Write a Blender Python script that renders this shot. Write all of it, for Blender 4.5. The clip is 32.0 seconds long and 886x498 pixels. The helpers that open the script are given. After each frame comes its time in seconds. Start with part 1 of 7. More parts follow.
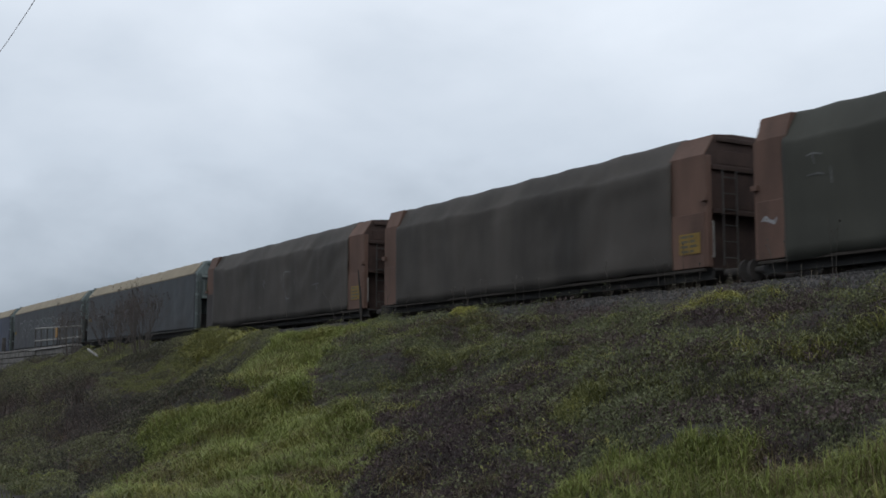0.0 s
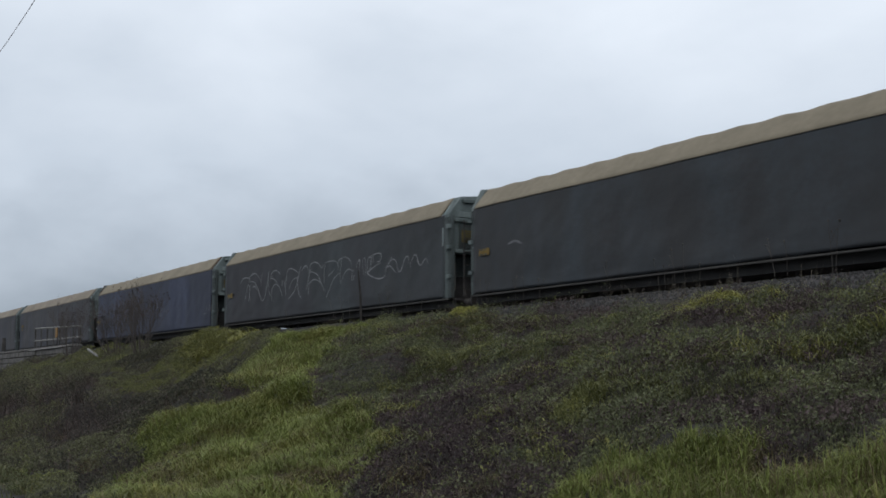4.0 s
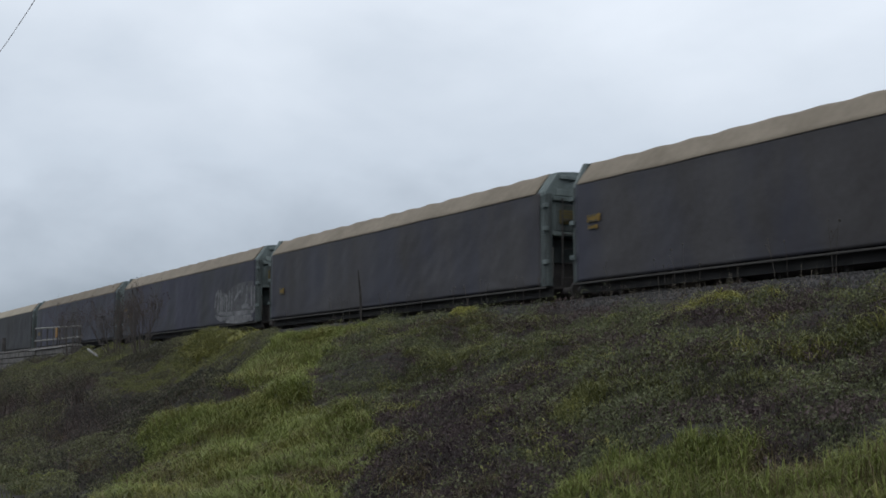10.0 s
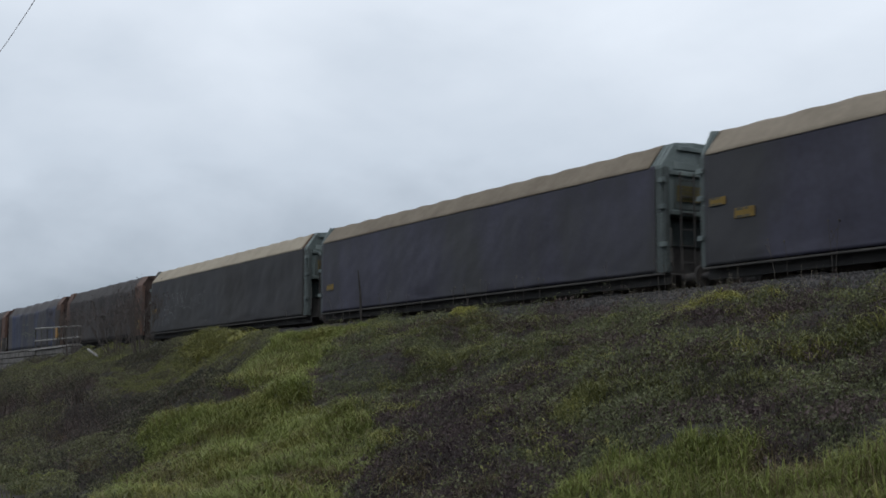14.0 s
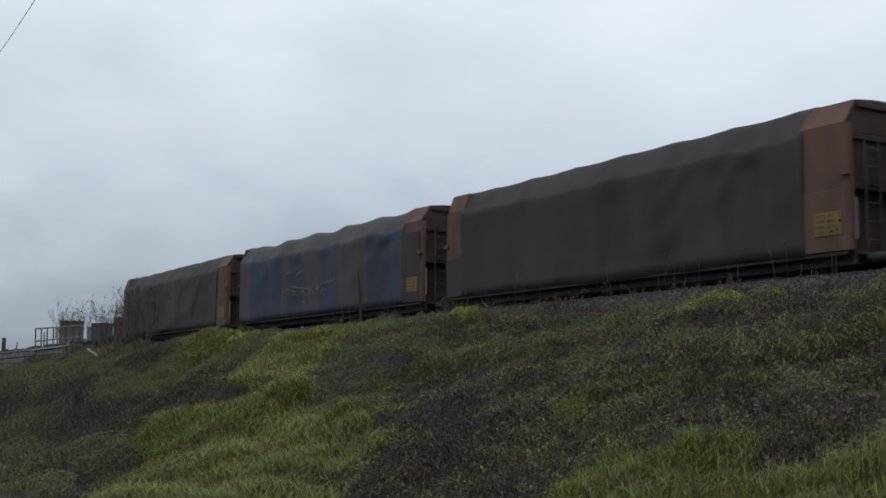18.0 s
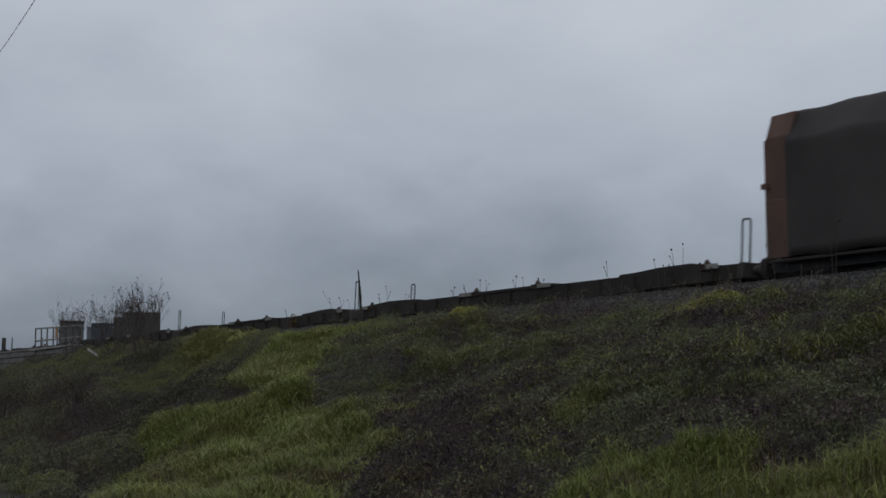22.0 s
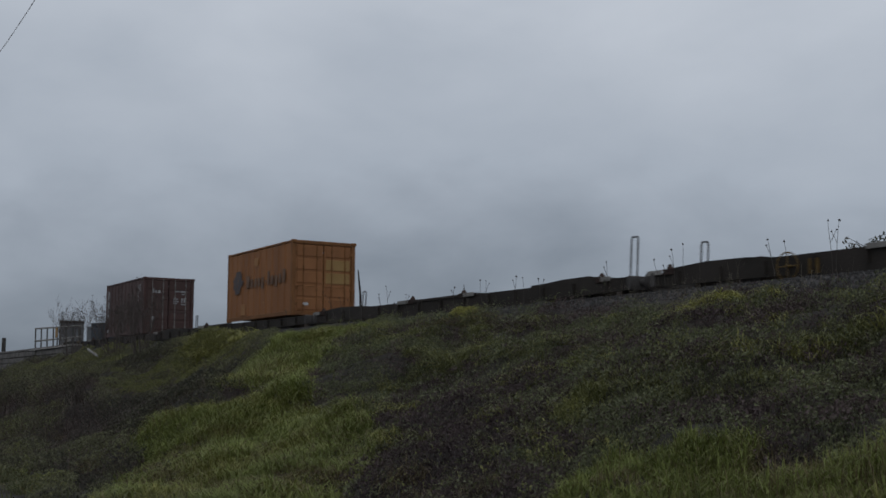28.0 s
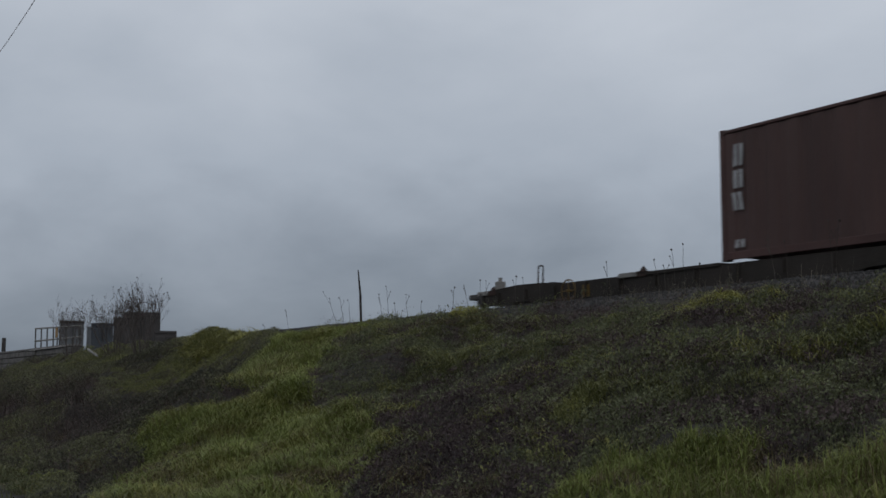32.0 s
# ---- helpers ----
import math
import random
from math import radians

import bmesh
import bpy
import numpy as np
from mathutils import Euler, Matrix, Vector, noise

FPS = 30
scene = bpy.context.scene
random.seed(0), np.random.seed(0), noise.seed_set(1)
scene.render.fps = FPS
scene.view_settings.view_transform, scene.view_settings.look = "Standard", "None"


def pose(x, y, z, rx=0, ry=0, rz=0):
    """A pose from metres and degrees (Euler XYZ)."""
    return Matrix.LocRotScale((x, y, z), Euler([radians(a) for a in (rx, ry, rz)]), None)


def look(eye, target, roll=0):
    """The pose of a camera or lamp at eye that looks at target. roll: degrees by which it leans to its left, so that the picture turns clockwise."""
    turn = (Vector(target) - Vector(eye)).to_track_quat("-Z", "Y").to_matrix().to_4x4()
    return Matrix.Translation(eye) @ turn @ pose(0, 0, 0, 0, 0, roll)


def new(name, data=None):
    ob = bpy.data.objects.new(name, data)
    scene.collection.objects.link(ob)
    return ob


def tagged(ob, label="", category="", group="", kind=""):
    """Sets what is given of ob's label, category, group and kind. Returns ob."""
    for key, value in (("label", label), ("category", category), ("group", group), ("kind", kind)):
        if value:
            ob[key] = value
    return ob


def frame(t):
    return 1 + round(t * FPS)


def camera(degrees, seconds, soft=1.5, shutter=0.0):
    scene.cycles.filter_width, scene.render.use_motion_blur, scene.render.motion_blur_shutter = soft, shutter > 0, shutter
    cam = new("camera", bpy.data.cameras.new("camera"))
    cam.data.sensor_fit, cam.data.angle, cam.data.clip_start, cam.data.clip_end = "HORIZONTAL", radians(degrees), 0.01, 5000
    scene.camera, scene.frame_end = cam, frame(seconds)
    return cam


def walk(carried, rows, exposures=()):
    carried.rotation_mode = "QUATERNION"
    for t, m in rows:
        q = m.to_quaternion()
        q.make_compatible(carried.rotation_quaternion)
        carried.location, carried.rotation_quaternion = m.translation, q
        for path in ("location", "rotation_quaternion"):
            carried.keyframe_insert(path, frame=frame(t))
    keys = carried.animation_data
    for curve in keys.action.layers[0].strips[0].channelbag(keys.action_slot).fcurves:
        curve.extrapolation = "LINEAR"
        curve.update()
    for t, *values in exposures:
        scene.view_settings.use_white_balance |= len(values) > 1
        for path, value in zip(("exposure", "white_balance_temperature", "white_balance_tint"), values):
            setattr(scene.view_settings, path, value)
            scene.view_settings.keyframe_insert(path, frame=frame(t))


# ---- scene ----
# ---------------------------------------------------------------- camera
EYE = (0.0, 0.0, 1.6)
AIM = (-0.84777, 0.51613, 1.72205)
cam = camera(40.323, 32.0, soft=1.65, shutter=0.25)
STAND = look(EYE, AIM, -0.075)
walk(cam, [(0.0, STAND), (32.0, STAND)], exposures=[
    (0.0, 0.23, 6500, 10), (19.0, 0.19, 6500, 10), (20.5, 0.10, 6490, 10), (21.5, -0.20, 6475, 10.5), (22.0, -0.43, 6450, 11), (23.0, -0.47, 6440, 11), (26.0, -0.49, 6440, 11),
    (28.0, -0.46, 6440, 11), (29.0, -0.33, 6450, 11), (30.0, -0.11, 6470, 10.5), (31.0, -0.24, 6450, 11), (32.0, -0.43, 6440, 11)])

# ---------------------------------------------------------------- sky and sun
SUN_UP, SUN_TURN = 52.0, 140.0
world = bpy.data.worlds.new("overcast_sky")
scene.world = world
world.use_nodes = True
wn, wl = world.node_tree.nodes, world.node_tree.links
wn.clear()


def wnode(kind, **values):
    n = wn.new(kind)
    for k, v in values.items():
        n.inputs[k].default_value = v
    return n


w_out = wn.new("ShaderNodeOutputWorld")
w_bg = wnode("ShaderNodeBackground", Strength=1.0)
w_sky = wn.new("ShaderNodeTexSky")
w_sky.sky_type, w_sky.sun_disc = "NISHITA", False
w_sky.sun_elevation, w_sky.sun_rotation = radians(SUN_UP), radians(SUN_TURN)
w_dim = wnode("ShaderNodeVectorMath")
w_dim.operation = "SCALE"
w_dim.inputs["Scale"].default_value = 0.08
w_co = wn.new("ShaderNodeTexCoord")
w_sep = wn.new("ShaderNodeSeparateXYZ")
w_map = wn.new("ShaderNodeMapping")
w_map.inputs["Scale"].default_value = (1.0, 1.0, 1.9)
w_n1 = wnode("ShaderNodeTexNoise", Scale=2.6, Detail=4.0, Roughness=0.48, Distortion=0.35)
w_n2 = wnode("ShaderNodeTexNoise", Scale=8.0, Detail=6.0, Roughness=0.55, Distortion=0.2)
w_sum = wn.new("ShaderNodeMath")
w_sum.operation = "MULTIPLY_ADD"
w_sum.inputs[1].default_value = 0.35
w_rise = wn.new("ShaderNodeMapRange")
w_rise.inputs["From Min"].default_value, w_rise.inputs["From Max"].default_value = 0.0, 0.34
w_rise.inputs["To Min"].default_value, w_rise.inputs["To Max"].default_value = -0.04, 0.63
w_both = wn.new("ShaderNodeMath")
w_both.operation = "ADD"
w_ramp = wn.new("ShaderNodeValToRGB")
e = w_ramp.color_ramp.elements
e[0].position, e[0].color = 0.28, (0.175, 0.214, 0.266, 1)
e[1].position, e[1].color = 1.25 / 1.4, (0.725, 0.785, 0.862, 1)
mid = w_ramp.color_ramp.elements.new(0.60)
mid.color = (0.520, 0.584, 0.665, 1)
w_mix = wn.new("ShaderNodeMixRGB")
w_mix.inputs[0].default_value = 0.95
wl.new(w_co.outputs["Generated"], w_map.inputs["Vector"])
wl.new(w_co.outputs["Generated"], w_sep.inputs[0])
wl.new(w_map.outputs[0], w_n1.inputs["Vector"])
wl.new(w_map.outputs[0], w_n2.inputs["Vector"])
wl.new(w_n2.outputs["Fac"], w_sum.inputs[0])
wl.new(w_n1.outputs["Fac"], w_sum.inputs[2])
wl.new(w_sep.outputs["Z"], w_rise.inputs["Value"])
# the cloud deck thins a little towards one side
w_side = wn.new("ShaderNodeVectorMath")
w_side.operation = "DOT_PRODUCT"
w_side.inputs[1].default_value = (0.098, 0.160, 0.0)
w_even = wn.new("ShaderNodeMath")
w_even.operation = "ADD"
wl.new(w_co.outputs["Generated"], w_side.inputs[0])
wl.new(w_side.outputs["Value"], w_even.inputs[0])
wl.new(w_rise.outputs[0], w_even.inputs[1])
w_calm = wn.new("ShaderNodeMath")
w_calm.operation = "MULTIPLY_ADD"
w_calm.inputs[1].default_value, w_calm.inputs[2].default_value = 0.72, 0.194
wl.new(w_sum.outputs[0], w_calm.inputs[0])
wl.new(w_calm.outputs[0], w_both.inputs[0])
wl.new(w_even.outputs[0], w_both.inputs[1])
w_half = wn.new("ShaderNodeMath")
w_half.operation = "MULTIPLY_ADD"
w_half.inputs[1].default_value, w_half.inputs[2].default_value = 0.78, -0.165
wl.new(w_both.outputs[0], w_half.inputs[0])
wl.new(w_half.outputs[0], w_ramp.inputs[0])
wl.new(w_sky.outputs[0], w_dim.inputs[0])
wl.new(w_dim.outputs[0], w_mix.inputs[1])
wl.new(w_ramp.outputs[0], w_mix.inputs[2])
wl.new(w_mix.outputs[0], w_bg.inputs["Color"])
wl.new(w_bg.outputs[0], w_out.inputs["Surface"])

sun_data = bpy.data.lights.new("sun", "SUN")
sun_data.energy, sun_data.angle, sun_data.color = 0.6, radians(25), (1.0, 0.97, 0.92)
sun = new("sun", sun_data)
sun.matrix_world = look((60 * math.sin(radians(SUN_TURN)), 60 * math.cos(radians(SUN_TURN)), 75), (0, 0, 0))


# ---------------------------------------------------------------- materials
def material(name, dark, light, rough=0.8, metal=0.0, grain=30.0, stain=1.2, bump=0.3, spread=0.5, island=0.0, streak=1.0, spec=0.3, thin=0.0, hard=0.0, shift=0.0, tint=None):
    """A surface that varies at two scales: fine grain and broad stains. streak stretches the stains downwards; tint is a third colour in broad patches."""
    m = bpy.data.materials.new(name)
    m.use_nodes = True
    n, l = m.node_tree.nodes, m.node_tree.links
    b = n["Principled BSDF"]
    b.inputs["Roughness"].default_value, b.inputs["Metallic"].default_value = rough, metal
    b.inputs["Specular IOR Level"].default_value = spec
    co = n.new("ShaderNodeTexCoord")
    mp = n.new("ShaderNodeMapping")
    mp.inputs["Scale"].default_value = (1, 1, 1 / streak)
    l.new(co.outputs["Object"], mp.inputs["Vector"])
    big, fine = n.new("ShaderNodeTexNoise"), n.new("ShaderNodeTexNoise")
    big.inputs["Scale"].default_value, big.inputs["Detail"].default_value = stain, 5
    fine.inputs["Scale"].default_value, fine.inputs["Detail"].default_value = grain, 4
    own, moved = n.new("ShaderNodeObjectInfo"), n.new("ShaderNodeVectorMath")
    moved.operation = "MULTIPLY_ADD"
    moved.inputs[1].default_value = (71.0, 23.0, 41.0)
    l.new(own.outputs["Random"], moved.inputs[0])
    l.new(mp.outputs[0], moved.inputs[2])
    l.new(moved.outputs[0], big.inputs["Vector"])
    l.new(co.outputs["Object"], fine.inputs["Vector"])
    add = n.new("ShaderNodeMath")
    add.operation = "MULTIPLY_ADD"
    add.inputs[1].default_value = spread
    l.new(fine.outputs["Fac"], add.inputs[0])
    l.new(big.outputs["Fac"], add.inputs[2])
    value = add
    if island:
        geo = n.new("ShaderNodeNewGeometry")
        isl = n.new("ShaderNodeMath")
        isl.operation = "MULTIPLY_ADD"
        isl.inputs[1].default_value = island
        l.new(geo.outputs["Random Per Island"], isl.inputs[0])
        l.new(add.outputs[0], isl.inputs[2])
        value = isl
    ramp = n.new("ShaderNodeValToRGB")
    lo = 0.30 + 0.30 * spread + 0.13 * hard + shift
    hi = 0.70 + 0.70 * spread + island - 0.13 * hard + shift
    fit = n.new("ShaderNodeMapRange")
    fit.inputs["From Min"].default_value, fit.inputs["From Max"].default_value = lo, hi
    l.new(value.outputs[0], fit.inputs["Value"])
    ramp.color_ramp.elements[0].color, ramp.color_ramp.elements[1].color = (*dark, 1), (*light, 1)
    l.new(fit.outputs[0], ramp.inputs[0])
    colour = ramp.outputs[0]
    if tint:
        wide, edge, mix = n.new("ShaderNodeTexNoise"), n.new("ShaderNodeMapRange"), n.new("ShaderNodeMixRGB")
        wide.inputs["Scale"].default_value, wide.inputs["Detail"].default_value, wide.inputs["Roughness"].default_value = 0.42, 3, 0.6
        edge.inputs["From Min"].default_value, edge.inputs["From Max"].default_value, edge.inputs["To Max"].default_value = 0.42, 0.62, 0.85
        mix.inputs[2].default_value = (*tint, 1)
        l.new(moved.outputs[0], wide.inputs["Vector"])
        l.new(wide.outputs["Fac"], edge.inputs["Value"])
        l.new(edge.outputs[0], mix.inputs[0])
        l.new(colour, mix.inputs[1])
        colour = mix.outputs[0]
    l.new(colour, b.inputs["Base Color"])
    if bump:
        bp = n.new("ShaderNodeBump")
        bp.inputs["Strength"].default_value, bp.inputs["Distance"].default_value = bump, 0.02
        l.new(fine.outputs["Fac"], bp.inputs["Height"])
        l.new(bp.outputs[0], b.inputs["Normal"])
    if thin:
        b.inputs["Subsurface Weight"].default_value = 0.0
        tr = n.new("ShaderNodeBsdfTranslucent")
        mx = n.new("ShaderNodeMixShader")
        mx.inputs[0].default_value = thin
        out = n["Material Output"]
        l.new(ramp.outputs[0], tr.inputs["Color"])
        l.new(b.outputs[0], mx.inputs[1])
        l.new(tr.outputs[0], mx.inputs[2])
        l.new(mx.outputs[0], out.inputs["Surface"])
    return m


M = {
    "brown_steel": material("brown_steel", (0.060, 0.036, 0.028), (0.138, 0.081, 0.061), 0.75, 0.0, 40, 1.5, 0.25, 0.4, 0, 3),
    "sole_steel": material("sole_steel", (0.019, 0.018, 0.017), (0.050, 0.047, 0.045), 0.8, 0.0, 40, 2.0, 0.3),
    "dark_steel": material("dark_steel", (0.026, 0.024, 0.023), (0.082, 0.076, 0.073), 0.8, 0.0, 40, 2.0, 0.3),
    # rusty fittings, and brown wagon ends with their shade painted in
    "rust_shade_steel": material("rust_shade_steel", (0.023, 0.015, 0.013), (0.060, 0.037, 0.030), 0.85, 0.0, 30, 2.0, 0.4),
    "deck_steel": material("deck_steel", (0.0126, 0.0112, 0.0084), (0.0378, 0.0308, 0.0266), 0.85, 0.0, 25, 1.1, 0.4),
    "green_steel": material("green_steel", (0.046, 0.059, 0.058), (0.189, 0.225, 0.220), 0.6, 0.0, 40, 1.6, 0.2, 0.4, 0, 4),
    "green_pale": material("green_pale", (0.085, 0.105, 0.103), (0.235, 0.275, 0.268), 0.6, 0.0, 40, 1.6, 0.2, 0.4, 0, 3),
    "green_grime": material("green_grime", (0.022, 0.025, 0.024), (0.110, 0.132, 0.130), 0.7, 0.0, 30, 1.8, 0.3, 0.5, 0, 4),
    "rust_stain": material("rust_stain", (0.045, 0.026, 0.018), (0.120, 0.062, 0.040), 0.85, 0.0, 30, 2.5, 0.3, 0.5),
    "label_olive": material("label_olive", (0.052, 0.044, 0.018), (0.150, 0.118, 0.040), 0.7, 0.0, 12, 3, 0.0, 0.6),
    "pale_steel": material("pale_steel", (0.131, 0.125, 0.116), (0.254, 0.246, 0.230), 0.7, 0.0, 40, 2.0, 0.2),
    "sill_steel": material("sill_steel", (0.030, 0.028, 0.026), (0.082, 0.078, 0.072), 0.7, 0.0, 30, 1.2, 0.2),
    "wheel_steel": material("wheel_steel", (0.035, 0.028, 0.024), (0.11, 0.09, 0.075), 0.6, 0.6, 40, 3, 0.2),
    "roof_tan": material("roof_tan", (0.165, 0.138, 0.104), (0.252, 0.214, 0.166), 0.85, 0.0, 6, 1.1, 0.3, 0.6),
    "roof_sand": material("roof_sand", (0.166, 0.140, 0.100), (0.254, 0.218, 0.159), 0.85, 0.0, 6, 1.1, 0.3, 0.6),
    "roof_brown": material("roof_brown", (0.128, 0.105, 0.077), (0.205, 0.172, 0.131), 0.85, 0.0, 6, 1.1, 0.3, 0.6),
    "roof_cream": material("roof_cream", (0.238, 0.205, 0.156), (0.345, 0.304, 0.236), 0.85, 0.0, 6, 1.1, 0.3, 0.6),
    "canvas_grey": material("canvas_grey", (0.028, 0.025, 0.022), (0.068, 0.060, 0.053), 0.75, 0.0, 60, 0.8, 0.25, 0.3, 0, 2.5),
    "canvas_green": material("canvas_green", (0.021, 0.022, 0.018), (0.051, 0.051, 0.042), 0.75, 0.0, 60, 0.8, 0.25, 0.3, 0, 2.5),
    "canvas_black": material("canvas_black", (0.0258, 0.0230, 0.0225), (0.0573, 0.0505, 0.0483), 0.75, 0.0, 60, 0.8, 0.25, 0.3, 0, 2.5),
    "canvas_mauve": material("canvas_mauve", (0.0424, 0.0382, 0.0403), (0.0869, 0.0806, 0.0827), 0.75, 0.0, 60, 0.8, 0.25, 0.3, 0, 2.5),
    "canvas_blue": material("canvas_blue", (0.0354, 0.0366, 0.0512), (0.0403, 0.0525, 0.1025), 0.72, 0.0, 60, 0.42, 0.25, 0.10, 0, 4.0, hard=0.85, shift=0.055),
    "canvas_slate": material("canvas_slate", (0.0396, 0.0384, 0.0420), (0.0696, 0.0684, 0.0756), 0.75, 0.0, 60, 0.8, 0.25, 0.3, 0, 2.5),
    "curtain_slate": material("curtain_slate", (0.034, 0.033, 0.034), (0.048, 0.060, 0.070), 0.58, 0.0, 7, 0.6, 0.2, 0.42, 0, 2.5, spec=0.32, tint=(0.034, 0.033, 0.033)),
    "curtain_ink": material("curtain_ink", (0.0300, 0.0300, 0.0300), (0.0492, 0.0567, 0.0610), 0.58, 0.0, 7, 0.6, 0.2, 0.42, 0, 2.5, spec=0.32, tint=(0.036, 0.033, 0.037)),
    "curtain_charcoal": material("curtain_charcoal", (0.036, 0.032, 0.031), (0.066, 0.063, 0.066), 0.58, 0.0, 7, 0.6, 0.2, 0.42, 0, 2.5, spec=0.32, tint=(0.039, 0.040, 0.056)),
    "curtain_blue": material("curtain_blue", (0.022, 0.024, 0.039), (0.060, 0.070, 0.117), 0.58, 0.0, 7, 0.6, 0.2, 0.42, 0, 2.5, spec=0.32, tint=(0.032, 0.035, 0.052)),
    "curtain_violet": material("curtain_violet", (0.028, 0.026, 0.036), (0.055, 0.054, 0.081), 0.58, 0.0, 7, 0.6, 0.2, 0.42, 0, 2.5, spec=0.32, tint=(0.036, 0.036, 0.036)),
    "curtain_black": material("curtain_black", (0.0195, 0.0170, 0.0160), (0.0405, 0.0395, 0.0385), 0.58, 0.0, 7, 0.6, 0.2, 0.42, 0, 2.5, spec=0.32, tint=(0.027, 0.026, 0.028)),
    "paint_white": material("paint_white", (0.30, 0.30, 0.31), (0.62, 0.62, 0.63), 0.6, 0.0, 20, 4, 0.0),
    "paint_worn": material("paint_worn", (0.16, 0.16, 0.165), (0.40, 0.40, 0.405), 0.6, 0.0, 12, 4, 0.0, 0.8),
    "spray_grey": material("spray_grey", (0.1035, 0.1035, 0.1092), (0.2990, 0.2990, 0.3047), 0.6, 0.0, 8, 3, 0.0, 0.8),
    "spray_haze": material("spray_haze", (0.040, 0.040, 0.044), (0.105, 0.104, 0.106), 0.6, 0.0, 7, 1.4, 0.0, 0.8, streak=4),
    "spray_white": material("spray_white", (0.050, 0.050, 0.054), (0.230, 0.230, 0.234), 0.6, 0.0, 6, 2.5, 0.0, 0.8),
    "spray_dim": material("spray_dim", (0.050, 0.050, 0.055), (0.220, 0.220, 0.225), 0.6, 0.0, 8, 3, 0.0, 0.8),
    "spray_faint": material("spray_faint", (0.045, 0.046, 0.046), (0.140, 0.142, 0.140), 0.6, 0.0, 8, 2.5, 0.0, 0.8),
    "spray_olive": material("spray_olive", (0.048, 0.056, 0.038), (0.120, 0.132, 0.082), 0.6, 0.0, 6, 2.5, 0.0, 0.8),
    "label_yellow": material("label_yellow", (0.118, 0.074, 0.015), (0.226, 0.146, 0.030), 0.6, 0.0, 30, 4, 0.0),
    "label_ink": material("label_ink", (0.05, 0.045, 0.03), (0.10, 0.09, 0.06), 0.6, 0.0, 30, 4, 0.0),
    "box_orange": material("box_orange", (0.158, 0.063, 0.022), (0.298, 0.126, 0.043), 0.6, 0.0, 30, 0.9, 0.12, 0.4, 0, 4),
    "door_orange": material("door_orange", (0.190, 0.080, 0.029), (0.320, 0.142, 0.056), 0.6, 0.0, 30, 1.2, 0.12, 0.4, 0, 3),
    "door_patch": material("door_patch", (0.240, 0.142, 0.050), (0.340, 0.220, 0.085), 0.6, 0.0, 30, 2, 0.1),
    "side_patch": material("side_patch", (0.250, 0.115, 0.040), (0.350, 0.178, 0.066), 0.6, 0.0, 30, 2, 0.1),
    "box_brown": material("box_brown", (0.048, 0.026, 0.023), (0.085, 0.048, 0.042), 0.6, 0.0, 30, 0.9, 0.12, 0.4, 0, 4),
    "box_frame_brown": material("box_frame_brown", (0.047, 0.024, 0.021), (0.089, 0.047, 0.041), 0.6, 0.0, 30, 0.9, 0.12, 0.4),
    "box_rail": material("box_rail", (0.115, 0.050, 0.018), (0.240, 0.105, 0.036), 0.7, 0.0, 30, 1.5, 0.2),
    "mark_blue": material("mark_blue", (0.048, 0.042, 0.046), (0.105, 0.080, 0.072), 0.6, 0.0, 20, 4, 0.0, 0.7),
    "mark_dark": material("mark_dark", (0.100, 0.058, 0.036), (0.165, 0.090, 0.050), 0.6, 0.0, 16, 4, 0.0, 0.7),
    "wheel_yellow": material("wheel_yellow", (0.064, 0.038, 0.008), (0.136, 0.082, 0.019), 0.6, 0.0, 30, 4, 0.1),
    "lamp_glass": material("lamp_glass", (0.30, 0.20, 0.18), (0.50, 0.40, 0.36), 0.3, 0.0, 30, 4, 0.0),
    "concrete": material("concrete", (0.17, 0.165, 0.155), (0.32, 0.31, 0.29), 0.9, 0.0, 25, 1.5, 0.4),
    "stone": material("stone", (0.062, 0.059, 0.056), (0.175, 0.165, 0.155), 0.9, 0.0, 18, 2.0, 0.6),
    "mortar": material("mortar", (0.048, 0.046, 0.042), (0.108, 0.102, 0.094), 0.95, 0.0, 30, 2.0, 0.5),
    "hut_grey": material("hut_grey", (0.075, 0.080, 0.085), (0.145, 0.152, 0.160), 0.8, 0.0, 20, 0.8, 0.3),
    "hut_dark": material("hut_dark", (0.036, 0.033, 0.032), (0.072, 0.066, 0.064), 0.85, 0.0, 20, 0.8, 0.3),
    "hut_blue": material("hut_blue", (0.040, 0.045, 0.052), (0.078, 0.086, 0.098), 0.8, 0.0, 20, 0.8, 0.3),
    "orange_sign": material("orange_sign", (0.20, 0.11, 0.03), (0.34, 0.19, 0.05), 0.6, 0.0, 20, 4, 0.0),
    "rail_steel": material("rail_steel", (0.06, 0.045, 0.036), (0.16, 0.12, 0.095), 0.55, 0.5, 40, 2, 0.2),
    "cable": material("cable", (0.480, 0.432, 0.432), (0.660, 0.600, 0.600), 0.5, 0.0, 30, 2, 0.0),
    "ballast": material("ballast", (0.015, 0.014, 0.014), (0.061, 0.059, 0.058), 0.92, 0.0, 25, 0.7, 0.4, 0.3, 0.5),
    "lush_grass": material("lush_grass", (0.086, 0.106, 0.030), (0.322, 0.360, 0.112), 0.6, 0.0, 5, 0.45, 0.0, 0.35, 0.55, 1, 0.10, 0.25),
    "meadow_grass": material("meadow_grass", (0.048, 0.058, 0.026), (0.175, 0.178, 0.085), 0.6, 0.0, 5, 0.45, 0.0, 0.35, 0.55, 1, 0.10, 0.25),
    "olive_grass": material("olive_grass", (0.086, 0.089, 0.027), (0.346, 0.334, 0.108), 0.6, 0.0, 5, 0.45, 0.0, 0.35, 0.55, 1, 0.10, 0.25),
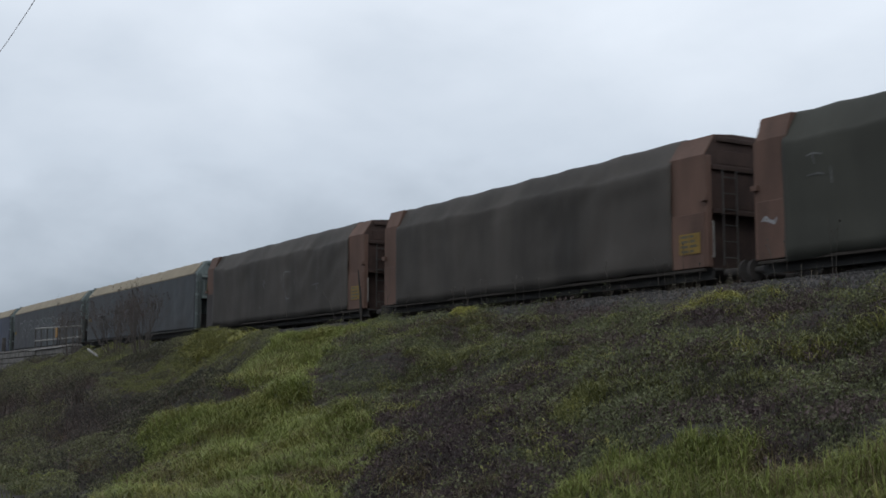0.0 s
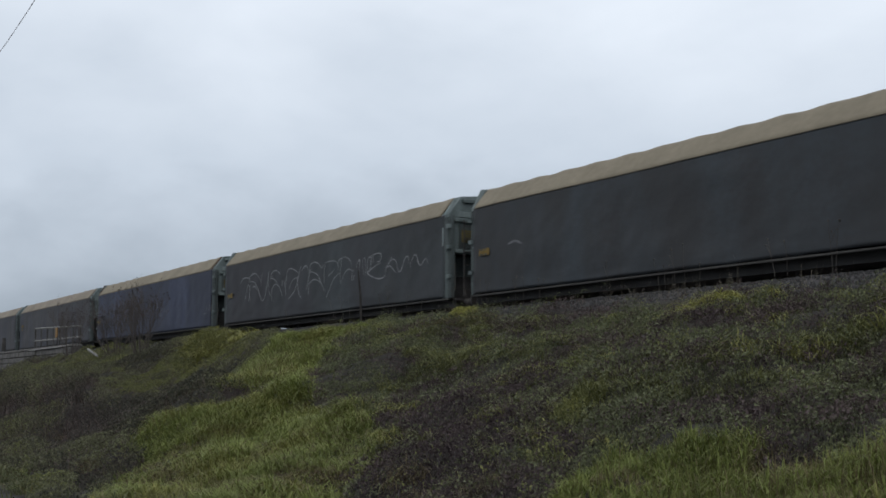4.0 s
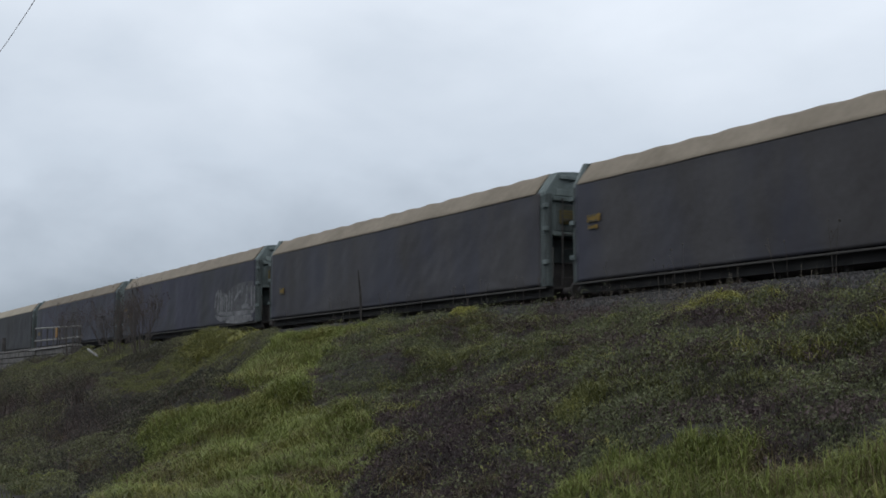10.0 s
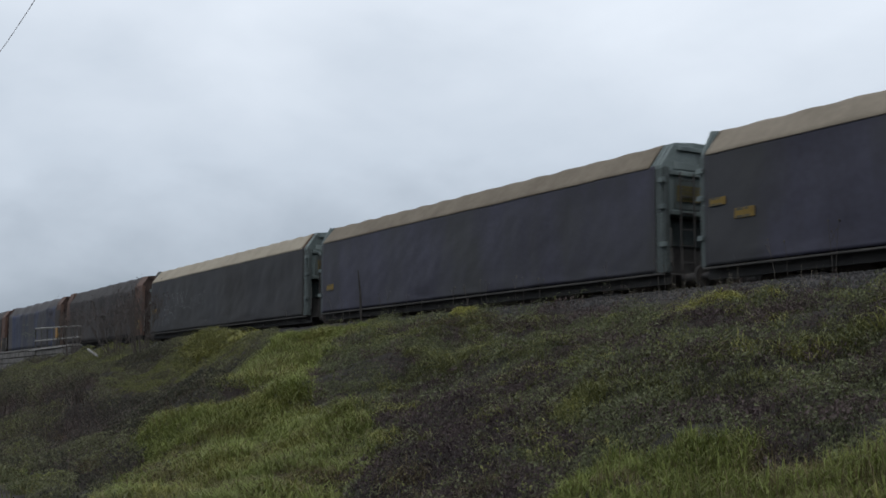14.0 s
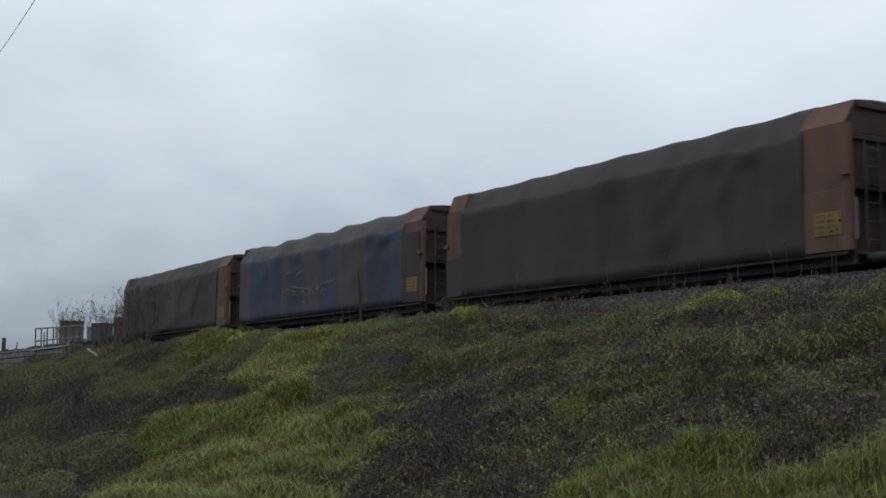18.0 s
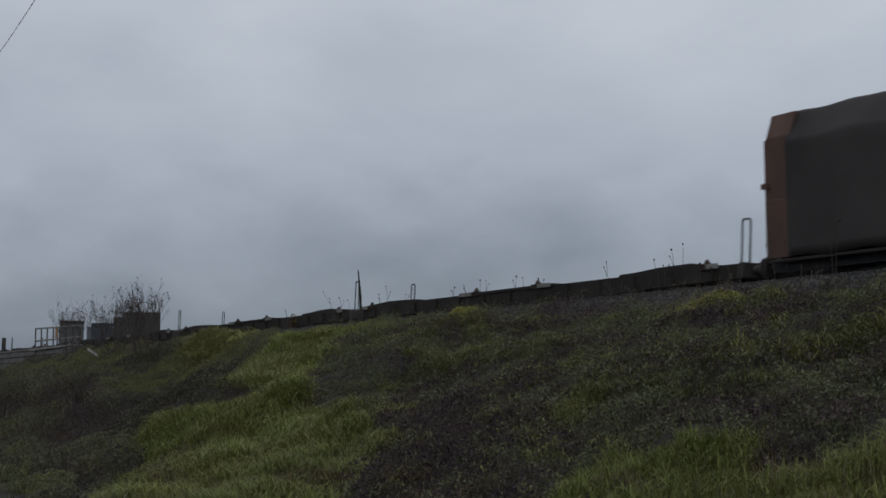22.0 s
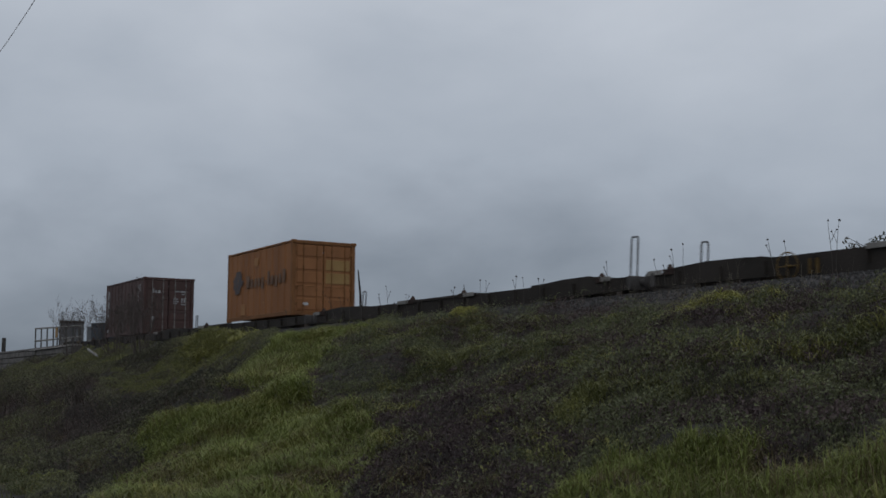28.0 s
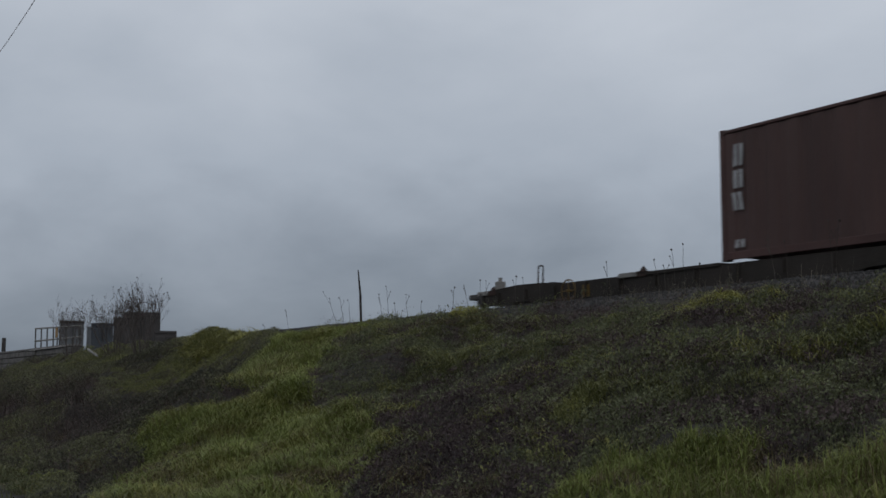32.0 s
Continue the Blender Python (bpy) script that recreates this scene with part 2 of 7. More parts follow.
    "pale_stalk": material("pale_stalk", (0.080, 0.072, 0.068), (0.235, 0.215, 0.205), 0.85, 0.0, 10, 0.8, 0.0, 0.4, 0.5, 1, 0.10),
    "yellow_grass": material("yellow_grass", (0.1680, 0.1658, 0.0381), (0.4480, 0.4368, 0.1456), 0.6, 0.0, 5, 0.8, 0.0, 0.35, 0.55, 1, 0.10, 0.25),
    "weed_leaf": material("weed_leaf", (0.036, 0.043, 0.025), (0.208, 0.219, 0.120), 0.55, 0.0, 4, 0.5, 0.0, 0.4, 0.7, 1, 0.10, 0.2),
    "weed_pale": material("weed_pale", (0.066, 0.074, 0.027), (0.268, 0.270, 0.106), 0.6, 0.0, 4, 0.6, 0.0, 0.4, 0.7, 1, 0.10, 0.2),
    "weed_brown": material("weed_brown", (0.042, 0.031, 0.031), (0.136, 0.103, 0.098), 0.75, 0.0, 4, 0.6, 0.0, 0.4, 0.7, 1, 0.10, 0.1),
    "straw_grass": material("straw_grass", (0.080, 0.064, 0.034), (0.215, 0.176, 0.098), 0.75, 0.0, 5, 0.8, 0.0, 0.35, 0.6, 1, 0.10, 0.15),
    "dead_leaf": material("dead_leaf", (0.0235, 0.0179, 0.0190), (0.1299, 0.0997, 0.1008), 0.9, 0.0, 5, 0.7, 0.0, 0.4, 0.7, 1, 0.08),
    "bramble_leaf": material("bramble_leaf", (0.0432, 0.0486, 0.0281), (0.2290, 0.2246, 0.1318), 0.6, 0.0, 3, 0.35, 0.0, 0.4, 0.7, 1, 0.10, 0.15),
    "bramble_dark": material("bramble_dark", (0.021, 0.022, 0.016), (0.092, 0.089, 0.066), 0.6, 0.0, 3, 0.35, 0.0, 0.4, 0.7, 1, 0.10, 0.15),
    "bramble_cane": material("bramble_cane", (0.045, 0.030, 0.026), (0.130, 0.095, 0.080), 0.85, 0.0, 10, 0.6, 0.0, 0.4, 0.5),
    "straw": material("straw", (0.080, 0.068, 0.050), (0.200, 0.175, 0.135), 0.85, 0.0, 10, 1, 0.0, 0.4, 0.5),
    "dry_stem": material("dry_stem", (0.030, 0.026, 0.023), (0.080, 0.070, 0.060), 0.9, 0.0, 20, 2, 0.0),
    "old_wood": material("old_wood", (0.018, 0.016, 0.015), (0.042, 0.037, 0.034), 0.9, 0.0, 20, 1.5, 0.2),
    "twig": material("twig", (0.048, 0.041, 0.037), (0.112, 0.096, 0.086), 0.9, 0.0, 20, 1.5, 0.0),
}

# the ground: dark soil and litter, with a gravelly strip along the line
M["ground"] = material("ground", (0.014, 0.012, 0.010), (0.036, 0.031, 0.024), 0.95, 0.0, 12, 0.5, 0.6, 0.5)
gn, gl = M["ground"].node_tree.nodes, M["ground"].node_tree.links
g_bsdf = gn["Principled BSDF"]
g_soil = g_bsdf.inputs["Base Color"].links[0].from_socket
g_co = gn.new("ShaderNodeTexCoord")
g_sep = gn.new("ShaderNodeSeparateXYZ")
g_vor = gn.new("ShaderNodeTexVoronoi")
g_vor.inputs["Scale"].default_value = 18
g_ramp = gn.new("ShaderNodeValToRGB")
g_ramp.color_ramp.elements[0].color, g_ramp.color_ramp.elements[1].color = (0.021, 0.019, 0.019, 1), (0.080, 0.075, 0.073, 1)
g_a, g_b, g_mul = gn.new("ShaderNodeMapRange"), gn.new("ShaderNodeMapRange"), gn.new("ShaderNodeMath")
g_a.inputs["From Min"].default_value, g_a.inputs["From Max"].default_value = 14.2, 14.5
g_b.inputs["From Min"].default_value, g_b.inputs["From Max"].default_value = 22.6, 22.2
g_mul.operation = "MULTIPLY"
g_mix = gn.new("ShaderNodeMixRGB")
gl.new(g_co.outputs["Object"], g_sep.inputs[0])
gl.new(g_co.outputs["Object"], g_vor.inputs["Vector"])
gl.new(g_vor.outputs["Color"], g_ramp.inputs[0])
gl.new(g_sep.outputs["Y"], g_a.inputs["Value"])
gl.new(g_sep.outputs["Y"], g_b.inputs["Value"])
gl.new(g_a.outputs[0], g_mul.inputs[0])
gl.new(g_b.outputs[0], g_mul.inputs[1])
gl.new(g_mul.outputs[0], g_mix.inputs[0])
gl.new(g_soil, g_mix.inputs[1])
gl.new(g_ramp.outputs[0], g_mix.inputs[2])
gl.new(g_mix.outputs[0], g_bsdf.inputs["Base Color"])


# ---------------------------------------------------------------- mesh helpers
def box(bm, x0, x1, y0, y1, z0, z1):
    v = [bm.verts.new((x, y, z)) for z in (z0, z1) for y in (y0, y1) for x in (x0, x1)]
    for f in ((0, 2, 3, 1), (4, 5, 7, 6), (0, 1, 5, 4), (1, 3, 7, 5), (3, 2, 6, 7), (2, 0, 4, 6)):
        bm.faces.new([v[i] for i in f])
    return bm


def soft_box(x0, x1, y0, y1, z0, z1, r=0.01):
    bm = box(bmesh.new(), x0, x1, y0, y1, z0, z1)
    bmesh.ops.bevel(bm, geom=list(bm.edges), offset=r, segments=1, affect="EDGES")
    return bm


def tube(bm, a, b, r0, r1=None, n=8):
    """A round bar from a to b, closed at both ends."""
    a, b = Vector(a), Vector(b)
    r1 = r0 if r1 is None else r1
    side = (b - a).orthogonal().normalized()
    up = (b - a).normalized().cross(side)
    rings = []
    for p, r in ((a, r0), (b, r1)):
        rings.append([bm.verts.new(p + r * (math.cos(2 * math.pi * i / n) * side + math.sin(2 * math.pi * i / n) * up)) for i in range(n)])
    for i in range(n):
        bm.faces.new((rings[0][i], rings[0][(i + 1) % n], rings[1][(i + 1) % n], rings[1][i]))
    bm.faces.new(rings[0][::-1])
    bm.faces.new(rings[1])
    return bm


def prism(bm, outline, x0, x1):
    """A closed outline of (y, z) drawn out along x."""
    a = [bm.verts.new((x0, y, z)) for y, z in outline]
    b = [bm.verts.new((x1, y, z)) for y, z in outline]
    n = len(outline)
    for i in range(n):
        bm.faces.new((a[i], a[(i + 1) % n], b[(i + 1) % n], b[i]))
    bm.faces.new(a[::-1])
    bm.faces.new(b)
    bmesh.ops.recalc_face_normals(bm, faces=bm.faces)
    return bm


CACHE = {}


def finish(name, bm, mat, smooth_faces=False):
    me = bpy.data.meshes.new(name)
    if smooth_faces:
        for f in bm.faces:
            f.smooth = True
    bm.to_mesh(me)
    bm.free()
    me.materials.append(M[mat])
    return me


def part(name, bm, mat, parent, label="", at=None, smooth_faces=False):
    """One mesh object under a thing or a part. bm: a bmesh, or a finished mesh that is shared."""
    me = bm if isinstance(bm, bpy.types.Mesh) else finish(name, bm, mat, smooth_faces)
    ob = new(name, me)
    ob.parent = parent
    if at is not None:
        ob.matrix_basis = at
    if label:
        tagged(ob, label)
    return ob


def shared(key, build, mat, smooth_faces=False):
    """A mesh that is built once and used by many parts."""
    if key not in CACHE:
        CACHE[key] = finish(key, build(), mat, smooth_faces)
    return CACHE[key]


def thing(name, label, category, group="", kind="", m=None):
    ob = new(name)
    ob.empty_display_size = 0.3
    if m is not None:
        ob.matrix_basis = m
    return tagged(ob, label, category, group, kind)


def bulk(name, verts, faces_by_size, mat, smooth_faces=False):
    """A mesh from arrays: verts (n, 3) and a list of index arrays, one for each number of corners."""
    me = bpy.data.meshes.new(name)
    verts = np.asarray(verts, np.float32)
    me.vertices.add(len(verts))
    me.vertices.foreach_set("co", verts.ravel())
    loops = np.concatenate([f.ravel() for f in faces_by_size]).astype(np.int32)
    sizes = np.concatenate([np.full(len(f), f.shape[1], np.int32) for f in faces_by_size])
    starts = np.concatenate([[0], np.cumsum(sizes)[:-1]]).astype(np.int32)
    me.loops.add(len(loops))
    me.loops.foreach_set("vertex_index", loops)
    me.polygons.add(len(sizes))
    me.polygons.foreach_set("loop_start", starts)
    me.polygons.foreach_set("loop_total", sizes)
    if smooth_faces:
        me.polygons.foreach_set("use_smooth", np.ones(len(sizes), bool))
    me.update(calc_edges=True)
    me.materials.append(M[mat])
    return me


# ---------------------------------------------------------------- the lie of the land
GRADE = -0.00754
YC = 18.316


def lattice(x, y, seed=0):
    """Smooth value noise on a unit lattice, -1 to 1."""
    xi, yi = np.floor(x).astype(np.int64), np.floor(y).astype(np.int64)
    fx, fy = x - xi, y - yi
    fx, fy = fx * fx * (3 - 2 * fx), fy * fy * (3 - 2 * fy)

    def corner(a, b):
        n = (a * 374761393 + b * 668265263 + seed * 974634777) & 0xFFFFFFFF
        n = ((n ^ (n >> 13)) * 1274126177) & 0xFFFFFFFF
        return ((n ^ (n >> 16)) & 0xFFFF) / 32767.5 - 1

    top = corner(xi, yi) * (1 - fx) + corner(xi + 1, yi) * fx
    low = corner(xi, yi + 1) * (1 - fx) + corner(xi + 1, yi + 1) * fx
    return top * (1 - fy) + low * fy


def hashed(a, b, seed):
    n = (a * 374761393 + b * 668265263 + seed * 974634777) & 0xFFFFFFFF
    n = ((n ^ (n >> 13)) * 1274126177) & 0xFFFFFFFF
    return ((n ^ (n >> 16)) & 0xFFFF) / 65535.0


def domes(x, y, cell, seed, named=False):
    """Rounded humps, one in each cell, 0 to 1 high, with creases between; named: also a number for each hump."""
    u, v = np.asarray(x, float) / cell, np.asarray(y, float) / cell
    ui, vi = np.floor(u).astype(np.int64), np.floor(v).astype(np.int64)
    best, who = np.zeros(u.shape), np.zeros(u.shape)
    for du in (-1, 0, 1):
        for dv in (-1, 0, 1):
            a, b = ui + du, vi + dv
            cu, cv = a + hashed(a, b, seed), b + hashed(a, b, seed + 1)
            r = 0.55 + 0.55 * hashed(a, b, seed + 2)
            h = 0.45 + 0.55 * hashed(a, b, seed + 3)
            hump = h * np.sqrt(np.clip(1 - ((u - cu) ** 2 + (v - cv) ** 2) / r ** 2, 0, 1))
            who = np.where(hump > best, hashed(a, b, seed + 4), who)
            best = np.maximum(best, hump)
    return (best, who) if named else best


def grade_z(x):
    """How far the line lies above or below its height beside the camera."""
    return GRADE * np.clip(x, -400, 250)


def smooth(a, b, v):
    t = np.clip((v - a) / (b - a), 0, 1)
    return t * t * (3 - 2 * t)


# swellings and hollows of the bank: height, x, y, length, breadth
SWELLS = (
    (0.62, -23.4, 8.4, 3.3, 2.2), (-1.15, -31.0, 8.8, 4.0, 2.8), (0.30, -30.5, 13.3, 2.6, 0.8), (0.46, -36.7, 13.6, 2.4, 0.8),
    (-0.35, -34.5, 12.6, 1.4, 1.2), (0.25, -12.0, 8.6, 3.0, 1.2), (-0.25, -16.5, 10.5, 2.0, 1.3), (0.2, -41.0, 9.0, 3.0, 2.0), (-1.1, -71.0, 12.4, 9.0, 1.7),
)


def terrain(x, y):
    """Height of the ground in metres."""
    x, y = np.asarray(x, float), np.asarray(y, float)
    top = 3.05 + grade_z(x)
    near = np.clip((y - 5.8) / 8.5, 0, 1)
    far = np.clip((37 - y) / 9.0, 0, 1)
    bank = np.where(y < 20, near, far)
    z = top * (bank * 0.85 + 0.15 * bank * bank * (3 - 2 * bank))
    # ballast: a heaped shoulder each side, lower between the rails
    z = z + 0.34 * smooth(14.3, 14.95, y) - 0.56 * smooth(16.1, 16.9, y) + 0.52 * smooth(19.7, 20.5, y) - 0.55 * smooth(21.6, 22.4, y)
    for a, bx, by, sx, sy in SWELLS:
        z = z + a * np.exp(-((x - bx) / sx) ** 2 - ((y - by) / sy) ** 2)
    rough = smooth(3.0, 6.5, y) * (1 - smooth(14.0, 14.6, y)) * (1 - smooth(-90, -140, x))
    z = z + rough * (0.15 * lattice(x * 0.55, y * 0.7, 1) + 0.09 * lattice(x * 1.7, y * 1.9, 2) + 0.03 * lattice(x * 4.1, y * 4.3, 3)
                     + 0.26 * (domes(x, y, 1.25, 5) - 0.5) + 0.30 * (domes(0.6 * x + 0.5 * y, 0.9 * y - 0.4 * x, 2.4, 13) - 0.5) + 0.08 * (domes(x, y, 0.5, 9) - 0.5))
    z = z + 0.03 * lattice(x * 0.8, y * 0.8, 4) * (1 - smooth(13.5, 14.2, y))
    return z


def rail_z(x):
    return 3.0 + float(grade_z(np.float64(x)))


def axis(steps):
    """Coordinates from (start, end, step) runs."""
    out = []
    for a, b, s in steps:
        out.extend(np.arange(a, b - 1e-6, s))
    return np.array(out + [steps[-1][1]])


gx = axis([(-2600, -600, 250), (-600, -140, 20), (-140, -75, 1.5), (-75, -4, 0.25), (-4, 40, 1.5), (40, 400, 20), (400, 2600, 220)])
gy = axis([(-2600, -400, 220), (-400, -40, 20), (-40, 2, 2.0), (2, 16.8, 0.2), (16.8, 23, 0.4), (23, 40, 1.0), (40, 400, 20), (400, 2600, 220)])
GX, GY = np.meshgrid(gx, gy, indexing="ij")
GV = np.stack([GX, GY, terrain(GX, GY)], -1).reshape(-1, 3)
ni, nj = len(gx), len(gy)
ii, jj = np.meshgrid(np.arange(ni - 1), np.arange(nj - 1), indexing="ij")
q = (ii * nj + jj).ravel()
ground = new("ground", bulk("ground", GV, [np.stack([q, q + nj, q + nj + 1, q + 1], -1)], "ground", True))
tagged(ground, "dark soil bank with a gravel strip along its top", "ground", kind="structure")

# ---------------------------------------------------------------- the track
TILT = math.degrees(-math.atan(GRADE))


def on_line(x, y=0.0, up=0.0):
    """A pose on the line: x along the world, y across from the track's middle, up above the rails."""
    return pose(x, YC + y, rail_z(x) + up, 0, TILT if -400 < x < 250 else 0, 0)


track = thing("railway_track", "steel rails on concrete sleepers in grey ballast", "railway track", kind="structure", m=on_line(-60))
RAIL = [(-0.07, -0.16), (0.07, -0.16), (0.07, -0.145), (0.012, -0.125), (0.012, -0.04), (0.036, -0.03), (0.036, 0.0), (-0.036, 0.0), (-0.036, -0.03), (-0.012, -0.04), (-0.012, -0.125), (-0.07, -0.145)]
for y in (-0.7535, 0.7535):
    part("rail", prism(bmesh.new(), [(y + a, b) for a, b in RAIL], -300, 280), "rail_steel", track)
tie = shared("sleeper", lambda: soft_box(-0.13, 0.13, -1.3, 1.3, -0.34, -0.165, 0.02), "concrete")
for k in range(180):
    part("sleeper", tie, "concrete", track, at=pose(-26 + k * 0.65, 0, 0))


# ---------------------------------------------------------------- running gear
AXLES = []
WHEEL_R = 0.5


def wheelset_mesh():
    bm = bmesh.new()
    tube(bm, (0, -0.95, 0), (0, 0.95, 0), 0.075, n=10)
    for s in (-1, 1):
        tube(bm, (0, s * 0.70, 0), (0, s * 0.735, 0), 0.525, n=28)
        tube(bm, (0, s * 0.735, 0), (0, s * 0.83, 0), WHEEL_R, n=28)
        for k in range(5):
            a = 2 * math.pi * k / 5
            tube(bm, (0.27 * math.cos(a), s * 0.83, 0.27 * math.sin(a)), (0.27 * math.cos(a), s * 0.838, 0.27 * math.sin(a)), 0.05, n=8)
    return bm


def side_frame_mesh():
    bm = bmesh.new()
    prism_points = [(-1.25, 0.52), (-1.15, 0.34), (-0.75, 0.34), (-0.45, 0.20), (0.45, 0.20), (0.75, 0.34), (1.15, 0.34), (1.25, 0.52), (0.8, 0.66), (0.4, 0.74), (-0.4, 0.74), (-0.8, 0.66)]
    a = [bm.verts.new((x, -0.08, z)) for x, z in prism_points]
    b = [bm.verts.new((x, 0.08, z)) for x, z in prism_points]
    for i in range(len(a)):
        j = (i + 1) % len(a)
        bm.faces.new((a[i], b[i], b[j], a[j]))
    bm.faces.new(a)
    bm.faces.new(b[::-1])
    for x in (-0.12, 0.12):
        tube(bm, (x, -0.13, 0.28), (x, -0.13, 0.62), 0.075, n=8)
    for x in (-0.95, 0.95):
        box(bm, x - 0.14, x + 0.14, -0.16, 0.1, 0.36, 0.58)
    bmesh.ops.recalc_face_normals(bm, faces=bm.faces)
    return bm


def bogie(parent, x):
    bolster = part("bogie", shared("bogie_bolster", lambda: soft_box(-0.22, 0.22, -0.98, 0.98, 0.42, 0.82, 0.03), "dark_steel"), "dark_steel", parent, at=pose(x, 0, 0))
    for y, turn in ((-1.0, 0), (1.0, 180)):
        part("side_frame", shared("side_frame", side_frame_mesh, "dark_steel"), "dark_steel", bolster, at=pose(0, y, 0, 0, 0, turn))
    for dx in (-0.9, 0.9):
        w = part("wheelset", shared("wheelset", wheelset_mesh, "wheel_steel"), "wheel_steel", bolster, at=pose(dx, 0, WHEEL_R))
        AXLES.append((w, dx))
    return bolster


def buffers(parent, half, front=0.56, rear=0.56):
    """Buffers and coupling at both ends."""
    def build(reach):
        bm = bmesh.new()
        tube(bm, (0, 0, 0), (reach - 0.2, 0, 0), 0.085, n=12)
        tube(bm, (reach - 0.2, 0, 0), (reach - 0.04, 0, 0), 0.065, n=12)
        tube(bm, (reach - 0.04, 0, 0), (reach, 0, 0), 0.22, n=18)
        return bm
    for s, turn, reach in ((1, 0, front), (-1, 180, rear)):
        me = shared("buffer_%d" % round(reach * 100), lambda: build(reach), "dark_steel")
        for y in (-0.87, 0.87):
            part("buffer", me, "dark_steel", parent, at=pose(s * half, y, 0.94, 0, 0, turn))

    def hook():
        bm = bmesh.new()
        box(bm, 0, 0.34, -0.04, 0.04, -0.06, 0.06)
        for k in range(3):
            tube(bm, (0.3, -0.06, -0.03 - 0.16 * k), (0.3, -0.06, -0.19 - 0.16 * k), 0.018, n=6)
            tube(bm, (0.3, 0.06, -0.03 - 0.16 * k), (0.3, 0.06, -0.19 - 0.16 * k), 0.018, n=6)
            tube(bm, (0.3, -0.06, -0.19 - 0.16 * k), (0.3, 0.06, -0.19 - 0.16 * k), 0.018, n=6)
        return bm
    for s, turn in ((1, 0), (-1, 180)):
        part("coupling", shared("coupling", hook, "dark_steel"), "dark_steel", parent, at=pose(s * half, 0, 0.98, 0, 0, turn))


def underframe(parent, length, key, front_buffer=0.56, rear_buffer=0.56):
    half = length / 2

    def beam():
        bm = bmesh.new()
        outline = [(-0.05, 0.80), (0.05, 0.80), (0.05, 0.82), (-0.03, 0.825), (-0.03, 0.975), (0.05, 0.98), (0.05, 1.0), (-0.05, 1.0)]
        prism(bm, outline, -half, half)
        k = int(length / 1.1)
        for i in range(k):
            x = -half + (i + 0.5) * length / k
            box(bm, x - 0.02, x + 0.02, -0.045, 0.06, 0.822, 0.978)
        return bm
    for y, turn in ((-1.18, 0), (1.18, 180)):
        part("solebar", shared("solebar_" + key, beam, "sole_steel"), "sole_steel", parent, at=pose(0, y, 0, 0, 0, turn))

    def truss():
        bm = bmesh.new()
        box(bm, -2.6, 2.6, -0.06, 0.06, 0.34, 0.44)
        for s in (-1, 1):
            tube(bm, (s * 2.55, 0, 0.39), (s * 3.5, 0, 0.82), 0.05, n=6)
        for x in (-2.4, -0.8, 0.8, 2.4):
            box(bm, x - 0.05, x + 0.05, -0.05, 0.05, 0.44, 0.82)
        return bm
    for y in (-0.95, 0.95):
        part("truss", shared("truss", truss, "dark_steel"), "dark_steel", parent, at=pose(0, y, 0))
    part("floor", shared("floor_" + key, lambda: soft_box(-half, half, -1.22, 1.22, 0.985, 1.03, 0.008), "dark_steel"), "dark_steel", parent)

    def tank():
        bm = bmesh.new()
        tube(bm, (-0.55, 0, 0.58), (0.55, 0, 0.58), 0.2, n=14)
        box(bm, 0.9, 1.5, -0.25, 0.25, 0.4, 0.8)
        return bm
    part("brake_gear", shared("brake_gear", tank, "dark_steel"), "dark_steel", parent, at=pose(0.4, -0.3, 0))
    for s in (-1, 1):
        bogie(parent, s * (half - 2.35))
    buffers(parent, half, front_buffer, rear_buffer)


# ---------------------------------------------------------------- covered wagons
HALF_W = 1.42


def section(half_w, eave, shoulder, top, low):
    """The wagon's cross-section from the near bottom edge over the roof to the far one, as (y, z)."""
    return [(-half_w, low), (-half_w, eave), (-shoulder, top - 0.05), (-shoulder * 0.5, top), (shoulder * 0.5, top), (shoulder, top - 0.05), (half_w, eave), (half_w, low)]


def sheet(length_from, length_to, rows, cols, shape):
    """A cloth: shape(x, u) gives (y, z); u runs 0 to 1 over the section."""
    xs, us = np.linspace(length_from, length_to, cols), np.linspace(0, 1, rows)
    v = np.array([(x, *shape(x, u)) for x in xs for u in us])
    i, j = np.meshgrid(np.arange(cols - 1), np.arange(rows - 1), indexing="ij")
    k = (i * rows + j).ravel()
    return v, [np.stack([k, k + 1, k + rows + 1, k + rows], -1)]


def along(outline, u):
    """The point at the share u of an outline's corners."""
    f = u * (len(outline) - 1)
    i = min(int(f), len(outline) - 2)
    f -= i
    return outline[i][0] * (1 - f) + outline[i + 1][0] * f, outline[i][1] * (1 - f) + outline[i + 1][1] * f


def thicken(ob, d=0.015):
    mod = ob.modifiers.new("thickness", "SOLIDIFY")
    mod.thickness, mod.offset = d, -1


A_LEN, B_LEN = 13.42, 16.50


def placard(parent, x, z, w, h, y, lines=4, label="yellow data panel with black lettering"):
    """A painted panel with bars for its lettering, on the near side."""
    p = part("data_panel", soft_box(x - w / 2, x + w / 2, y - 0.012, y, z - h / 2, z + h / 2, 0.003), "label_yellow", parent, label)
    bm = bmesh.new()
    for i in range(lines):
        zz = z + h * (0.36 - 0.72 * i / max(1, lines - 1))
        t = h * 0.24 / lines
        x0 = x - w * 0.40
        for share in ((0.0, 0.34), (0.42, 0.60 + 0.08 * (i % 3))):
            box(bm, x0 + share[0] * w, x0 + share[1] * w, y - 0.0165, y - 0.0125, zz - t, zz + t)
    part("lettering", bm, "label_ink", p)
    return p


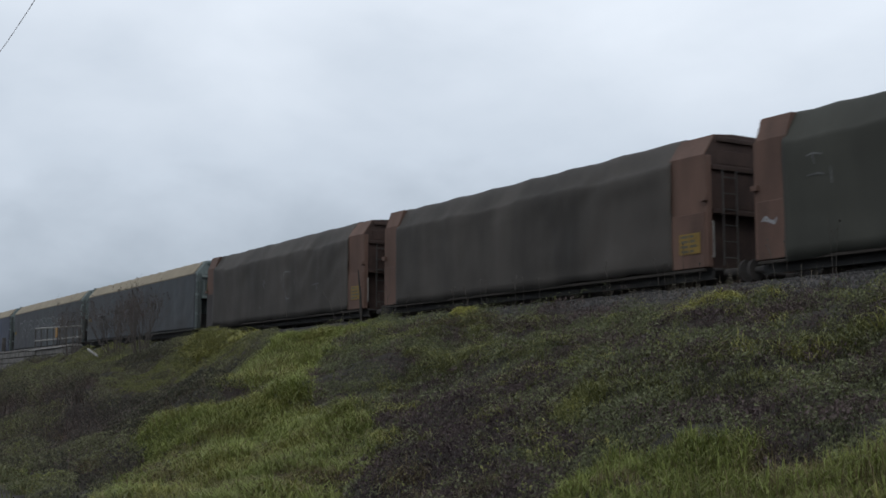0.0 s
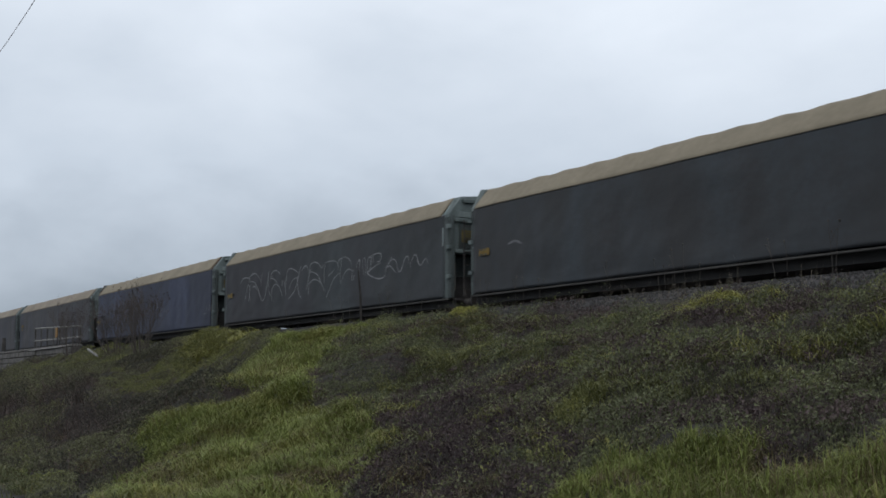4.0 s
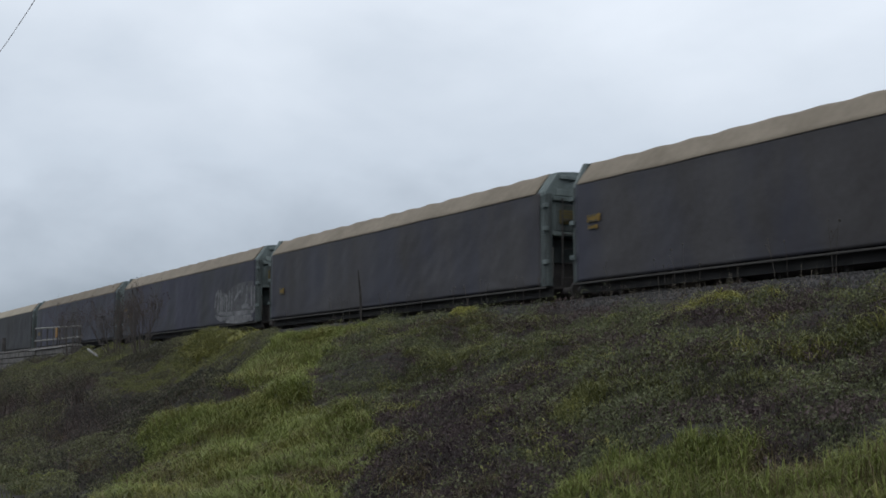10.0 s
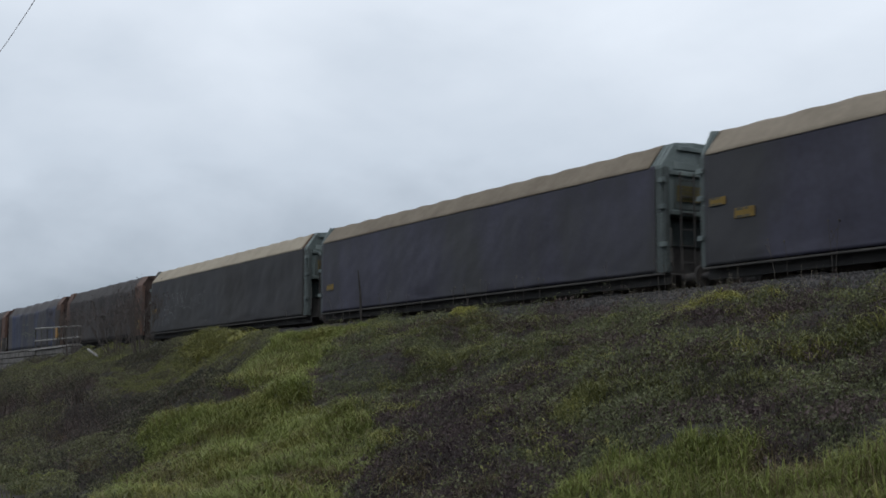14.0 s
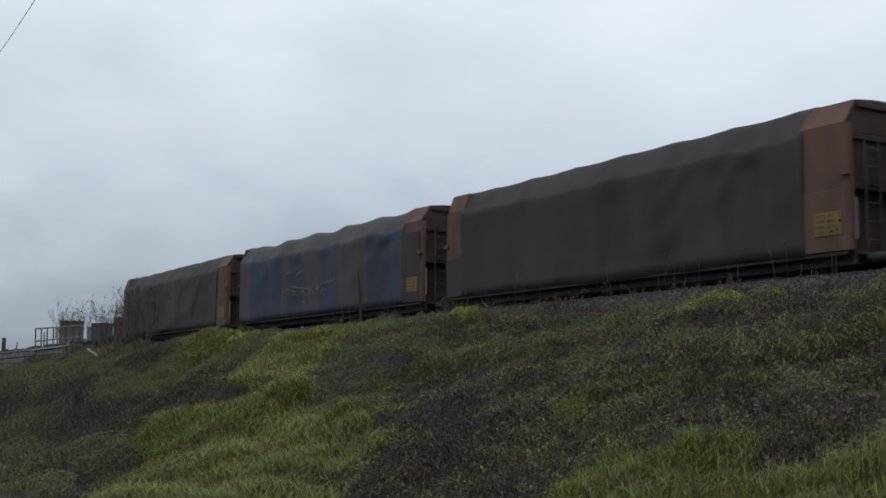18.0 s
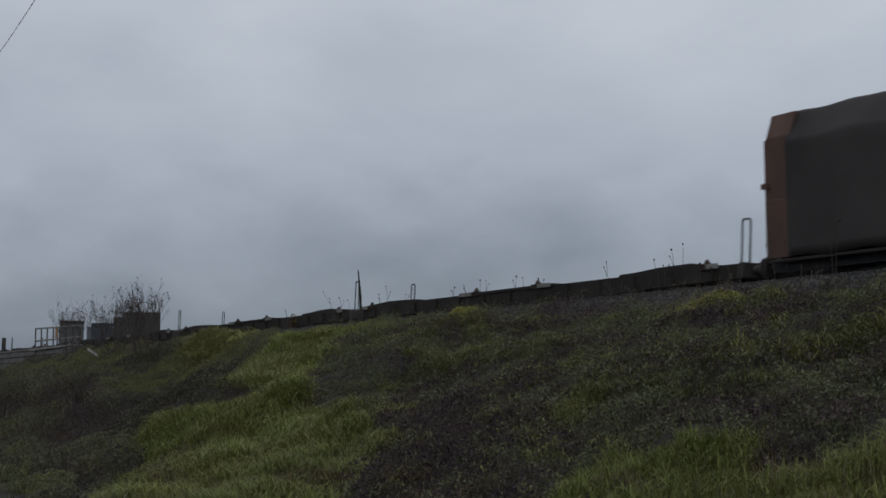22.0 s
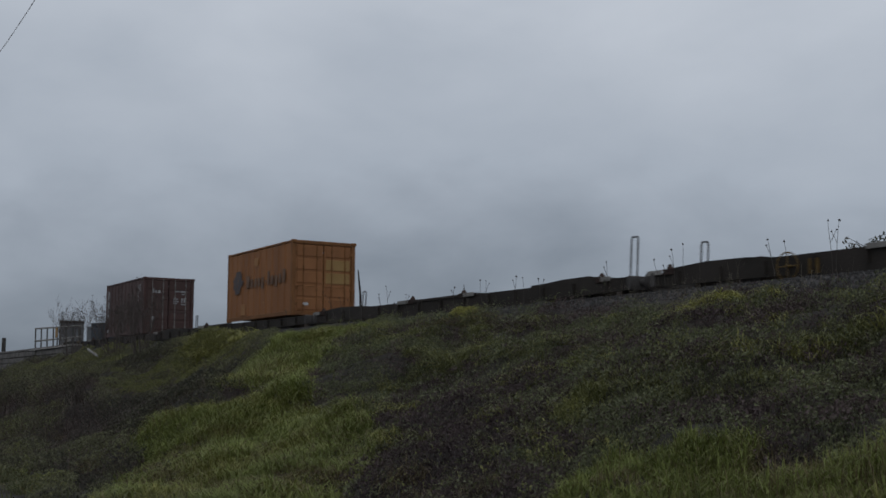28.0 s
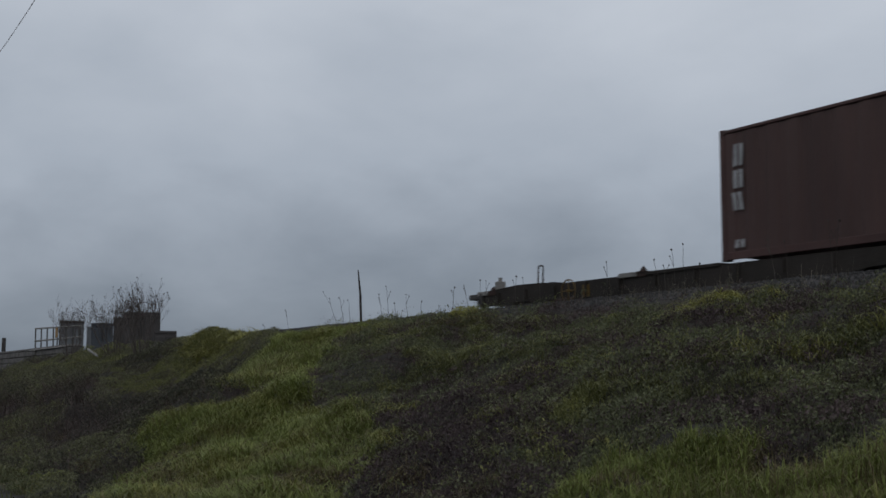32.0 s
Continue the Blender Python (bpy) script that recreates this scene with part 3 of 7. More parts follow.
def ladder(parent, x, y, z0, z1, mat):
    bm = bmesh.new()
    for dy in (-0.19, 0.19):
        tube(bm, (x, y + dy, z0), (x, y + dy, z1), 0.018, n=6)
    k = int((z1 - z0) / 0.3)
    for i in range(k):
        z = z0 + (i + 0.5) * (z1 - z0) / k
        tube(bm, (x, y - 0.19, z), (x, y + 0.19, z), 0.014, n=6)
    part("ladder", bm, mat, parent)


def steel_end(parent, half, s, sec, depth, split, mat, key):
    """The steel end of a wagon: a hood above, a recess with a dark wall below, posts and beams."""
    a, b = sorted((s * (half - depth), s * (half - 0.04)))
    upper = [(sec[0][0], split)] + list(sec[1:-1]) + [(sec[-1][0], split)]
    hood = part("end_hood", shared("hood_%s_%d" % (key, s), lambda: prism(bmesh.new(), upper, a, b), mat), mat, parent)
    low = sec[0][1]
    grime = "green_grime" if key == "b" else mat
    strip = min(depth, 0.24)
    c, d = sorted((s * (half - (strip if key == "b" else depth)), s * (half - 0.04)))
    for y in (-HALF_W, HALF_W):
        y0, y1 = sorted((y, y - math.copysign(0.06, y)))
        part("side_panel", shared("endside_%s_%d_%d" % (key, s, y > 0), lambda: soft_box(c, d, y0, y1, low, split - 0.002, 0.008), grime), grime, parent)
    if key == "b":
        # grimy doors of the corner, over the hood's foot
        for y in (-HALF_W, HALF_W):
            y0, y1 = sorted((y * 0.995, y * 1.004))
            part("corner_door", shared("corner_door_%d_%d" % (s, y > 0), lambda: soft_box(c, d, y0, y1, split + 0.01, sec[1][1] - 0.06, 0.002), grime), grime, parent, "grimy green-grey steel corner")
    else:
        # the end wall's shade is painted in: a darker brown than the sides
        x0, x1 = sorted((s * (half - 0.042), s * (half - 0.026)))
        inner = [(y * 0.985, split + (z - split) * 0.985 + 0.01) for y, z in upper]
        part("end_plate", shared("end_plate_%s_%d" % (key, s), lambda: prism(bmesh.new(), inner, x0, x1), "rust_shade_steel"), "rust_shade_steel", parent, "brown steel end wall, painted darker for its shade")
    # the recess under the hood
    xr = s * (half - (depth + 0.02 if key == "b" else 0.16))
    # brown wagons: recess, beams and panes take the same painted shade
    wall_mat = "dark_steel" if key == "b" else "rust_shade_steel"
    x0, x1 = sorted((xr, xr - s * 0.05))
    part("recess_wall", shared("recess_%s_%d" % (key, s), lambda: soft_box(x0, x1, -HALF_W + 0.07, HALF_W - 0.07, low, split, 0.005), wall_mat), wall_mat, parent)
    if key == "b":
        x0, x1 = sorted((xr + s * 0.006, xr + s * 0.05))
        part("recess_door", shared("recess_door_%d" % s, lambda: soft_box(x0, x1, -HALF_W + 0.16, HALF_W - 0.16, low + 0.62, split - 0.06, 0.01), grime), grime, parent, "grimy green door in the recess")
    # posts, beams and rungs on the end
    xe, xo = sorted((s * (half - 0.05), s * (half + 0.03)))
    post_mat, beam_mat = (grime, mat) if key == "b" else (mat, "rust_shade_steel")
    for y in (-HALF_W + 0.02, HALF_W - 0.16):
        part("corner_post", shared("post_%s_%d_%d" % (key, s, y > 0), lambda: soft_box(xe, xo, y, y + 0.14, low, sec[1][1] - 0.02, 0.012), post_mat), post_mat, parent)
    tops = (split + 0.03, (split + sec[2][1]) / 2 + 0.12, sec[2][1] - 0.10)
    for i, z in enumerate(tops):
        w = HALF_W - 0.18 if z < sec[1][1] else sec[2][0] * -1 - 0.02
        part("end_beam", shared("beam_%s_%d_%d" % (key, s, i), lambda: soft_box(xe, xo, -w, w, z - 0.05, z + 0.05, 0.012), beam_mat), beam_mat, parent)
    for i in range(2):
        for y0, y1 in ((-1.1, -0.1), (0.1, 1.1)):
            low_z, high_z = tops[i] + 0.09, min(tops[i + 1] - 0.09, sec[1][1] + 0.12)
            x0, x1 = sorted((s * (half - 0.045), s * (half - 0.02)))
            part("end_panel", shared("pane_%s_%d_%d_%d" % (key, s, i, y0 > 0), lambda: soft_box(x0, x1, y0, y1, low_z, high_z, 0.006), "rust_shade_steel" if key[0] == "a" else (grime, "green_pale")[i]), mat, parent)
    # dark bars: the shade of the gap is put into their colour
    ladder(parent, s * (half + 0.04), -0.78, low + 0.05, split + 0.9, "dark_steel")
    for y in (-1.28, 1.28):
        bm = bmesh.new()
        x = s * (half + 0.07)
        tube(bm, (x, y, 1.25), (x, y, 1.95), 0.016, n=6)
        for z in (1.25, 1.95):
            tube(bm, (x, y, z), (s * half, y, z), 0.014, n=6)
        part("grab_rail", bm, "sill_steel" if key == "b" else "pale_steel", parent)
    for z in (1.62, 2.42, 2.98) if key == "b" else (2.42,):
        bm = box(bmesh.new(), *sorted((s * (half - 0.10), s * (half + 0.06))), -HALF_W - 0.05, -HALF_W + 0.03, z - 0.05, z + 0.05)
        part("bracket", bm, mat, parent)
    return hood


def ribbon(bm, pts, width, depth):
    """A flat painted stroke through points (x, z) on the near side; depth(x, z) is its y."""
    prev = None
    for i, (x, z) in enumerate(pts):
        x0, z0 = pts[max(0, i - 1)]
        x1, z1 = pts[min(len(pts) - 1, i + 1)]
        d = math.hypot(x1 - x0, z1 - z0) or 1
        nx, nz = -(z1 - z0) / d * width / 2, (x1 - x0) / d * width / 2
        taper = 0.6 + 0.4 * math.sin(math.pi * i / max(1, len(pts) - 1))
        a = bm.verts.new((x + nx * taper, depth(x + nx, z + nz), z + nz * taper))
        b = bm.verts.new((x - nx * taper, depth(x - nx, z - nz), z - nz * taper))
        if prev:
            bm.faces.new((prev[0], prev[1], b, a))
        prev = (a, b)


SKINS = {}
# grey strips between the blue ones of the patched tarpaulin
STRIPS = ((-3.0, -2.3), (-1.0, 0.2), (1.5, 3.4), (5.55, 7.0))


def hooped_wagon(canvas, seed, sag, label, front_panel=1.05, rear_panel=0.8, front_flap=0.0, rear_flap=0.0, pitch=1.72, rear_buffer=0.56, top_canvas="", phase=0.0):
    """A covered wagon with brown steel ends and a slack tarpaulin over hoops."""
    half = A_LEN / 2
    w = thing("covered_wagon", label, "freight wagon", "wagons of the train")
    underframe(w, A_LEN, "a", 0.56, rear_buffer)
    sec = section(HALF_W - 0.02, 3.33, 1.10, 3.82, 1.04)
    steel_end(w, half, 1, sec, front_panel, 2.15, "brown_steel", "a")
    steel_end(w, half, -1, section(HALF_W - 0.02, 3.33, 1.23, 3.84, 1.04), rear_panel, 2.15, "brown_steel", "a_%d" % round(100 * rear_panel))
    rnd = random.Random(seed)
    outline = [(-1.42, 1.02), (-1.425, 1.6), (-1.425, 2.2), (-1.425, 2.75), (-1.43, 3.18), (-1.415, 3.25), (-1.37, 3.32), (-1.10, 3.75), (-1.02, 3.81), (-0.9, 3.83), (-0.45, 3.86), (0, 3.87)]
    outline = outline + [(-y, z) for y, z in outline[-2::-1]]
    droop = [rnd.uniform(0.5, 1.3) for _ in range(20)]

    def cloth(x, u):
        y, z = along(outline, u)
        bay = (x + half + phase) / pitch
        hollow = math.sin(math.pi * (bay % 1)) ** 1.15 * droop[int(bay) % 20] * sag
        held = min(1, max(0, (half - abs(x) - 0.15) / 1.0))
        hollow *= held
        side = 1 if y > 0 else -1
        n1 = noise.noise(Vector((x * 0.9 + seed * 7, z * 0.5, side * 3 + seed)))
        n2 = noise.noise(Vector((x * 2.6 + seed * 5, z * 0.9 + x * 0.6, side * 5)))
        if z > 3.5:
            z -= hollow * (0.6 + 0.4 * (z - 3.5) / 0.37) + 0.012 * n2
        else:
            lift = min(1, max(0, (z - 1.02) / 0.5)) * min(1, max(0, (3.75 - z) / 0.4))
            pull = noise.noise(Vector((x * 0.7 + z * 1.1 + seed, z * 2.0 - x * 0.5, side * 2)))
            low = max(0, 1 - (z - 1.02) / 0.9)
            y -= side * (hollow * 0.30 * lift) + side * (-0.035 * n1 - 0.016 * n2 - (0.02 + 0.06 * low) * pull) * lift * held
            # creases drawn towards the front corner
            drawn = math.exp(-((x - half + 3.2) / 2.4) ** 2) * lift * held
            y -= side * 0.024 * drawn * math.sin(6.0 * (z - 0.45 * (x - half)) + 5.0 * n1) * (0.6 + n2)
            if z < 1.1:
                z += 0.07 * n1 - 0.05 * max(0, n2)
            if z > 2.9:
                z -= 0.7 * hollow + (0.11 * abs(n1) + 0.04 * n2) * held * min(1, max(0, (3.5 - z) / 0.2))
        return y + side * 0.022 * (1 - held), z + (0.035 * (1 - held) if z > 3 else 0)

    v, f = sheet(-half + rear_panel - 0.06, half - front_panel + 0.06, 61, 110, cloth)
    tarp = part("tarpaulin", bulk("tarpaulin", v, f, canvas, True), canvas, w, "slack weathered tarpaulin over hoops")
    if top_canvas:
        # the slopes and the rear lap are of another cloth
        tarp.data.materials.append(M[top_canvas])
        tarp.data.materials.append(M["canvas_slate"])
        for face in tarp.data.polygons:
            c = face.center
            drift = c.x + 0.35 * noise.noise(Vector((c.x * 0.5, c.z * 0.9, seed)))
            if c.z > 3.28 or c.x < -half + 1.15:
                face.material_index = 1
            elif any(a < drift < b for a, b in STRIPS):
                face.material_index = 2
    thicken(tarp)

    def skin(x, z):
        u = min((0.2 * k / 80 for k in range(81)), key=lambda s: abs(cloth(x, s)[1] - z))
        return cloth(x, u)[0] - 0.03
    SKINS[w.name] = skin
    for y in (-1.40, 1.40):
        part("sill_rail", soft_box(-half + 0.05, half - 0.05, y - 0.03, y + 0.03, 0.955, 1.015, 0.008), "deck_steel", w)
    for s, depth, z in ((1, front_panel, front_flap), (-1, rear_panel, rear_flap)):
        if z:
            a, b = sorted((s * (half - depth - 0.05), s * (half - 0.06)))
            part("corner_flap", soft_box(a, b, -HALF_W - 0.016, -HALF_W - 0.002, 1.05, z, 0.004), "canvas_black", w, "loose tarpaulin flap over the steel corner")
    placard(w, half - front_panel * 0.5 + 0.06, 1.54, 0.60, 0.42, -HALF_W - (0.017 if front_flap else 0.003))
    return w


def curtain_y(x, z, seed):
    """Depth of a curtain's near face."""
    lift = min(1, max(0, (z - 1.05) / 0.4)) * min(1, max(0, (3.25 - z) / 0.4))
    n1 = noise.noise(Vector((x * 0.45 + seed * 3, z * 0.7, seed)))
    n2 = noise.noise(Vector((x * 1.7 + seed, z * 0.6 + x * 0.25, seed * 2)))
    fold = noise.noise(Vector((x * 0.9 - z * 1.5, z * 0.8 + x * 0.3, seed + 4))) * max(0, 1 - (z - 1.05) / 1.3)
    hem = max(0, 1 - (z - 1.05) / 0.45) * min(1, max(0, (z - 1.05) / 0.08))
    ripple = 0.022 * hem * noise.noise(Vector((x * 1.1 + seed, z * 5.0 + x * 0.2, seed + 6)))
    return -1.425 + ripple + lift * (0.034 * n1 + 0.020 * n2 + 0.022 * fold + 0.010 * noise.noise(Vector((x * 3.1 - z * 1.6, z * 2.2, seed + 9))))


def curtain_wagon(curtain, roof, seed, label, marks=((-7.55, 2.10, 0.46, 0.18),), rusty=False, hem=1.05):
    """A long curtain-sided wagon with green-grey steel ends and a pale roof sheet."""
    half = B_LEN / 2
    w = thing("curtain_wagon", label, "freight wagon", "wagons of the train")
    underframe(w, B_LEN, "b")
    sec = section(HALF_W - 0.02, 3.29, 1.02, 3.85, 1.04)
    steel_end(w, half, 1, sec, 0.42, 2.28, "green_steel", "b")
    rear = section(HALF_W - 0.02, 3.29, 1.13, 3.86, 1.04)
    steel_end(w, half, -1, rear, 0.22, 2.28, "green_steel", "b")
    # arched frames that step out of the hood
    for s, k in ((1, 3), (-1, 1)):
        for i in range(k):
            x = s * (half - 0.08 - 0.13 * i)
            shape = sec if s > 0 else rear
            rim = [(y * 1.012, z + (0.02 if z > 3 else 0)) for y, z in shape]
            inner = [(y * 0.97, z - (0.03 if z > 3 else 0)) for y, z in shape]
            part("end_rib", prism(bmesh.new(), rim + inner[::-1], x - (0.06 if rusty and (s < 0 or i == k - 1) else 0.03), x + (0.045 if rusty and s < 0 else 0.03)), "rust_stain" if rusty and (i == k - 1) else "green_pale", w)
    rnd = random.Random(seed)
    x0, x1 = -half + 0.24, half - 0.42
    bays = 14
    droop = [rnd.uniform(0.35, 1.2) for _ in range(bays + 1)]
    outline = [(-1.435, 3.28), (-1.43, 3.32), (-1.23, 3.57), (-1.03, 3.81), (-0.5, 3.86), (0, 3.87), (0.5, 3.86), (1.03, 3.81), (1.23, 3.57), (1.43, 3.32), (1.435, 3.28)]

    def roof_shape(x, u):
        y, z = along(outline, u)
        bay = (x - x0) / (x1 - x0) * bays
        hollow = math.sin(math.pi * (bay % 1)) ** 2 * droop[int(bay) % (bays + 1)] * 0.030
        z -= hollow * max(0, (z - 3.3) / 0.5)
        z -= 0.012 * noise.noise(Vector((x * 0.8, y, seed))) * (1 if z < 3.3 else 0.4)
        return y, z
    v, f = sheet(x0 - 0.03, x1 + 0.03, 41, 113, roof_shape)
    r = part("roof_sheet", bulk("roof_sheet", v, f, roof, True), roof, w, "pale weathered roof sheet")
    thicken(r, 0.02)
    for side in (-1, 1):
        def hang(x, u):
            z = hem + (3.305 - hem) * u + (0.02 * noise.noise(Vector((x * 0.6, seed, 1))) if u < 0.04 else 0)
            return -side * curtain_y(x, z, seed + side), z
        v, f = sheet(x0 - 0.10, x1 + 0.19, 33, 120, hang)
        if side == 1:
            f = [f[0][:, ::-1]]
        c = part("side_curtain", bulk("side_curtain", v, f, curtain, True), curtain, w)
        thicken(c, 0.012)
    for y in (-1.41, 1.41):
        part("sill_rail", soft_box(-half + 0.05, half - 0.05, y - 0.03, y + 0.03, 0.985, 1.025, 0.006), "sill_steel", w, "pale steel sill along the curtain's foot")
    for mx, mz, mw, mh in marks:
        placard(w, mx, mz, mw, mh, -1.462, 2)
    plate = part("end_label", soft_box(half - 0.018, half + 0.012, -1.02, 0.40, 2.56, 2.90, 0.005), "label_olive", w, "faded olive-yellow label on the end")
    bm = bmesh.new()
    for row in range(4):
        box(bm, half + 0.0125, half + 0.0165, -0.92, 0.10 + 0.06 * (row % 3), 2.61 + 0.075 * row, 2.63 + 0.075 * row)
    part("lettering", bm, "label_ink", plate)
    return w


# ---------------------------------------------------------------- flat wagons
F_LEN = 15.9


def hoop_mesh():
    bm = bmesh.new()
    for dx in (-0.11, 0.11):
        tube(bm, (dx, 0, 0), (dx, 0, 0.86), 0.020, n=6)
        tube(bm, (dx, 0, 0.86), (dx * 0.75, 0, 0.90), 0.020, n=6)
    tube(bm, (-0.09, 0, 0.90), (0.09, 0, 0.90), 0.020, n=6)
    return bm


def spigot_mesh():
    bm = box(bmesh.new(), -0.17, 0.17, -0.09, 0.09, 0, 0.022)
    tube(bm, (0, 0, 0.022), (0, 0, 0.06), 0.085, 0.070, n=8)
    tube(bm, (0, 0, 0.06), (0, 0, 0.13), 0.070, 0.020, n=8)
    return bm


def brake_wheel_mesh():
    bm = bmesh.new()
    n = 24
    for i in range(n):
        a, b = 2 * math.pi * i / n, 2 * math.pi * (i + 1) / n
        tube(bm, (0.26 * math.cos(a), 0, 0.26 * math.sin(a)), (0.26 * math.cos(b), 0, 0.26 * math.sin(b)), 0.015, n=6)
    for k in range(4):
        a = math.pi / 2 * k
        tube(bm, (0, 0, 0), (0.26 * math.cos(a), 0, 0.26 * math.sin(a)), 0.012, n=6)
    tube(bm, (0, -0.05, 0), (0, 0.12, 0), 0.03, n=8)
    return bm


def flat_wagon(near_hoop=True, last=False, laden=False, wheel_at=None):
    """An empty container flat: twin girders, low humps over the bogies, spigots and hoops."""
    half = F_LEN / 2
    state = "carrying one shipping container" if laden else "running empty"
    w = thing("flat_wagon", "rusty black container flat wagon %s on the track" % state, "freight wagon", "wagons of the train")
    for s in (-1, 1):
        bogie(w, s * (half - 2.2))
    buffers(w, half, 0.39, 0.39)

    def girder():
        bm = bmesh.new()
        front = [(4.2, 1.08), (4.6, 1.07), (half, 1.06)] if laden else [(4.20, 1.08), (4.24, 1.125), (4.9, 1.14), (5.5, 1.18), (6.5, 1.185), (6.85, 1.12), (7.4, 1.07), (half, 1.06)]
        outline = [(-half, 0.78), (-half, 1.05), (-7.65, 1.06), (-7.30, 1.14), (-6.4, 1.19), (-5.3, 1.17), (-4.45, 1.10), *front, (half, 0.78), (half - 3.6, 0.74), (half - 4.6, 0.58), (-half + 4.6, 0.58), (-half + 3.6, 0.74)]
        a = [bm.verts.new((x, -0.05, z)) for x, z in outline]
        b = [bm.verts.new((x, 0.05, z)) for x, z in outline]
        for i in range(len(a)):
            j = (i + 1) % len(a)
            bm.faces.new((a[i], b[i], b[j], a[j]))
        bm.faces.new(a)
        bm.faces.new(b[::-1])
        for i in range(13):
            x = -half + 0.8 + i * (F_LEN - 1.6) / 12
            box(bm, x - 0.02, x + 0.02, -0.12, 0.12, 0.80, 1.05)
        box(bm, -half + 4.6, half - 4.6, -0.12, 0.12, 0.565, 0.60)
        bmesh.ops.recalc_face_normals(bm, faces=bm.faces)
        return bm
    for y in (-1.12, 1.12):
        part("girder", shared("girder_laden" if laden else "girder", girder, "deck_steel"), "deck_steel", w, at=pose(0, y, 0))
    for i in range(9):
        x = -half + 0.5 + i * (F_LEN - 1.0) / 8
        part("cross_member", shared("cross_member", lambda: soft_box(-0.09, 0.09, -1.06, 1.06, 0.84, 1.04, 0.01), "dark_steel"), "dark_steel", w, at=pose(x, 0, 0))
    for s in (-1, 1):
        part("headstock", shared("headstock", lambda: soft_box(-0.06, 0.06, -1.24, 1.24, 0.76, 1.08, 0.02), "dark_steel"), "dark_steel", w, at=pose(s * half, 0, 0))
    for x in (-5.9,) if laden else (-5.9, 5.75):
        part("end_deck", shared("end_deck", lambda: soft_box(-0.9, 0.9, -1.06, 1.06, 1.125, 1.172, 0.01), "deck_steel"), "deck_steel", w, at=pose(x, 0, 0))
    part("centre_platform", soft_box(-2.45, 0.70 if laden else 1.78, -1.20, 1.20, 1.05, 1.128, 0.012), "deck_steel", w)
    # locks for two 20-foot boxes, each with a pale plate beside it
    for x, a, b, base in ((-7.50, -8.12, -7.66, 1.10), (-1.67, -2.40, -1.80, 1.128)) + (() if laden else ((1.08, 1.18, 1.70, 1.128), (6.92, 6.98, 7.32, 1.10))):
        for y in (-1.12, 1.12):
            part("twistlock", shared("spigot", spigot_mesh, "rust_shade_steel"), "rust_shade_steel", w, at=pose(x, y, base))
        part("side_plate", soft_box(a, b, -1.228, -1.206, base - 0.085, base + 0.018, 0.006), "pale_steel", w, "pale worn steel plate")
        part("lock_plate", shared("lock_plate", lambda: soft_box(-0.16, 0.16, -0.02, 0.02, -0.10, -0.004, 0.008), "rust_shade_steel"), "rust_shade_steel", w, "rusty steel plate", at=pose(x, -1.18, base))
    me = shared("hoop", hoop_mesh, "dark_steel")
    sides = (-0.95, 0.98) if near_hoop else (0.98,)
    for y in sides:
        part("hand_hoop", me, "rust_shade_steel", w, "thin tall steel hand hoop", at=pose(half - (0.14 if y < 0 else -0.02), y, 1.06, 0, 4, 0))
    if last:
        part("end_platform", soft_box(-half - 0.58, -half - 0.07, -1.22, 1.22, 0.93, 1.07, 0.015), "sill_steel", w, "pale worn steel end platform")
        part("hand_hoop", me, "dark_steel", w, "thin tall steel hand hoop", at=pose(-half - 0.44, 0.98, 1.06, 0, 4, 0))
        for y in (-0.98,):
            bm = soft_box(-0.10, 0.10, -0.11, 0.11, 0.0, 0.30, 0.02)
            tube(bm, (0, 0, 0.30), (0, 0, 0.40), 0.05, n=10)
            lamp = part("tail_lamp", bm, "pale_steel", w, "pale grey box tail lamp", at=pose(-half + 0.55, y, 1.06))
            part("lens", tube(bmesh.new(), (-0.10, 0, 0.17), (-0.13, 0, 0.17), 0.075, n=14), "lamp_glass", lamp)
    if wheel_at:
        part("brake_wheel", shared("brake_wheel", brake_wheel_mesh, "wheel_yellow"), "wheel_yellow", w, "yellow spoked hand-brake wheel", at=pose(wheel_at, -1.27, 0.89))
        if wheel_at < 0:
            bm = bmesh.new()
            for i in range(2):
                box(bm, wheel_at + 0.44 + 0.17 * i, wheel_at + 0.50 + 0.17 * i, -1.20, -1.172, 0.72, 1.0)
            part("warning_stripes", bm, "wheel_yellow", w, "two dull yellow painted stripes")
    return w


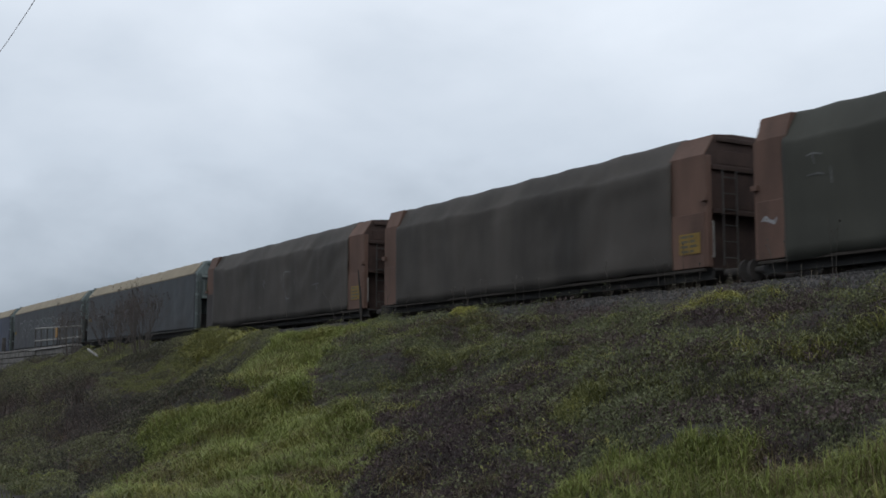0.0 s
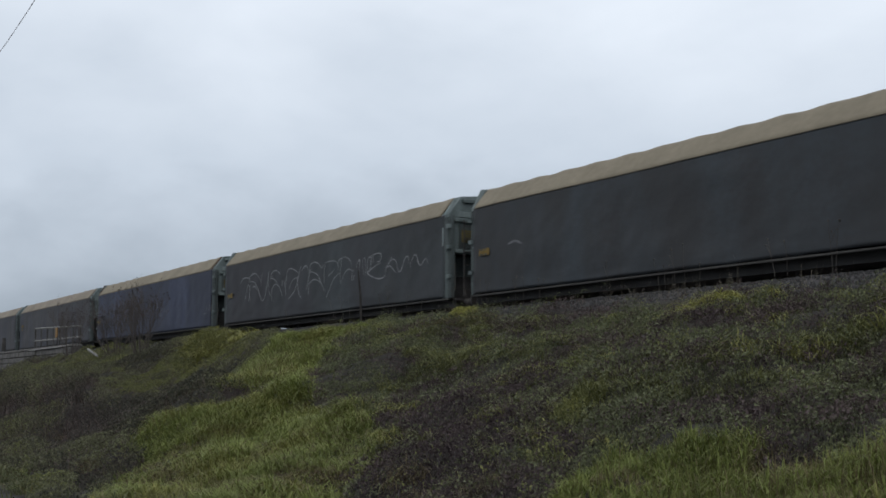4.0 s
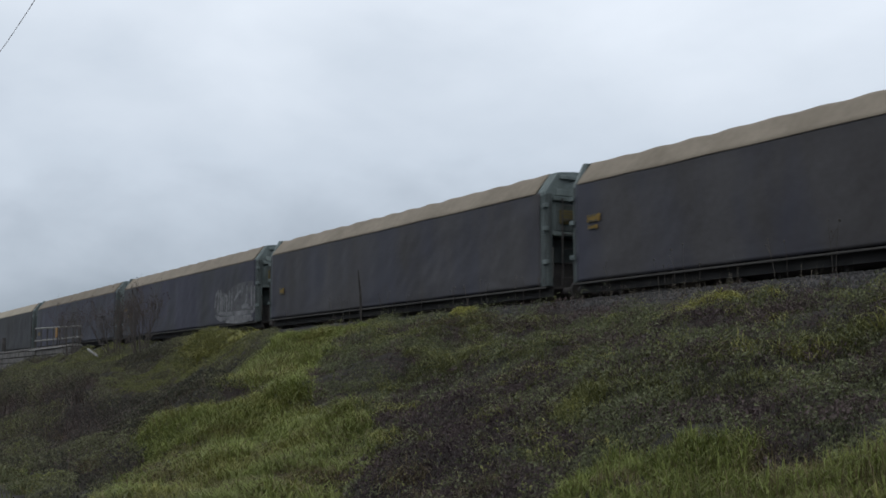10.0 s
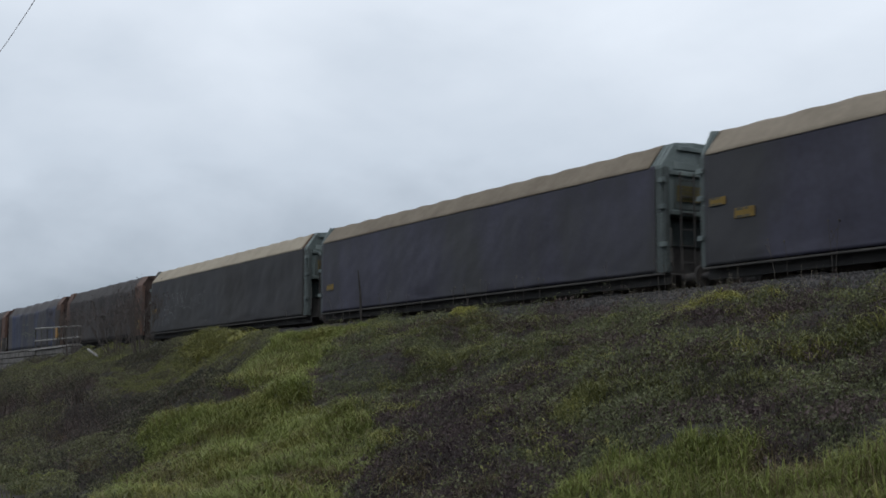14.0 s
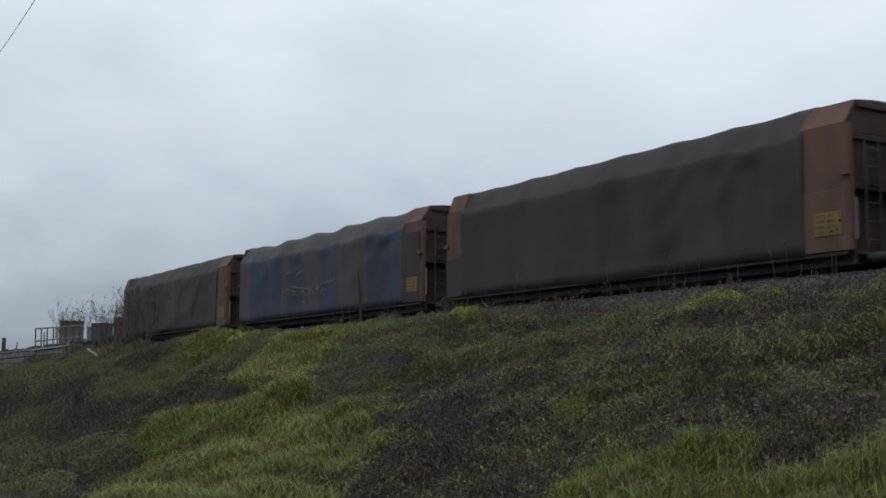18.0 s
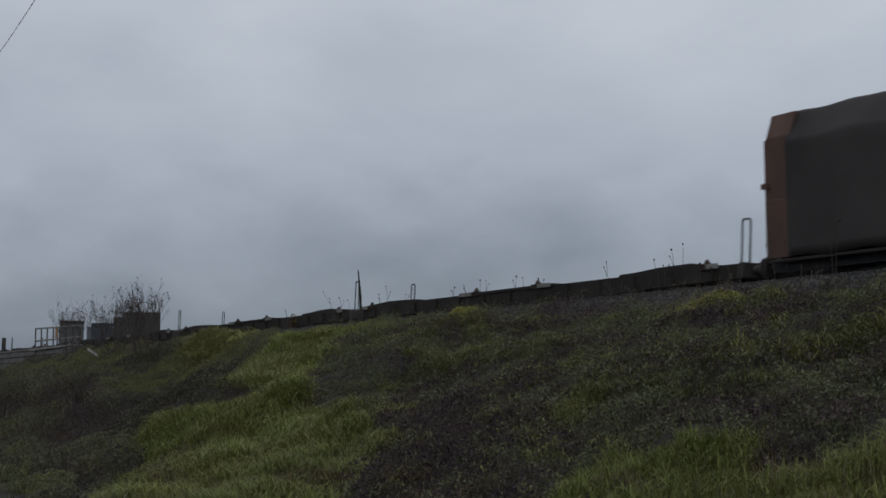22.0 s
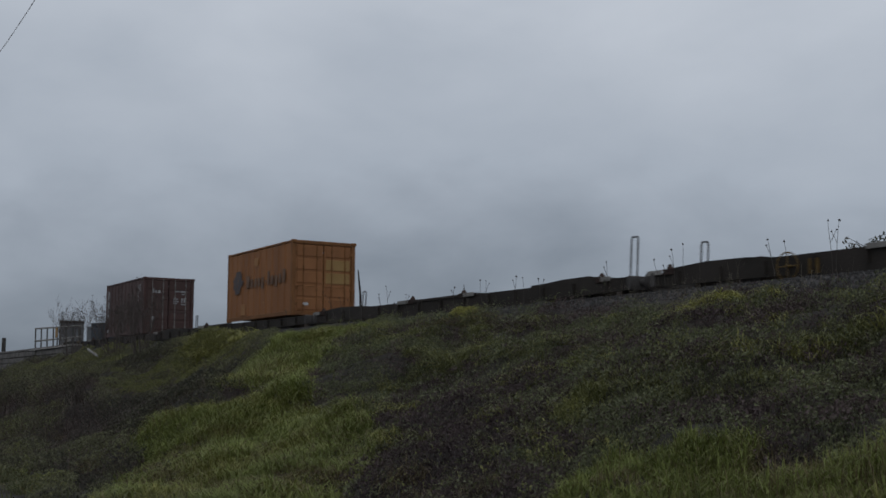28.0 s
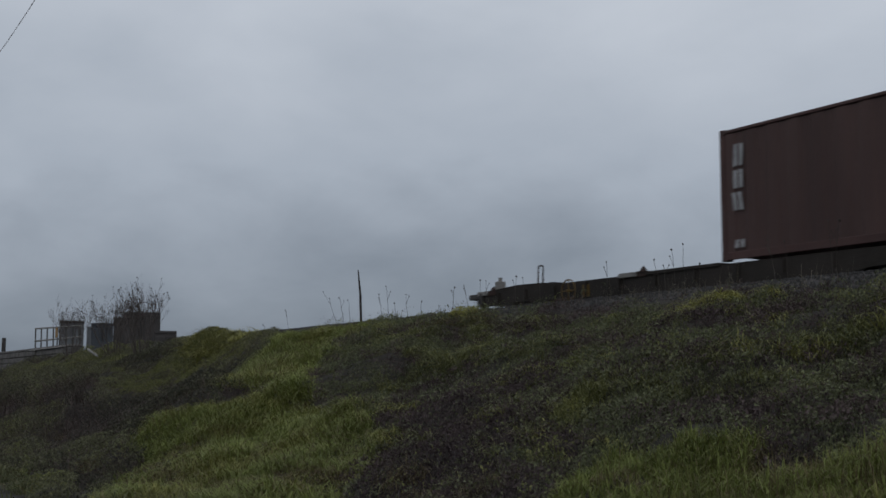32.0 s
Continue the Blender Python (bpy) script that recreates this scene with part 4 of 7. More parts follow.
# ---------------------------------------------------------------- shipping containers
def container(body, frame_mat, door_mat, label):
    """A 20-foot steel box: corrugated walls, corner posts and castings, doors with locking bars at the front end."""
    L, W, H = 6.058, 2.438, 2.64
    c = thing("shipping_container", label, "container", "containers on the train")
    hx, hy = L / 2, W / 2

    def wall(sign):
        bm = bmesh.new()
        pts, x, out = [], -hx + 0.12, True
        step = (L - 0.24) / 21
        while x < hx - 0.13:
            d = 0.0 if out else 0.026
            pts += [(x + 0.03, d), (x + step - 0.03, d)]
            x += step
            out = not out
        lower = [bm.verts.new((px, sign * (hy - 0.012 - d), 0.16)) for px, d in pts]
        upper = [bm.verts.new((px, sign * (hy - 0.012 - d), H - 0.10)) for px, d in pts]
        for i in range(len(pts) - 1):
            bm.faces.new((lower[i], lower[i + 1], upper[i + 1], upper[i]))
        return bm
    for sign in (-1, 1):
        p = part("side_wall", wall(sign), body, c)
        thicken(p, 0.006)
        part("bottom_rail", soft_box(-hx + 0.1, hx - 0.1, sign * hy - 0.05 + (0.05 if sign < 0 else -0.0), sign * hy + (0.05 if sign < 0 else 0.0), 0.02, 0.17, 0.008), frame_mat, c)
        part("top_rail", soft_box(-hx + 0.1, hx - 0.1, *sorted((sign * hy, sign * (hy - 0.06))), H - 0.085, H - 0.02, 0.008), frame_mat, c)
    for x in (-hx, hx - 0.14):
        for y in (-hy, hy - 0.14):
            part("corner_post", soft_box(x, x + 0.14, y, y + 0.14, 0.11, H - 0.11, 0.01), frame_mat, c)
            for z in (0.0, H - 0.12):
                part("corner_casting", soft_box(x - 0.004, x + 0.166, y - 0.004, y + 0.164, z, z + 0.12, 0.015), frame_mat, c)
    part("roof", soft_box(-hx + 0.06, hx - 0.06, -hy + 0.05, hy - 0.05, H - 0.06, H - 0.03, 0.01), frame_mat, c)
    part("floor", soft_box(-hx + 0.06, hx - 0.06, -hy + 0.06, hy - 0.06, 0.10, 0.16, 0.01), frame_mat, c)
    part("rear_wall", soft_box(-hx + 0.03, -hx + 0.07, -hy + 0.13, hy - 0.13, 0.10, H - 0.10, 0.005), body, c)
    part("door_header", soft_box(hx - 0.10, hx - 0.01, -hy + 0.13, hy - 0.13, H - 0.13, H - 0.01, 0.01), frame_mat, c)
    part("door_sill", soft_box(hx - 0.10, hx - 0.01, -hy + 0.13, hy - 0.13, 0.02, 0.16, 0.01), frame_mat, c)
    for k, (y0, y1) in enumerate(((-hy + 0.15, -0.02), (0.02, hy - 0.15))):
        door = part("door", soft_box(hx - 0.08, hx - 0.045, y0, y1, 0.17, H - 0.14, 0.008), door_mat, c)
        rows = [0.17 + i * (H - 0.31) / 5 for i in range(6)]
        for i in range(5):
            mat = door_mat
            if k == 1 and i in (2, 3) and body == "box_orange":
                mat = "door_patch"
            part("door_rib", soft_box(hx - 0.05, hx - 0.022, y0 + 0.06, y1 - 0.06, rows[i] + 0.045, rows[i + 1] - 0.045, 0.012), mat, door)
        for f in (0.27, 0.76):
            y = y0 + (y1 - y0) * f
            bm = tube(bmesh.new(), (hx - 0.005, y, 0.10), (hx - 0.005, y, H - 0.07), 0.017, n=8)
            for z in (0.35, 0.9, 1.7, 2.3):
                box(bm, hx - 0.03, hx + 0.012, y - 0.035, y + 0.035, z - 0.03, z + 0.03)
            part("locking_bar", bm, "pale_steel" if body == "box_brown" else frame_mat, door)
            part("handle", tube(bmesh.new(), (hx + 0.012, y, 1.05), (hx + 0.012, y - 0.34, 1.02), 0.012, n=6), "sill_steel" if body == "box_brown" else frame_mat, door)
        for z in (0.4, 0.95, 1.6, 2.2):
            ye = y0 if k == 0 else y1
            part("hinge", soft_box(hx - 0.05, hx - 0.006, ye - 0.05, ye + 0.05, z - 0.05, z + 0.05, 0.006), frame_mat, door)
    return c


def orange_box():
    c = container("box_orange", "box_rail", "door_orange", "faded orange steel shipping container on a flat wagon")
    y = -2.438 / 2 + 0.010
    # a rounded emblem of ragged sweeping bands
    rnd = random.Random(6)
    bm = bmesh.new()
    for i in range(9):
        z = 1.04 + 0.095 * i
        bulge = math.sin(math.pi * (i + 0.8) / 9.6)
        x0 = -2.10 - 0.34 * bulge + 0.05 * math.sin(2.1 * i) + 0.012 * i
        x1 = -1.90 + 0.38 * bulge + 0.07 * math.cos(1.7 * i) + 0.012 * i
        cut = x0 + (x1 - x0) * rnd.uniform(0.35, 0.7)
        for a, b in ((x0, cut - 0.012 * (i % 2)), (cut + 0.02 * (i % 2), x1)):
            bm = bmesh.new()
            v = [bm.verts.new((p, y - 0.022, q)) for p, q in ((a, z - 0.012), (b, z), (b + 0.03, z + 0.100), (a + 0.03, z + 0.088))]
            bm.faces.new(v)
            part("emblem_band", bm, "mark_blue", c, "faded dark blue emblem band")
    x = -1.08
    for w, h in ((0.34, 0.40), (0.27, 0.27), (0.27, 0.27), (0.25, 0.27), (0.27, 0.36), (0.16, 0.07), (0.22, 0.42), (0.27, 0.27), (0.29, 0.34), (0.27, 0.27), (0.27, 0.40)):
        low = 1.20 - (0.10 if h in (0.36, 0.34) else 0) + (0.10 if h == 0.07 else 0)
        bm = bmesh.new()
        v = [bm.verts.new((x + p * w, y - 0.022, low + q * h * 1.15)) for p, q in ((0, 0), (0.86, 0.0), (0.95, 0.5), (0.88, 1.0), (0.05, 1.0))]
        bm.faces.new(v)
        part("name_bar", bm, "mark_dark", c, "worn dark lettering as a plain bar")
        x += w + 0.070
    for x, z, w, h in ((-0.15, 1.96, 0.38, 0.30), (-1.36, 0.20, 0.40, 0.42), (0.60, 0.55, 0.10, 0.05)):
        part("patch", soft_box(x - w / 2, x + w / 2, y - 0.026, y - 0.012, z, z + h, 0.003), "side_patch", c, "pale repaired patch")
    part("tag", soft_box(3.0, 3.038, -0.80, -0.60, 0.36, 0.46, 0.004), "paint_white", c, "small white tag")
    return c


def brown_box():
    c = container("box_brown", "box_frame_brown", "box_brown", "dark red-brown steel shipping container on a flat wagon")
    y = -2.438 / 2 + 0.010
    bm = bmesh.new()
    # a stacked emblem near the rear: three pairs of plain leaning bars
    x = -2.66
    for z0, z1, lean in ((1.86, 2.30, 0.03), (1.42, 1.78, 0.0), (0.98, 1.34, -0.05), (0.24, 0.40, 0.02)):
        for a in (0.0, 0.15):
            bm = bmesh.new()
            v = [bm.verts.new((x + a + dx + lean * k, y - 0.022, z)) for dx, z, k in ((0, z0, 0), (0.11, z0, 0), (0.11, z1, 1), (0, z1, 1))]
            bm.faces.new(v)
            part("emblem_bar", bm, "paint_worn", c, "worn white emblem as a plain bar")
    for x, z0, z1 in ((2.28, 1.72, 2.32), (2.45, 1.90, 2.34), (2.62, 1.90, 2.34), (2.30, 1.45, 1.62), (2.45, 1.62, 1.74), (2.62, 1.62, 1.70)):
        part("code_bar", box(bmesh.new(), x - 0.014, x + 0.014, y - 0.026, y - 0.014, z0, z1), "paint_worn", c, "pale painted code as a plain bar")
    for y0, w, z, h in ((-0.80, 0.08, 1.90, 0.22), (-0.68, 0.11, 1.90, 0.14), (-0.53, 0.12, 1.90, 0.14), (0.30, 0.20, 1.98, 0.06), (0.54, 0.30, 1.97, 0.07), (0.62, 0.14, 1.86, 0.05), (0.22, 0.22, 1.62, 0.05), (0.22, 0.26, 1.52, 0.05), (0.22, 0.20, 1.42, 0.05), (0.60, 0.07, 1.50, 0.20), (0.72, 0.07, 1.50, 0.20), (0.60, 0.20, 1.38, 0.06), (-0.78, 0.12, 0.64, 0.18)):
        part("code_bar", box(bmesh.new(), 3.012, 3.034, y0, y0 + w, z, z + h), "paint_worn", c, "white painted code as a plain bar")
    return c


# ---------------------------------------------------------------- the train, front to rear
TRAIN = []


def coupled(ob, place, up=0.0):
    """Adds a thing to the train; place: where its middle stands along the line at 29 s."""
    TRAIN.append((ob, place, up))
    return ob


GREY_TARP = "brown-ended covered wagon under a dark grey slack tarpaulin"
g1 = coupled(hooped_wagon("canvas_green", 3, 0.035, "brown-ended covered wagon under a dark green-grey tarpaulin"), 279.70)
coupled(hooped_wagon("canvas_grey", 5, 0.03, GREY_TARP), 264.95)
g3 = coupled(hooped_wagon("canvas_grey", 8, 0.022, "brown-ended covered wagon under a dark grey tarpaulin with faint scrawls", rear_flap=2.3), 250.17)
b1 = coupled(curtain_wagon("curtain_slate", "roof_sand", 11, "long curtain-sided wagon with slate-grey sides and tan roof"), 234.11)
b2 = coupled(curtain_wagon("curtain_ink", "roof_sand", 12, "long charcoal curtain-sided wagon sprayed with pale scrawls"), 216.53)
b3 = coupled(curtain_wagon("curtain_blue", "roof_sand", 13, "long curtain-sided wagon with dark blue sides and tan roof", ((-7.80, 1.93, 0.50, 0.19),), True), 198.90)
coupled(curtain_wagon("curtain_charcoal", "roof_tan", 14, "long curtain-sided wagon with charcoal sides and tan roof", ((-7.42, 2.44, 0.46, 0.17), (-7.45, 2.24, 0.34, 0.09))), 181.13)
coupled(curtain_wagon("curtain_charcoal", "roof_tan", 15, "long curtain-sided wagon with charcoal sides and tan roof", ((-7.12, 1.96, 0.34, 0.20),)), 163.60)
b6 = coupled(curtain_wagon("curtain_violet", "roof_tan", 16, "long dusky violet curtain-sided wagon with white block graffiti", ((-7.72, 2.30, 0.44, 0.16), (-7.00, 2.00, 0.52, 0.20))), 145.98)
coupled(curtain_wagon("curtain_violet", "roof_brown", 17, "long curtain-sided wagon with dusky violet sides and brown roof", ((-7.45, 1.82, 0.46, 0.20),)), 128.38)
b8 = coupled(curtain_wagon("curtain_black", "roof_cream", 18, "long near-black curtain-sided wagon with thin scrawls and cream roof", ((-7.60, 2.01, 0.62, 0.22),), True), 110.82)
coupled(hooped_wagon("canvas_black", 21, 0.035, "brown-ended covered wagon under a blackish tarpaulin", rear_flap=2.05), 94.44)
blue_tarp = coupled(hooped_wagon("canvas_blue", 24, 0.105, "brown-ended covered wagon under a sagging blue-grey tarpaulin", rear_panel=0.16, pitch=2.3, phase=1.19, front_flap=3.02, top_canvas="canvas_mauve"), 79.62)
coupled(hooped_wagon("canvas_black", 27, 0.03, "brown-ended covered wagon under a blackish tarpaulin", rear_buffer=0.40, rear_panel=0.62), 64.80)
for k in range(7):
    coupled(flat_wagon(near_hoop=k < 5, last=k == 6, laden=k in (5, 6), wheel_at={1: 3.72, 2: 3.72, 3: -4.15, 6: -4.15}.get(k)), 57.22 - 16.69 * k - F_LEN / 2)
coupled(orange_box(), -33.41 + 3.029, 1.126)
coupled(brown_box(), -50.06 + 3.029, 1.126)


def sprayed(wagon, seed, mat, strokes, width, label, out=0.018):
    """Painted strokes on a wagon's near curtain, each a part."""
    for s in strokes:
        bm = bmesh.new()
        ribbon(bm, s, width, lambda x, z: curtain_y(x, z, seed - 1) - out)
        part("graffiti_stroke", bm, mat, wagon, label)


def spline(*pts, n=5):
    """A smooth stroke through its points (x, z)."""
    ends = [pts[0], *pts, pts[-1]]
    out = []
    for i in range(len(pts) - 1):
        a, b, c, d = (Vector(q) for q in ends[i:i + 4])
        for k in range(n):
            f = k / n
            q = 0.5 * ((2 * b) + (c - a) * f + (2 * a - 5 * b + 4 * c - d) * f * f + (3 * b - a - 3 * c + d) * f ** 3)
            out.append((q.x, q.y))
    return out + [pts[-1]]


# tall looping scrawl the length of one curtain
SCRAWL = "pale grey sprayed looping stroke"
sprayed(b2, 12, "spray_grey", [
    spline((-6.60, 2.49), (-6.38, 2.66), (-6.00, 2.68), (-5.67, 2.63)), spline((-5.71, 2.53), (-5.62, 2.70), (-5.27, 2.78), (-5.02, 2.73), (-4.75, 2.57)),
    spline((-5.76, 2.50), (-5.24, 2.46), (-4.86, 2.19), (-4.62, 1.82), (-4.42, 1.74), (-4.27, 1.87)), spline((-6.08, 1.89), (-5.94, 2.26), (-5.78, 2.40), (-5.67, 2.25), (-5.73, 1.81)),
    spline((-5.60, 2.41), (-5.68, 2.08), (-5.60, 1.77)), spline((-5.39, 2.28), (-5.13, 2.29), (-4.86, 2.11)), spline((-4.52, 2.73), (-4.62, 2.49), (-4.61, 2.27)),
    spline((-3.89, 2.74), (-3.96, 2.41), (-3.87, 2.02), (-3.76, 1.88)), spline((-3.95, 2.70), (-4.08, 2.23), (-4.27, 1.87)),
    spline((-3.55, 2.57), (-3.74, 2.49), (-3.60, 2.68), (-3.33, 2.73), (-3.07, 2.66), (-2.89, 2.53)), spline((-3.74, 2.48), (-3.42, 2.42), (-3.14, 2.27))], 0.036, SCRAWL)
sprayed(b2, 12, "spray_grey", [
    spline((-3.59, 1.65), (-3.68, 1.93), (-3.52, 2.19), (-3.27, 2.24), (-3.05, 2.17), (-2.87, 1.97), (-2.74, 1.77)), spline((-2.74, 2.35), (-2.77, 2.13)), spline((-2.58, 2.35), (-2.61, 2.09)),
    spline((-2.30, 2.66), (-2.44, 2.34), (-2.44, 1.80)), spline((-2.30, 2.68), (-1.95, 2.68), (-1.64, 2.57), (-1.44, 2.49)),
    spline((-2.15, 2.01), (-1.88, 2.27), (-1.62, 2.34), (-1.50, 2.25), (-1.67, 1.93), (-1.95, 1.75), (-2.23, 1.66)), spline((-1.42, 2.25), (-1.39, 2.50), (-1.24, 2.70)),
    spline((-1.50, 2.40), (-1.43, 1.98), (-1.31, 1.74), (-1.11, 1.64)), spline((-1.19, 2.54), (-0.94, 2.67), (-0.78, 2.66), (-0.66, 2.52)), spline((-0.78, 1.87), (-0.61, 2.23), (-0.55, 2.45), (-0.39, 2.53))], 0.036, SCRAWL)
sprayed(b2, 12, "spray_grey", [
    spline((-0.66, 2.45), (-0.46, 2.68), (-0.15, 2.74), (0.18, 2.65), (0.41, 2.51), (0.56, 2.59)), spline((-0.63, 2.42), (-0.32, 2.43), (0.06, 2.30), (0.34, 2.05), (0.66, 1.69)),
    spline((-0.61, 1.70), (-0.57, 2.00), (-0.33, 2.15), (-0.02, 2.15), (0.34, 2.01), (0.55, 1.81)), spline((0.68, 2.66), (0.59, 2.34), (0.60, 2.00)), spline((0.68, 2.66), (1.02, 2.67), (1.37, 2.64), (1.59, 2.53)),
    spline((0.89, 2.20), (1.14, 2.29), (1.34, 2.40)), spline((0.73, 1.53), (0.98, 1.81), (1.27, 2.07), (1.48, 2.17), (1.68, 2.24)), spline((1.60, 2.35), (1.59, 2.55), (1.71, 2.67), (1.89, 2.68)),
    spline((1.87, 2.69), (1.79, 2.47), (1.75, 2.18), (1.75, 1.89)), spline((1.80, 1.89), (1.94, 2.11), (2.14, 2.25), (2.40, 2.30), (2.58, 2.23), (2.68, 2.23))], 0.036, SCRAWL)
sprayed(b2, 12, "spray_grey", [
    spline((1.93, 2.71), (2.17, 2.69), (2.41, 2.57), (2.57, 2.39)), spline((2.69, 2.27), (2.58, 2.12), (2.54, 1.93)), spline((2.75, 2.10), (2.67, 2.00), (2.65, 1.92)),
    spline((2.87, 2.28), (2.93, 2.44), (3.10, 2.53), (3.04, 2.21), (3.06, 1.96)), spline((3.35, 2.04), (3.29, 2.28), (3.27, 2.49), (3.40, 2.55), (3.46, 2.32), (3.45, 2.00)), spline((3.58, 2.13), (3.60, 2.45), (3.76, 2.56), (3.78, 2.22)),
    spline((3.86, 2.61), (3.79, 2.33), (3.75, 2.16)), spline((3.93, 2.60), (4.15, 2.62), (4.40, 2.59), (4.36, 2.39), (4.14, 2.37)), spline((3.93, 2.59), (3.95, 2.37))], 0.036, SCRAWL)
sprayed(b2, 12, "spray_grey", [
    spline((4.39, 2.32), (4.02, 2.24), (3.70, 2.13), (3.55, 2.10), (3.85, 1.96), (4.25, 1.86), (4.52, 1.87), (4.64, 1.96), (4.69, 2.15)), spline((4.69, 2.15), (4.88, 2.28), (5.06, 2.43)), spline((4.69, 2.15), (4.95, 2.18), (5.13, 2.09), (5.30, 1.96)),
    spline((4.97, 2.31), (5.15, 2.36), (5.32, 2.29), (5.40, 2.12), (5.48, 1.97), (5.62, 2.00), (5.77, 2.23), (5.92, 2.35), (6.05, 2.34), (6.10, 2.15)),
    spline((6.18, 2.04), (6.22, 2.17), (6.38, 2.36), (6.51, 2.34), (6.61, 2.12), (6.75, 2.05), (6.92, 2.17), (7.05, 2.20), (7.14, 2.07))], 0.036, SCRAWL)
# faint olive scribbles on the blue tarpaulin
for stroke in (
        spline((-2.68, 1.94), (-2.49, 1.98), (-2.22, 1.99), (-2.00, 1.91), (-1.77, 1.88), (-1.69, 1.81), (-1.81, 1.77), (-2.04, 1.77)),
        spline((-2.21, 2.07), (-1.94, 2.06), (-1.51, 2.00), (-0.91, 1.94), (-0.43, 1.86)),
        spline((-1.74, 2.35), (-1.63, 2.43), (-1.40, 2.50), (-1.14, 2.52), (-0.89, 2.51)),
        spline((-2.60, 2.53), (-2.29, 2.55), (-2.02, 2.56)),
        spline((-1.12, 1.90), (-1.07, 1.80), (-0.97, 1.88), (-0.84, 1.80)),
        spline((-0.64, 1.66), (-0.54, 1.74), (-0.46, 1.85), (-0.36, 1.86)),
        spline((-1.18, 1.51), (-1.01, 1.48), (-0.85, 1.51)),
        spline((-0.11, 1.85), (0.00, 1.87), (0.10, 1.87)),
        spline((0.27, 1.92), (0.29, 2.03), (0.41, 2.06), (0.56, 1.99), (0.71, 2.00)),
        spline((0.30, 1.67), (0.34, 1.78), (0.46, 1.81), (0.61, 1.77), (0.76, 1.82)),
        spline((0.47, 1.63), (0.57, 1.66), (0.73, 1.75)),
        spline((0.44, 2.03), (0.81, 2.03), (1.18, 2.04), (1.34, 1.98)),
        spline((1.31, 2.40), (1.33, 2.20), (1.29, 1.97)),
        spline((-0.14, 2.19), (-0.08, 2.12)),
        spline((-1.64, 2.18), (-1.75, 2.06))):
    bm = bmesh.new()
    ribbon(bm, stroke, 0.055, SKINS[blue_tarp.name])
    part("graffiti_stroke", bm, "spray_olive", blue_tarp, "faint olive sprayed scribble")
# faint scrawls on two grey tarpaulins, and a pale one on a steel corner
for wagon, width, strokes in (
        (g3, 0.030, (spline((0.86, 2.05), (0.88, 2.58), (1.43, 2.57)), spline((0.65, 2.51), (0.72, 2.25)), spline((0.96, 2.10), (1.04, 1.73), (1.40, 1.67)), spline((0.68, 2.11), (0.96, 2.16)), spline((1.69, 2.28), (1.72, 2.13)), spline((3.10, 1.99), (3.42, 2.02), (3.65, 2.02)), spline((3.45, 2.04), (3.49, 1.81)), spline((-1.00, 2.52), (-0.91, 2.25), (-0.80, 2.15)), spline((-0.90, 2.51), (-0.80, 2.30)), spline((-1.30, 1.55), (-1.18, 1.43)))),
        (g1, 0.034, (spline((-5.36, 2.83), (-5.21, 2.86), (-4.99, 2.81)), spline((-5.23, 2.85), (-5.18, 2.66)), spline((-5.37, 2.47), (-5.13, 2.48), (-4.96, 2.44)), spline((-4.83, 2.56), (-4.81, 2.26))))):
    for stroke in strokes:
        bm = bmesh.new()
        ribbon(bm, stroke, width, SKINS[wagon.name])
        part("graffiti_stroke", bm, "spray_faint", wagon, "faint pale sprayed stroke")
for stroke in (spline((-6.54, 1.76), (-6.43, 1.84), (-6.33, 1.72)), spline((-6.38, 1.81), (-6.23, 1.70), (-6.17, 1.81)), spline((-6.51, 1.79), (-6.17, 1.73))):
    bm = bmesh.new()
    ribbon(bm, stroke, 0.05, lambda x, z: -HALF_W - 0.006)
    part("graffiti_stroke", bm, "spray_grey", g1, "pale sprayed scribble on the steel corner")
# small scrawls low on the blue curtain
sprayed(b3, 13, "spray_dim", [
    spline((0.78, 1.82), (0.91, 2.06), (1.17, 2.17), (1.45, 2.14), (1.61, 2.02)), spline((1.61, 2.07), (1.70, 1.84), (1.88, 1.73)), spline((1.82, 1.94), (1.93, 2.06)), spline((2.29, 2.07), (2.27, 1.90)), spline((2.44, 1.91), (2.68, 1.96)), spline((2.82, 2.13), (2.83, 1.91)), spline((7.24, 1.56), (7.59, 1.60)), spline((7.58, 1.91), (7.63, 1.70)), spline((7.89, 1.92), (7.90, 1.62)), spline((7.76, 1.80), (7.81, 1.66)), spline((8.00, 1.83), (8.06, 1.63))], 0.030, "faint pale sprayed stroke")
# a worn haze of paint under the broad white letters at the front of one curtain
sprayed(b6, 16, "spray_haze", [spline((5.35, 1.62 + 0.15 * i), (6.4, 1.60 + 0.20 * i), (7.9, 1.56 + 0.22 * i)) for i in range(5)], 0.25, "worn grey haze of paint", 0.016)
sprayed(b6, 16, "spray_haze", [spline((4.05, 1.62 + 0.19 * i), (4.7, 1.60 + 0.20 * i), (5.3, 1.62 + 0.17 * i)) for i in range(4)], 0.20, "worn grey haze of paint", 0.017)
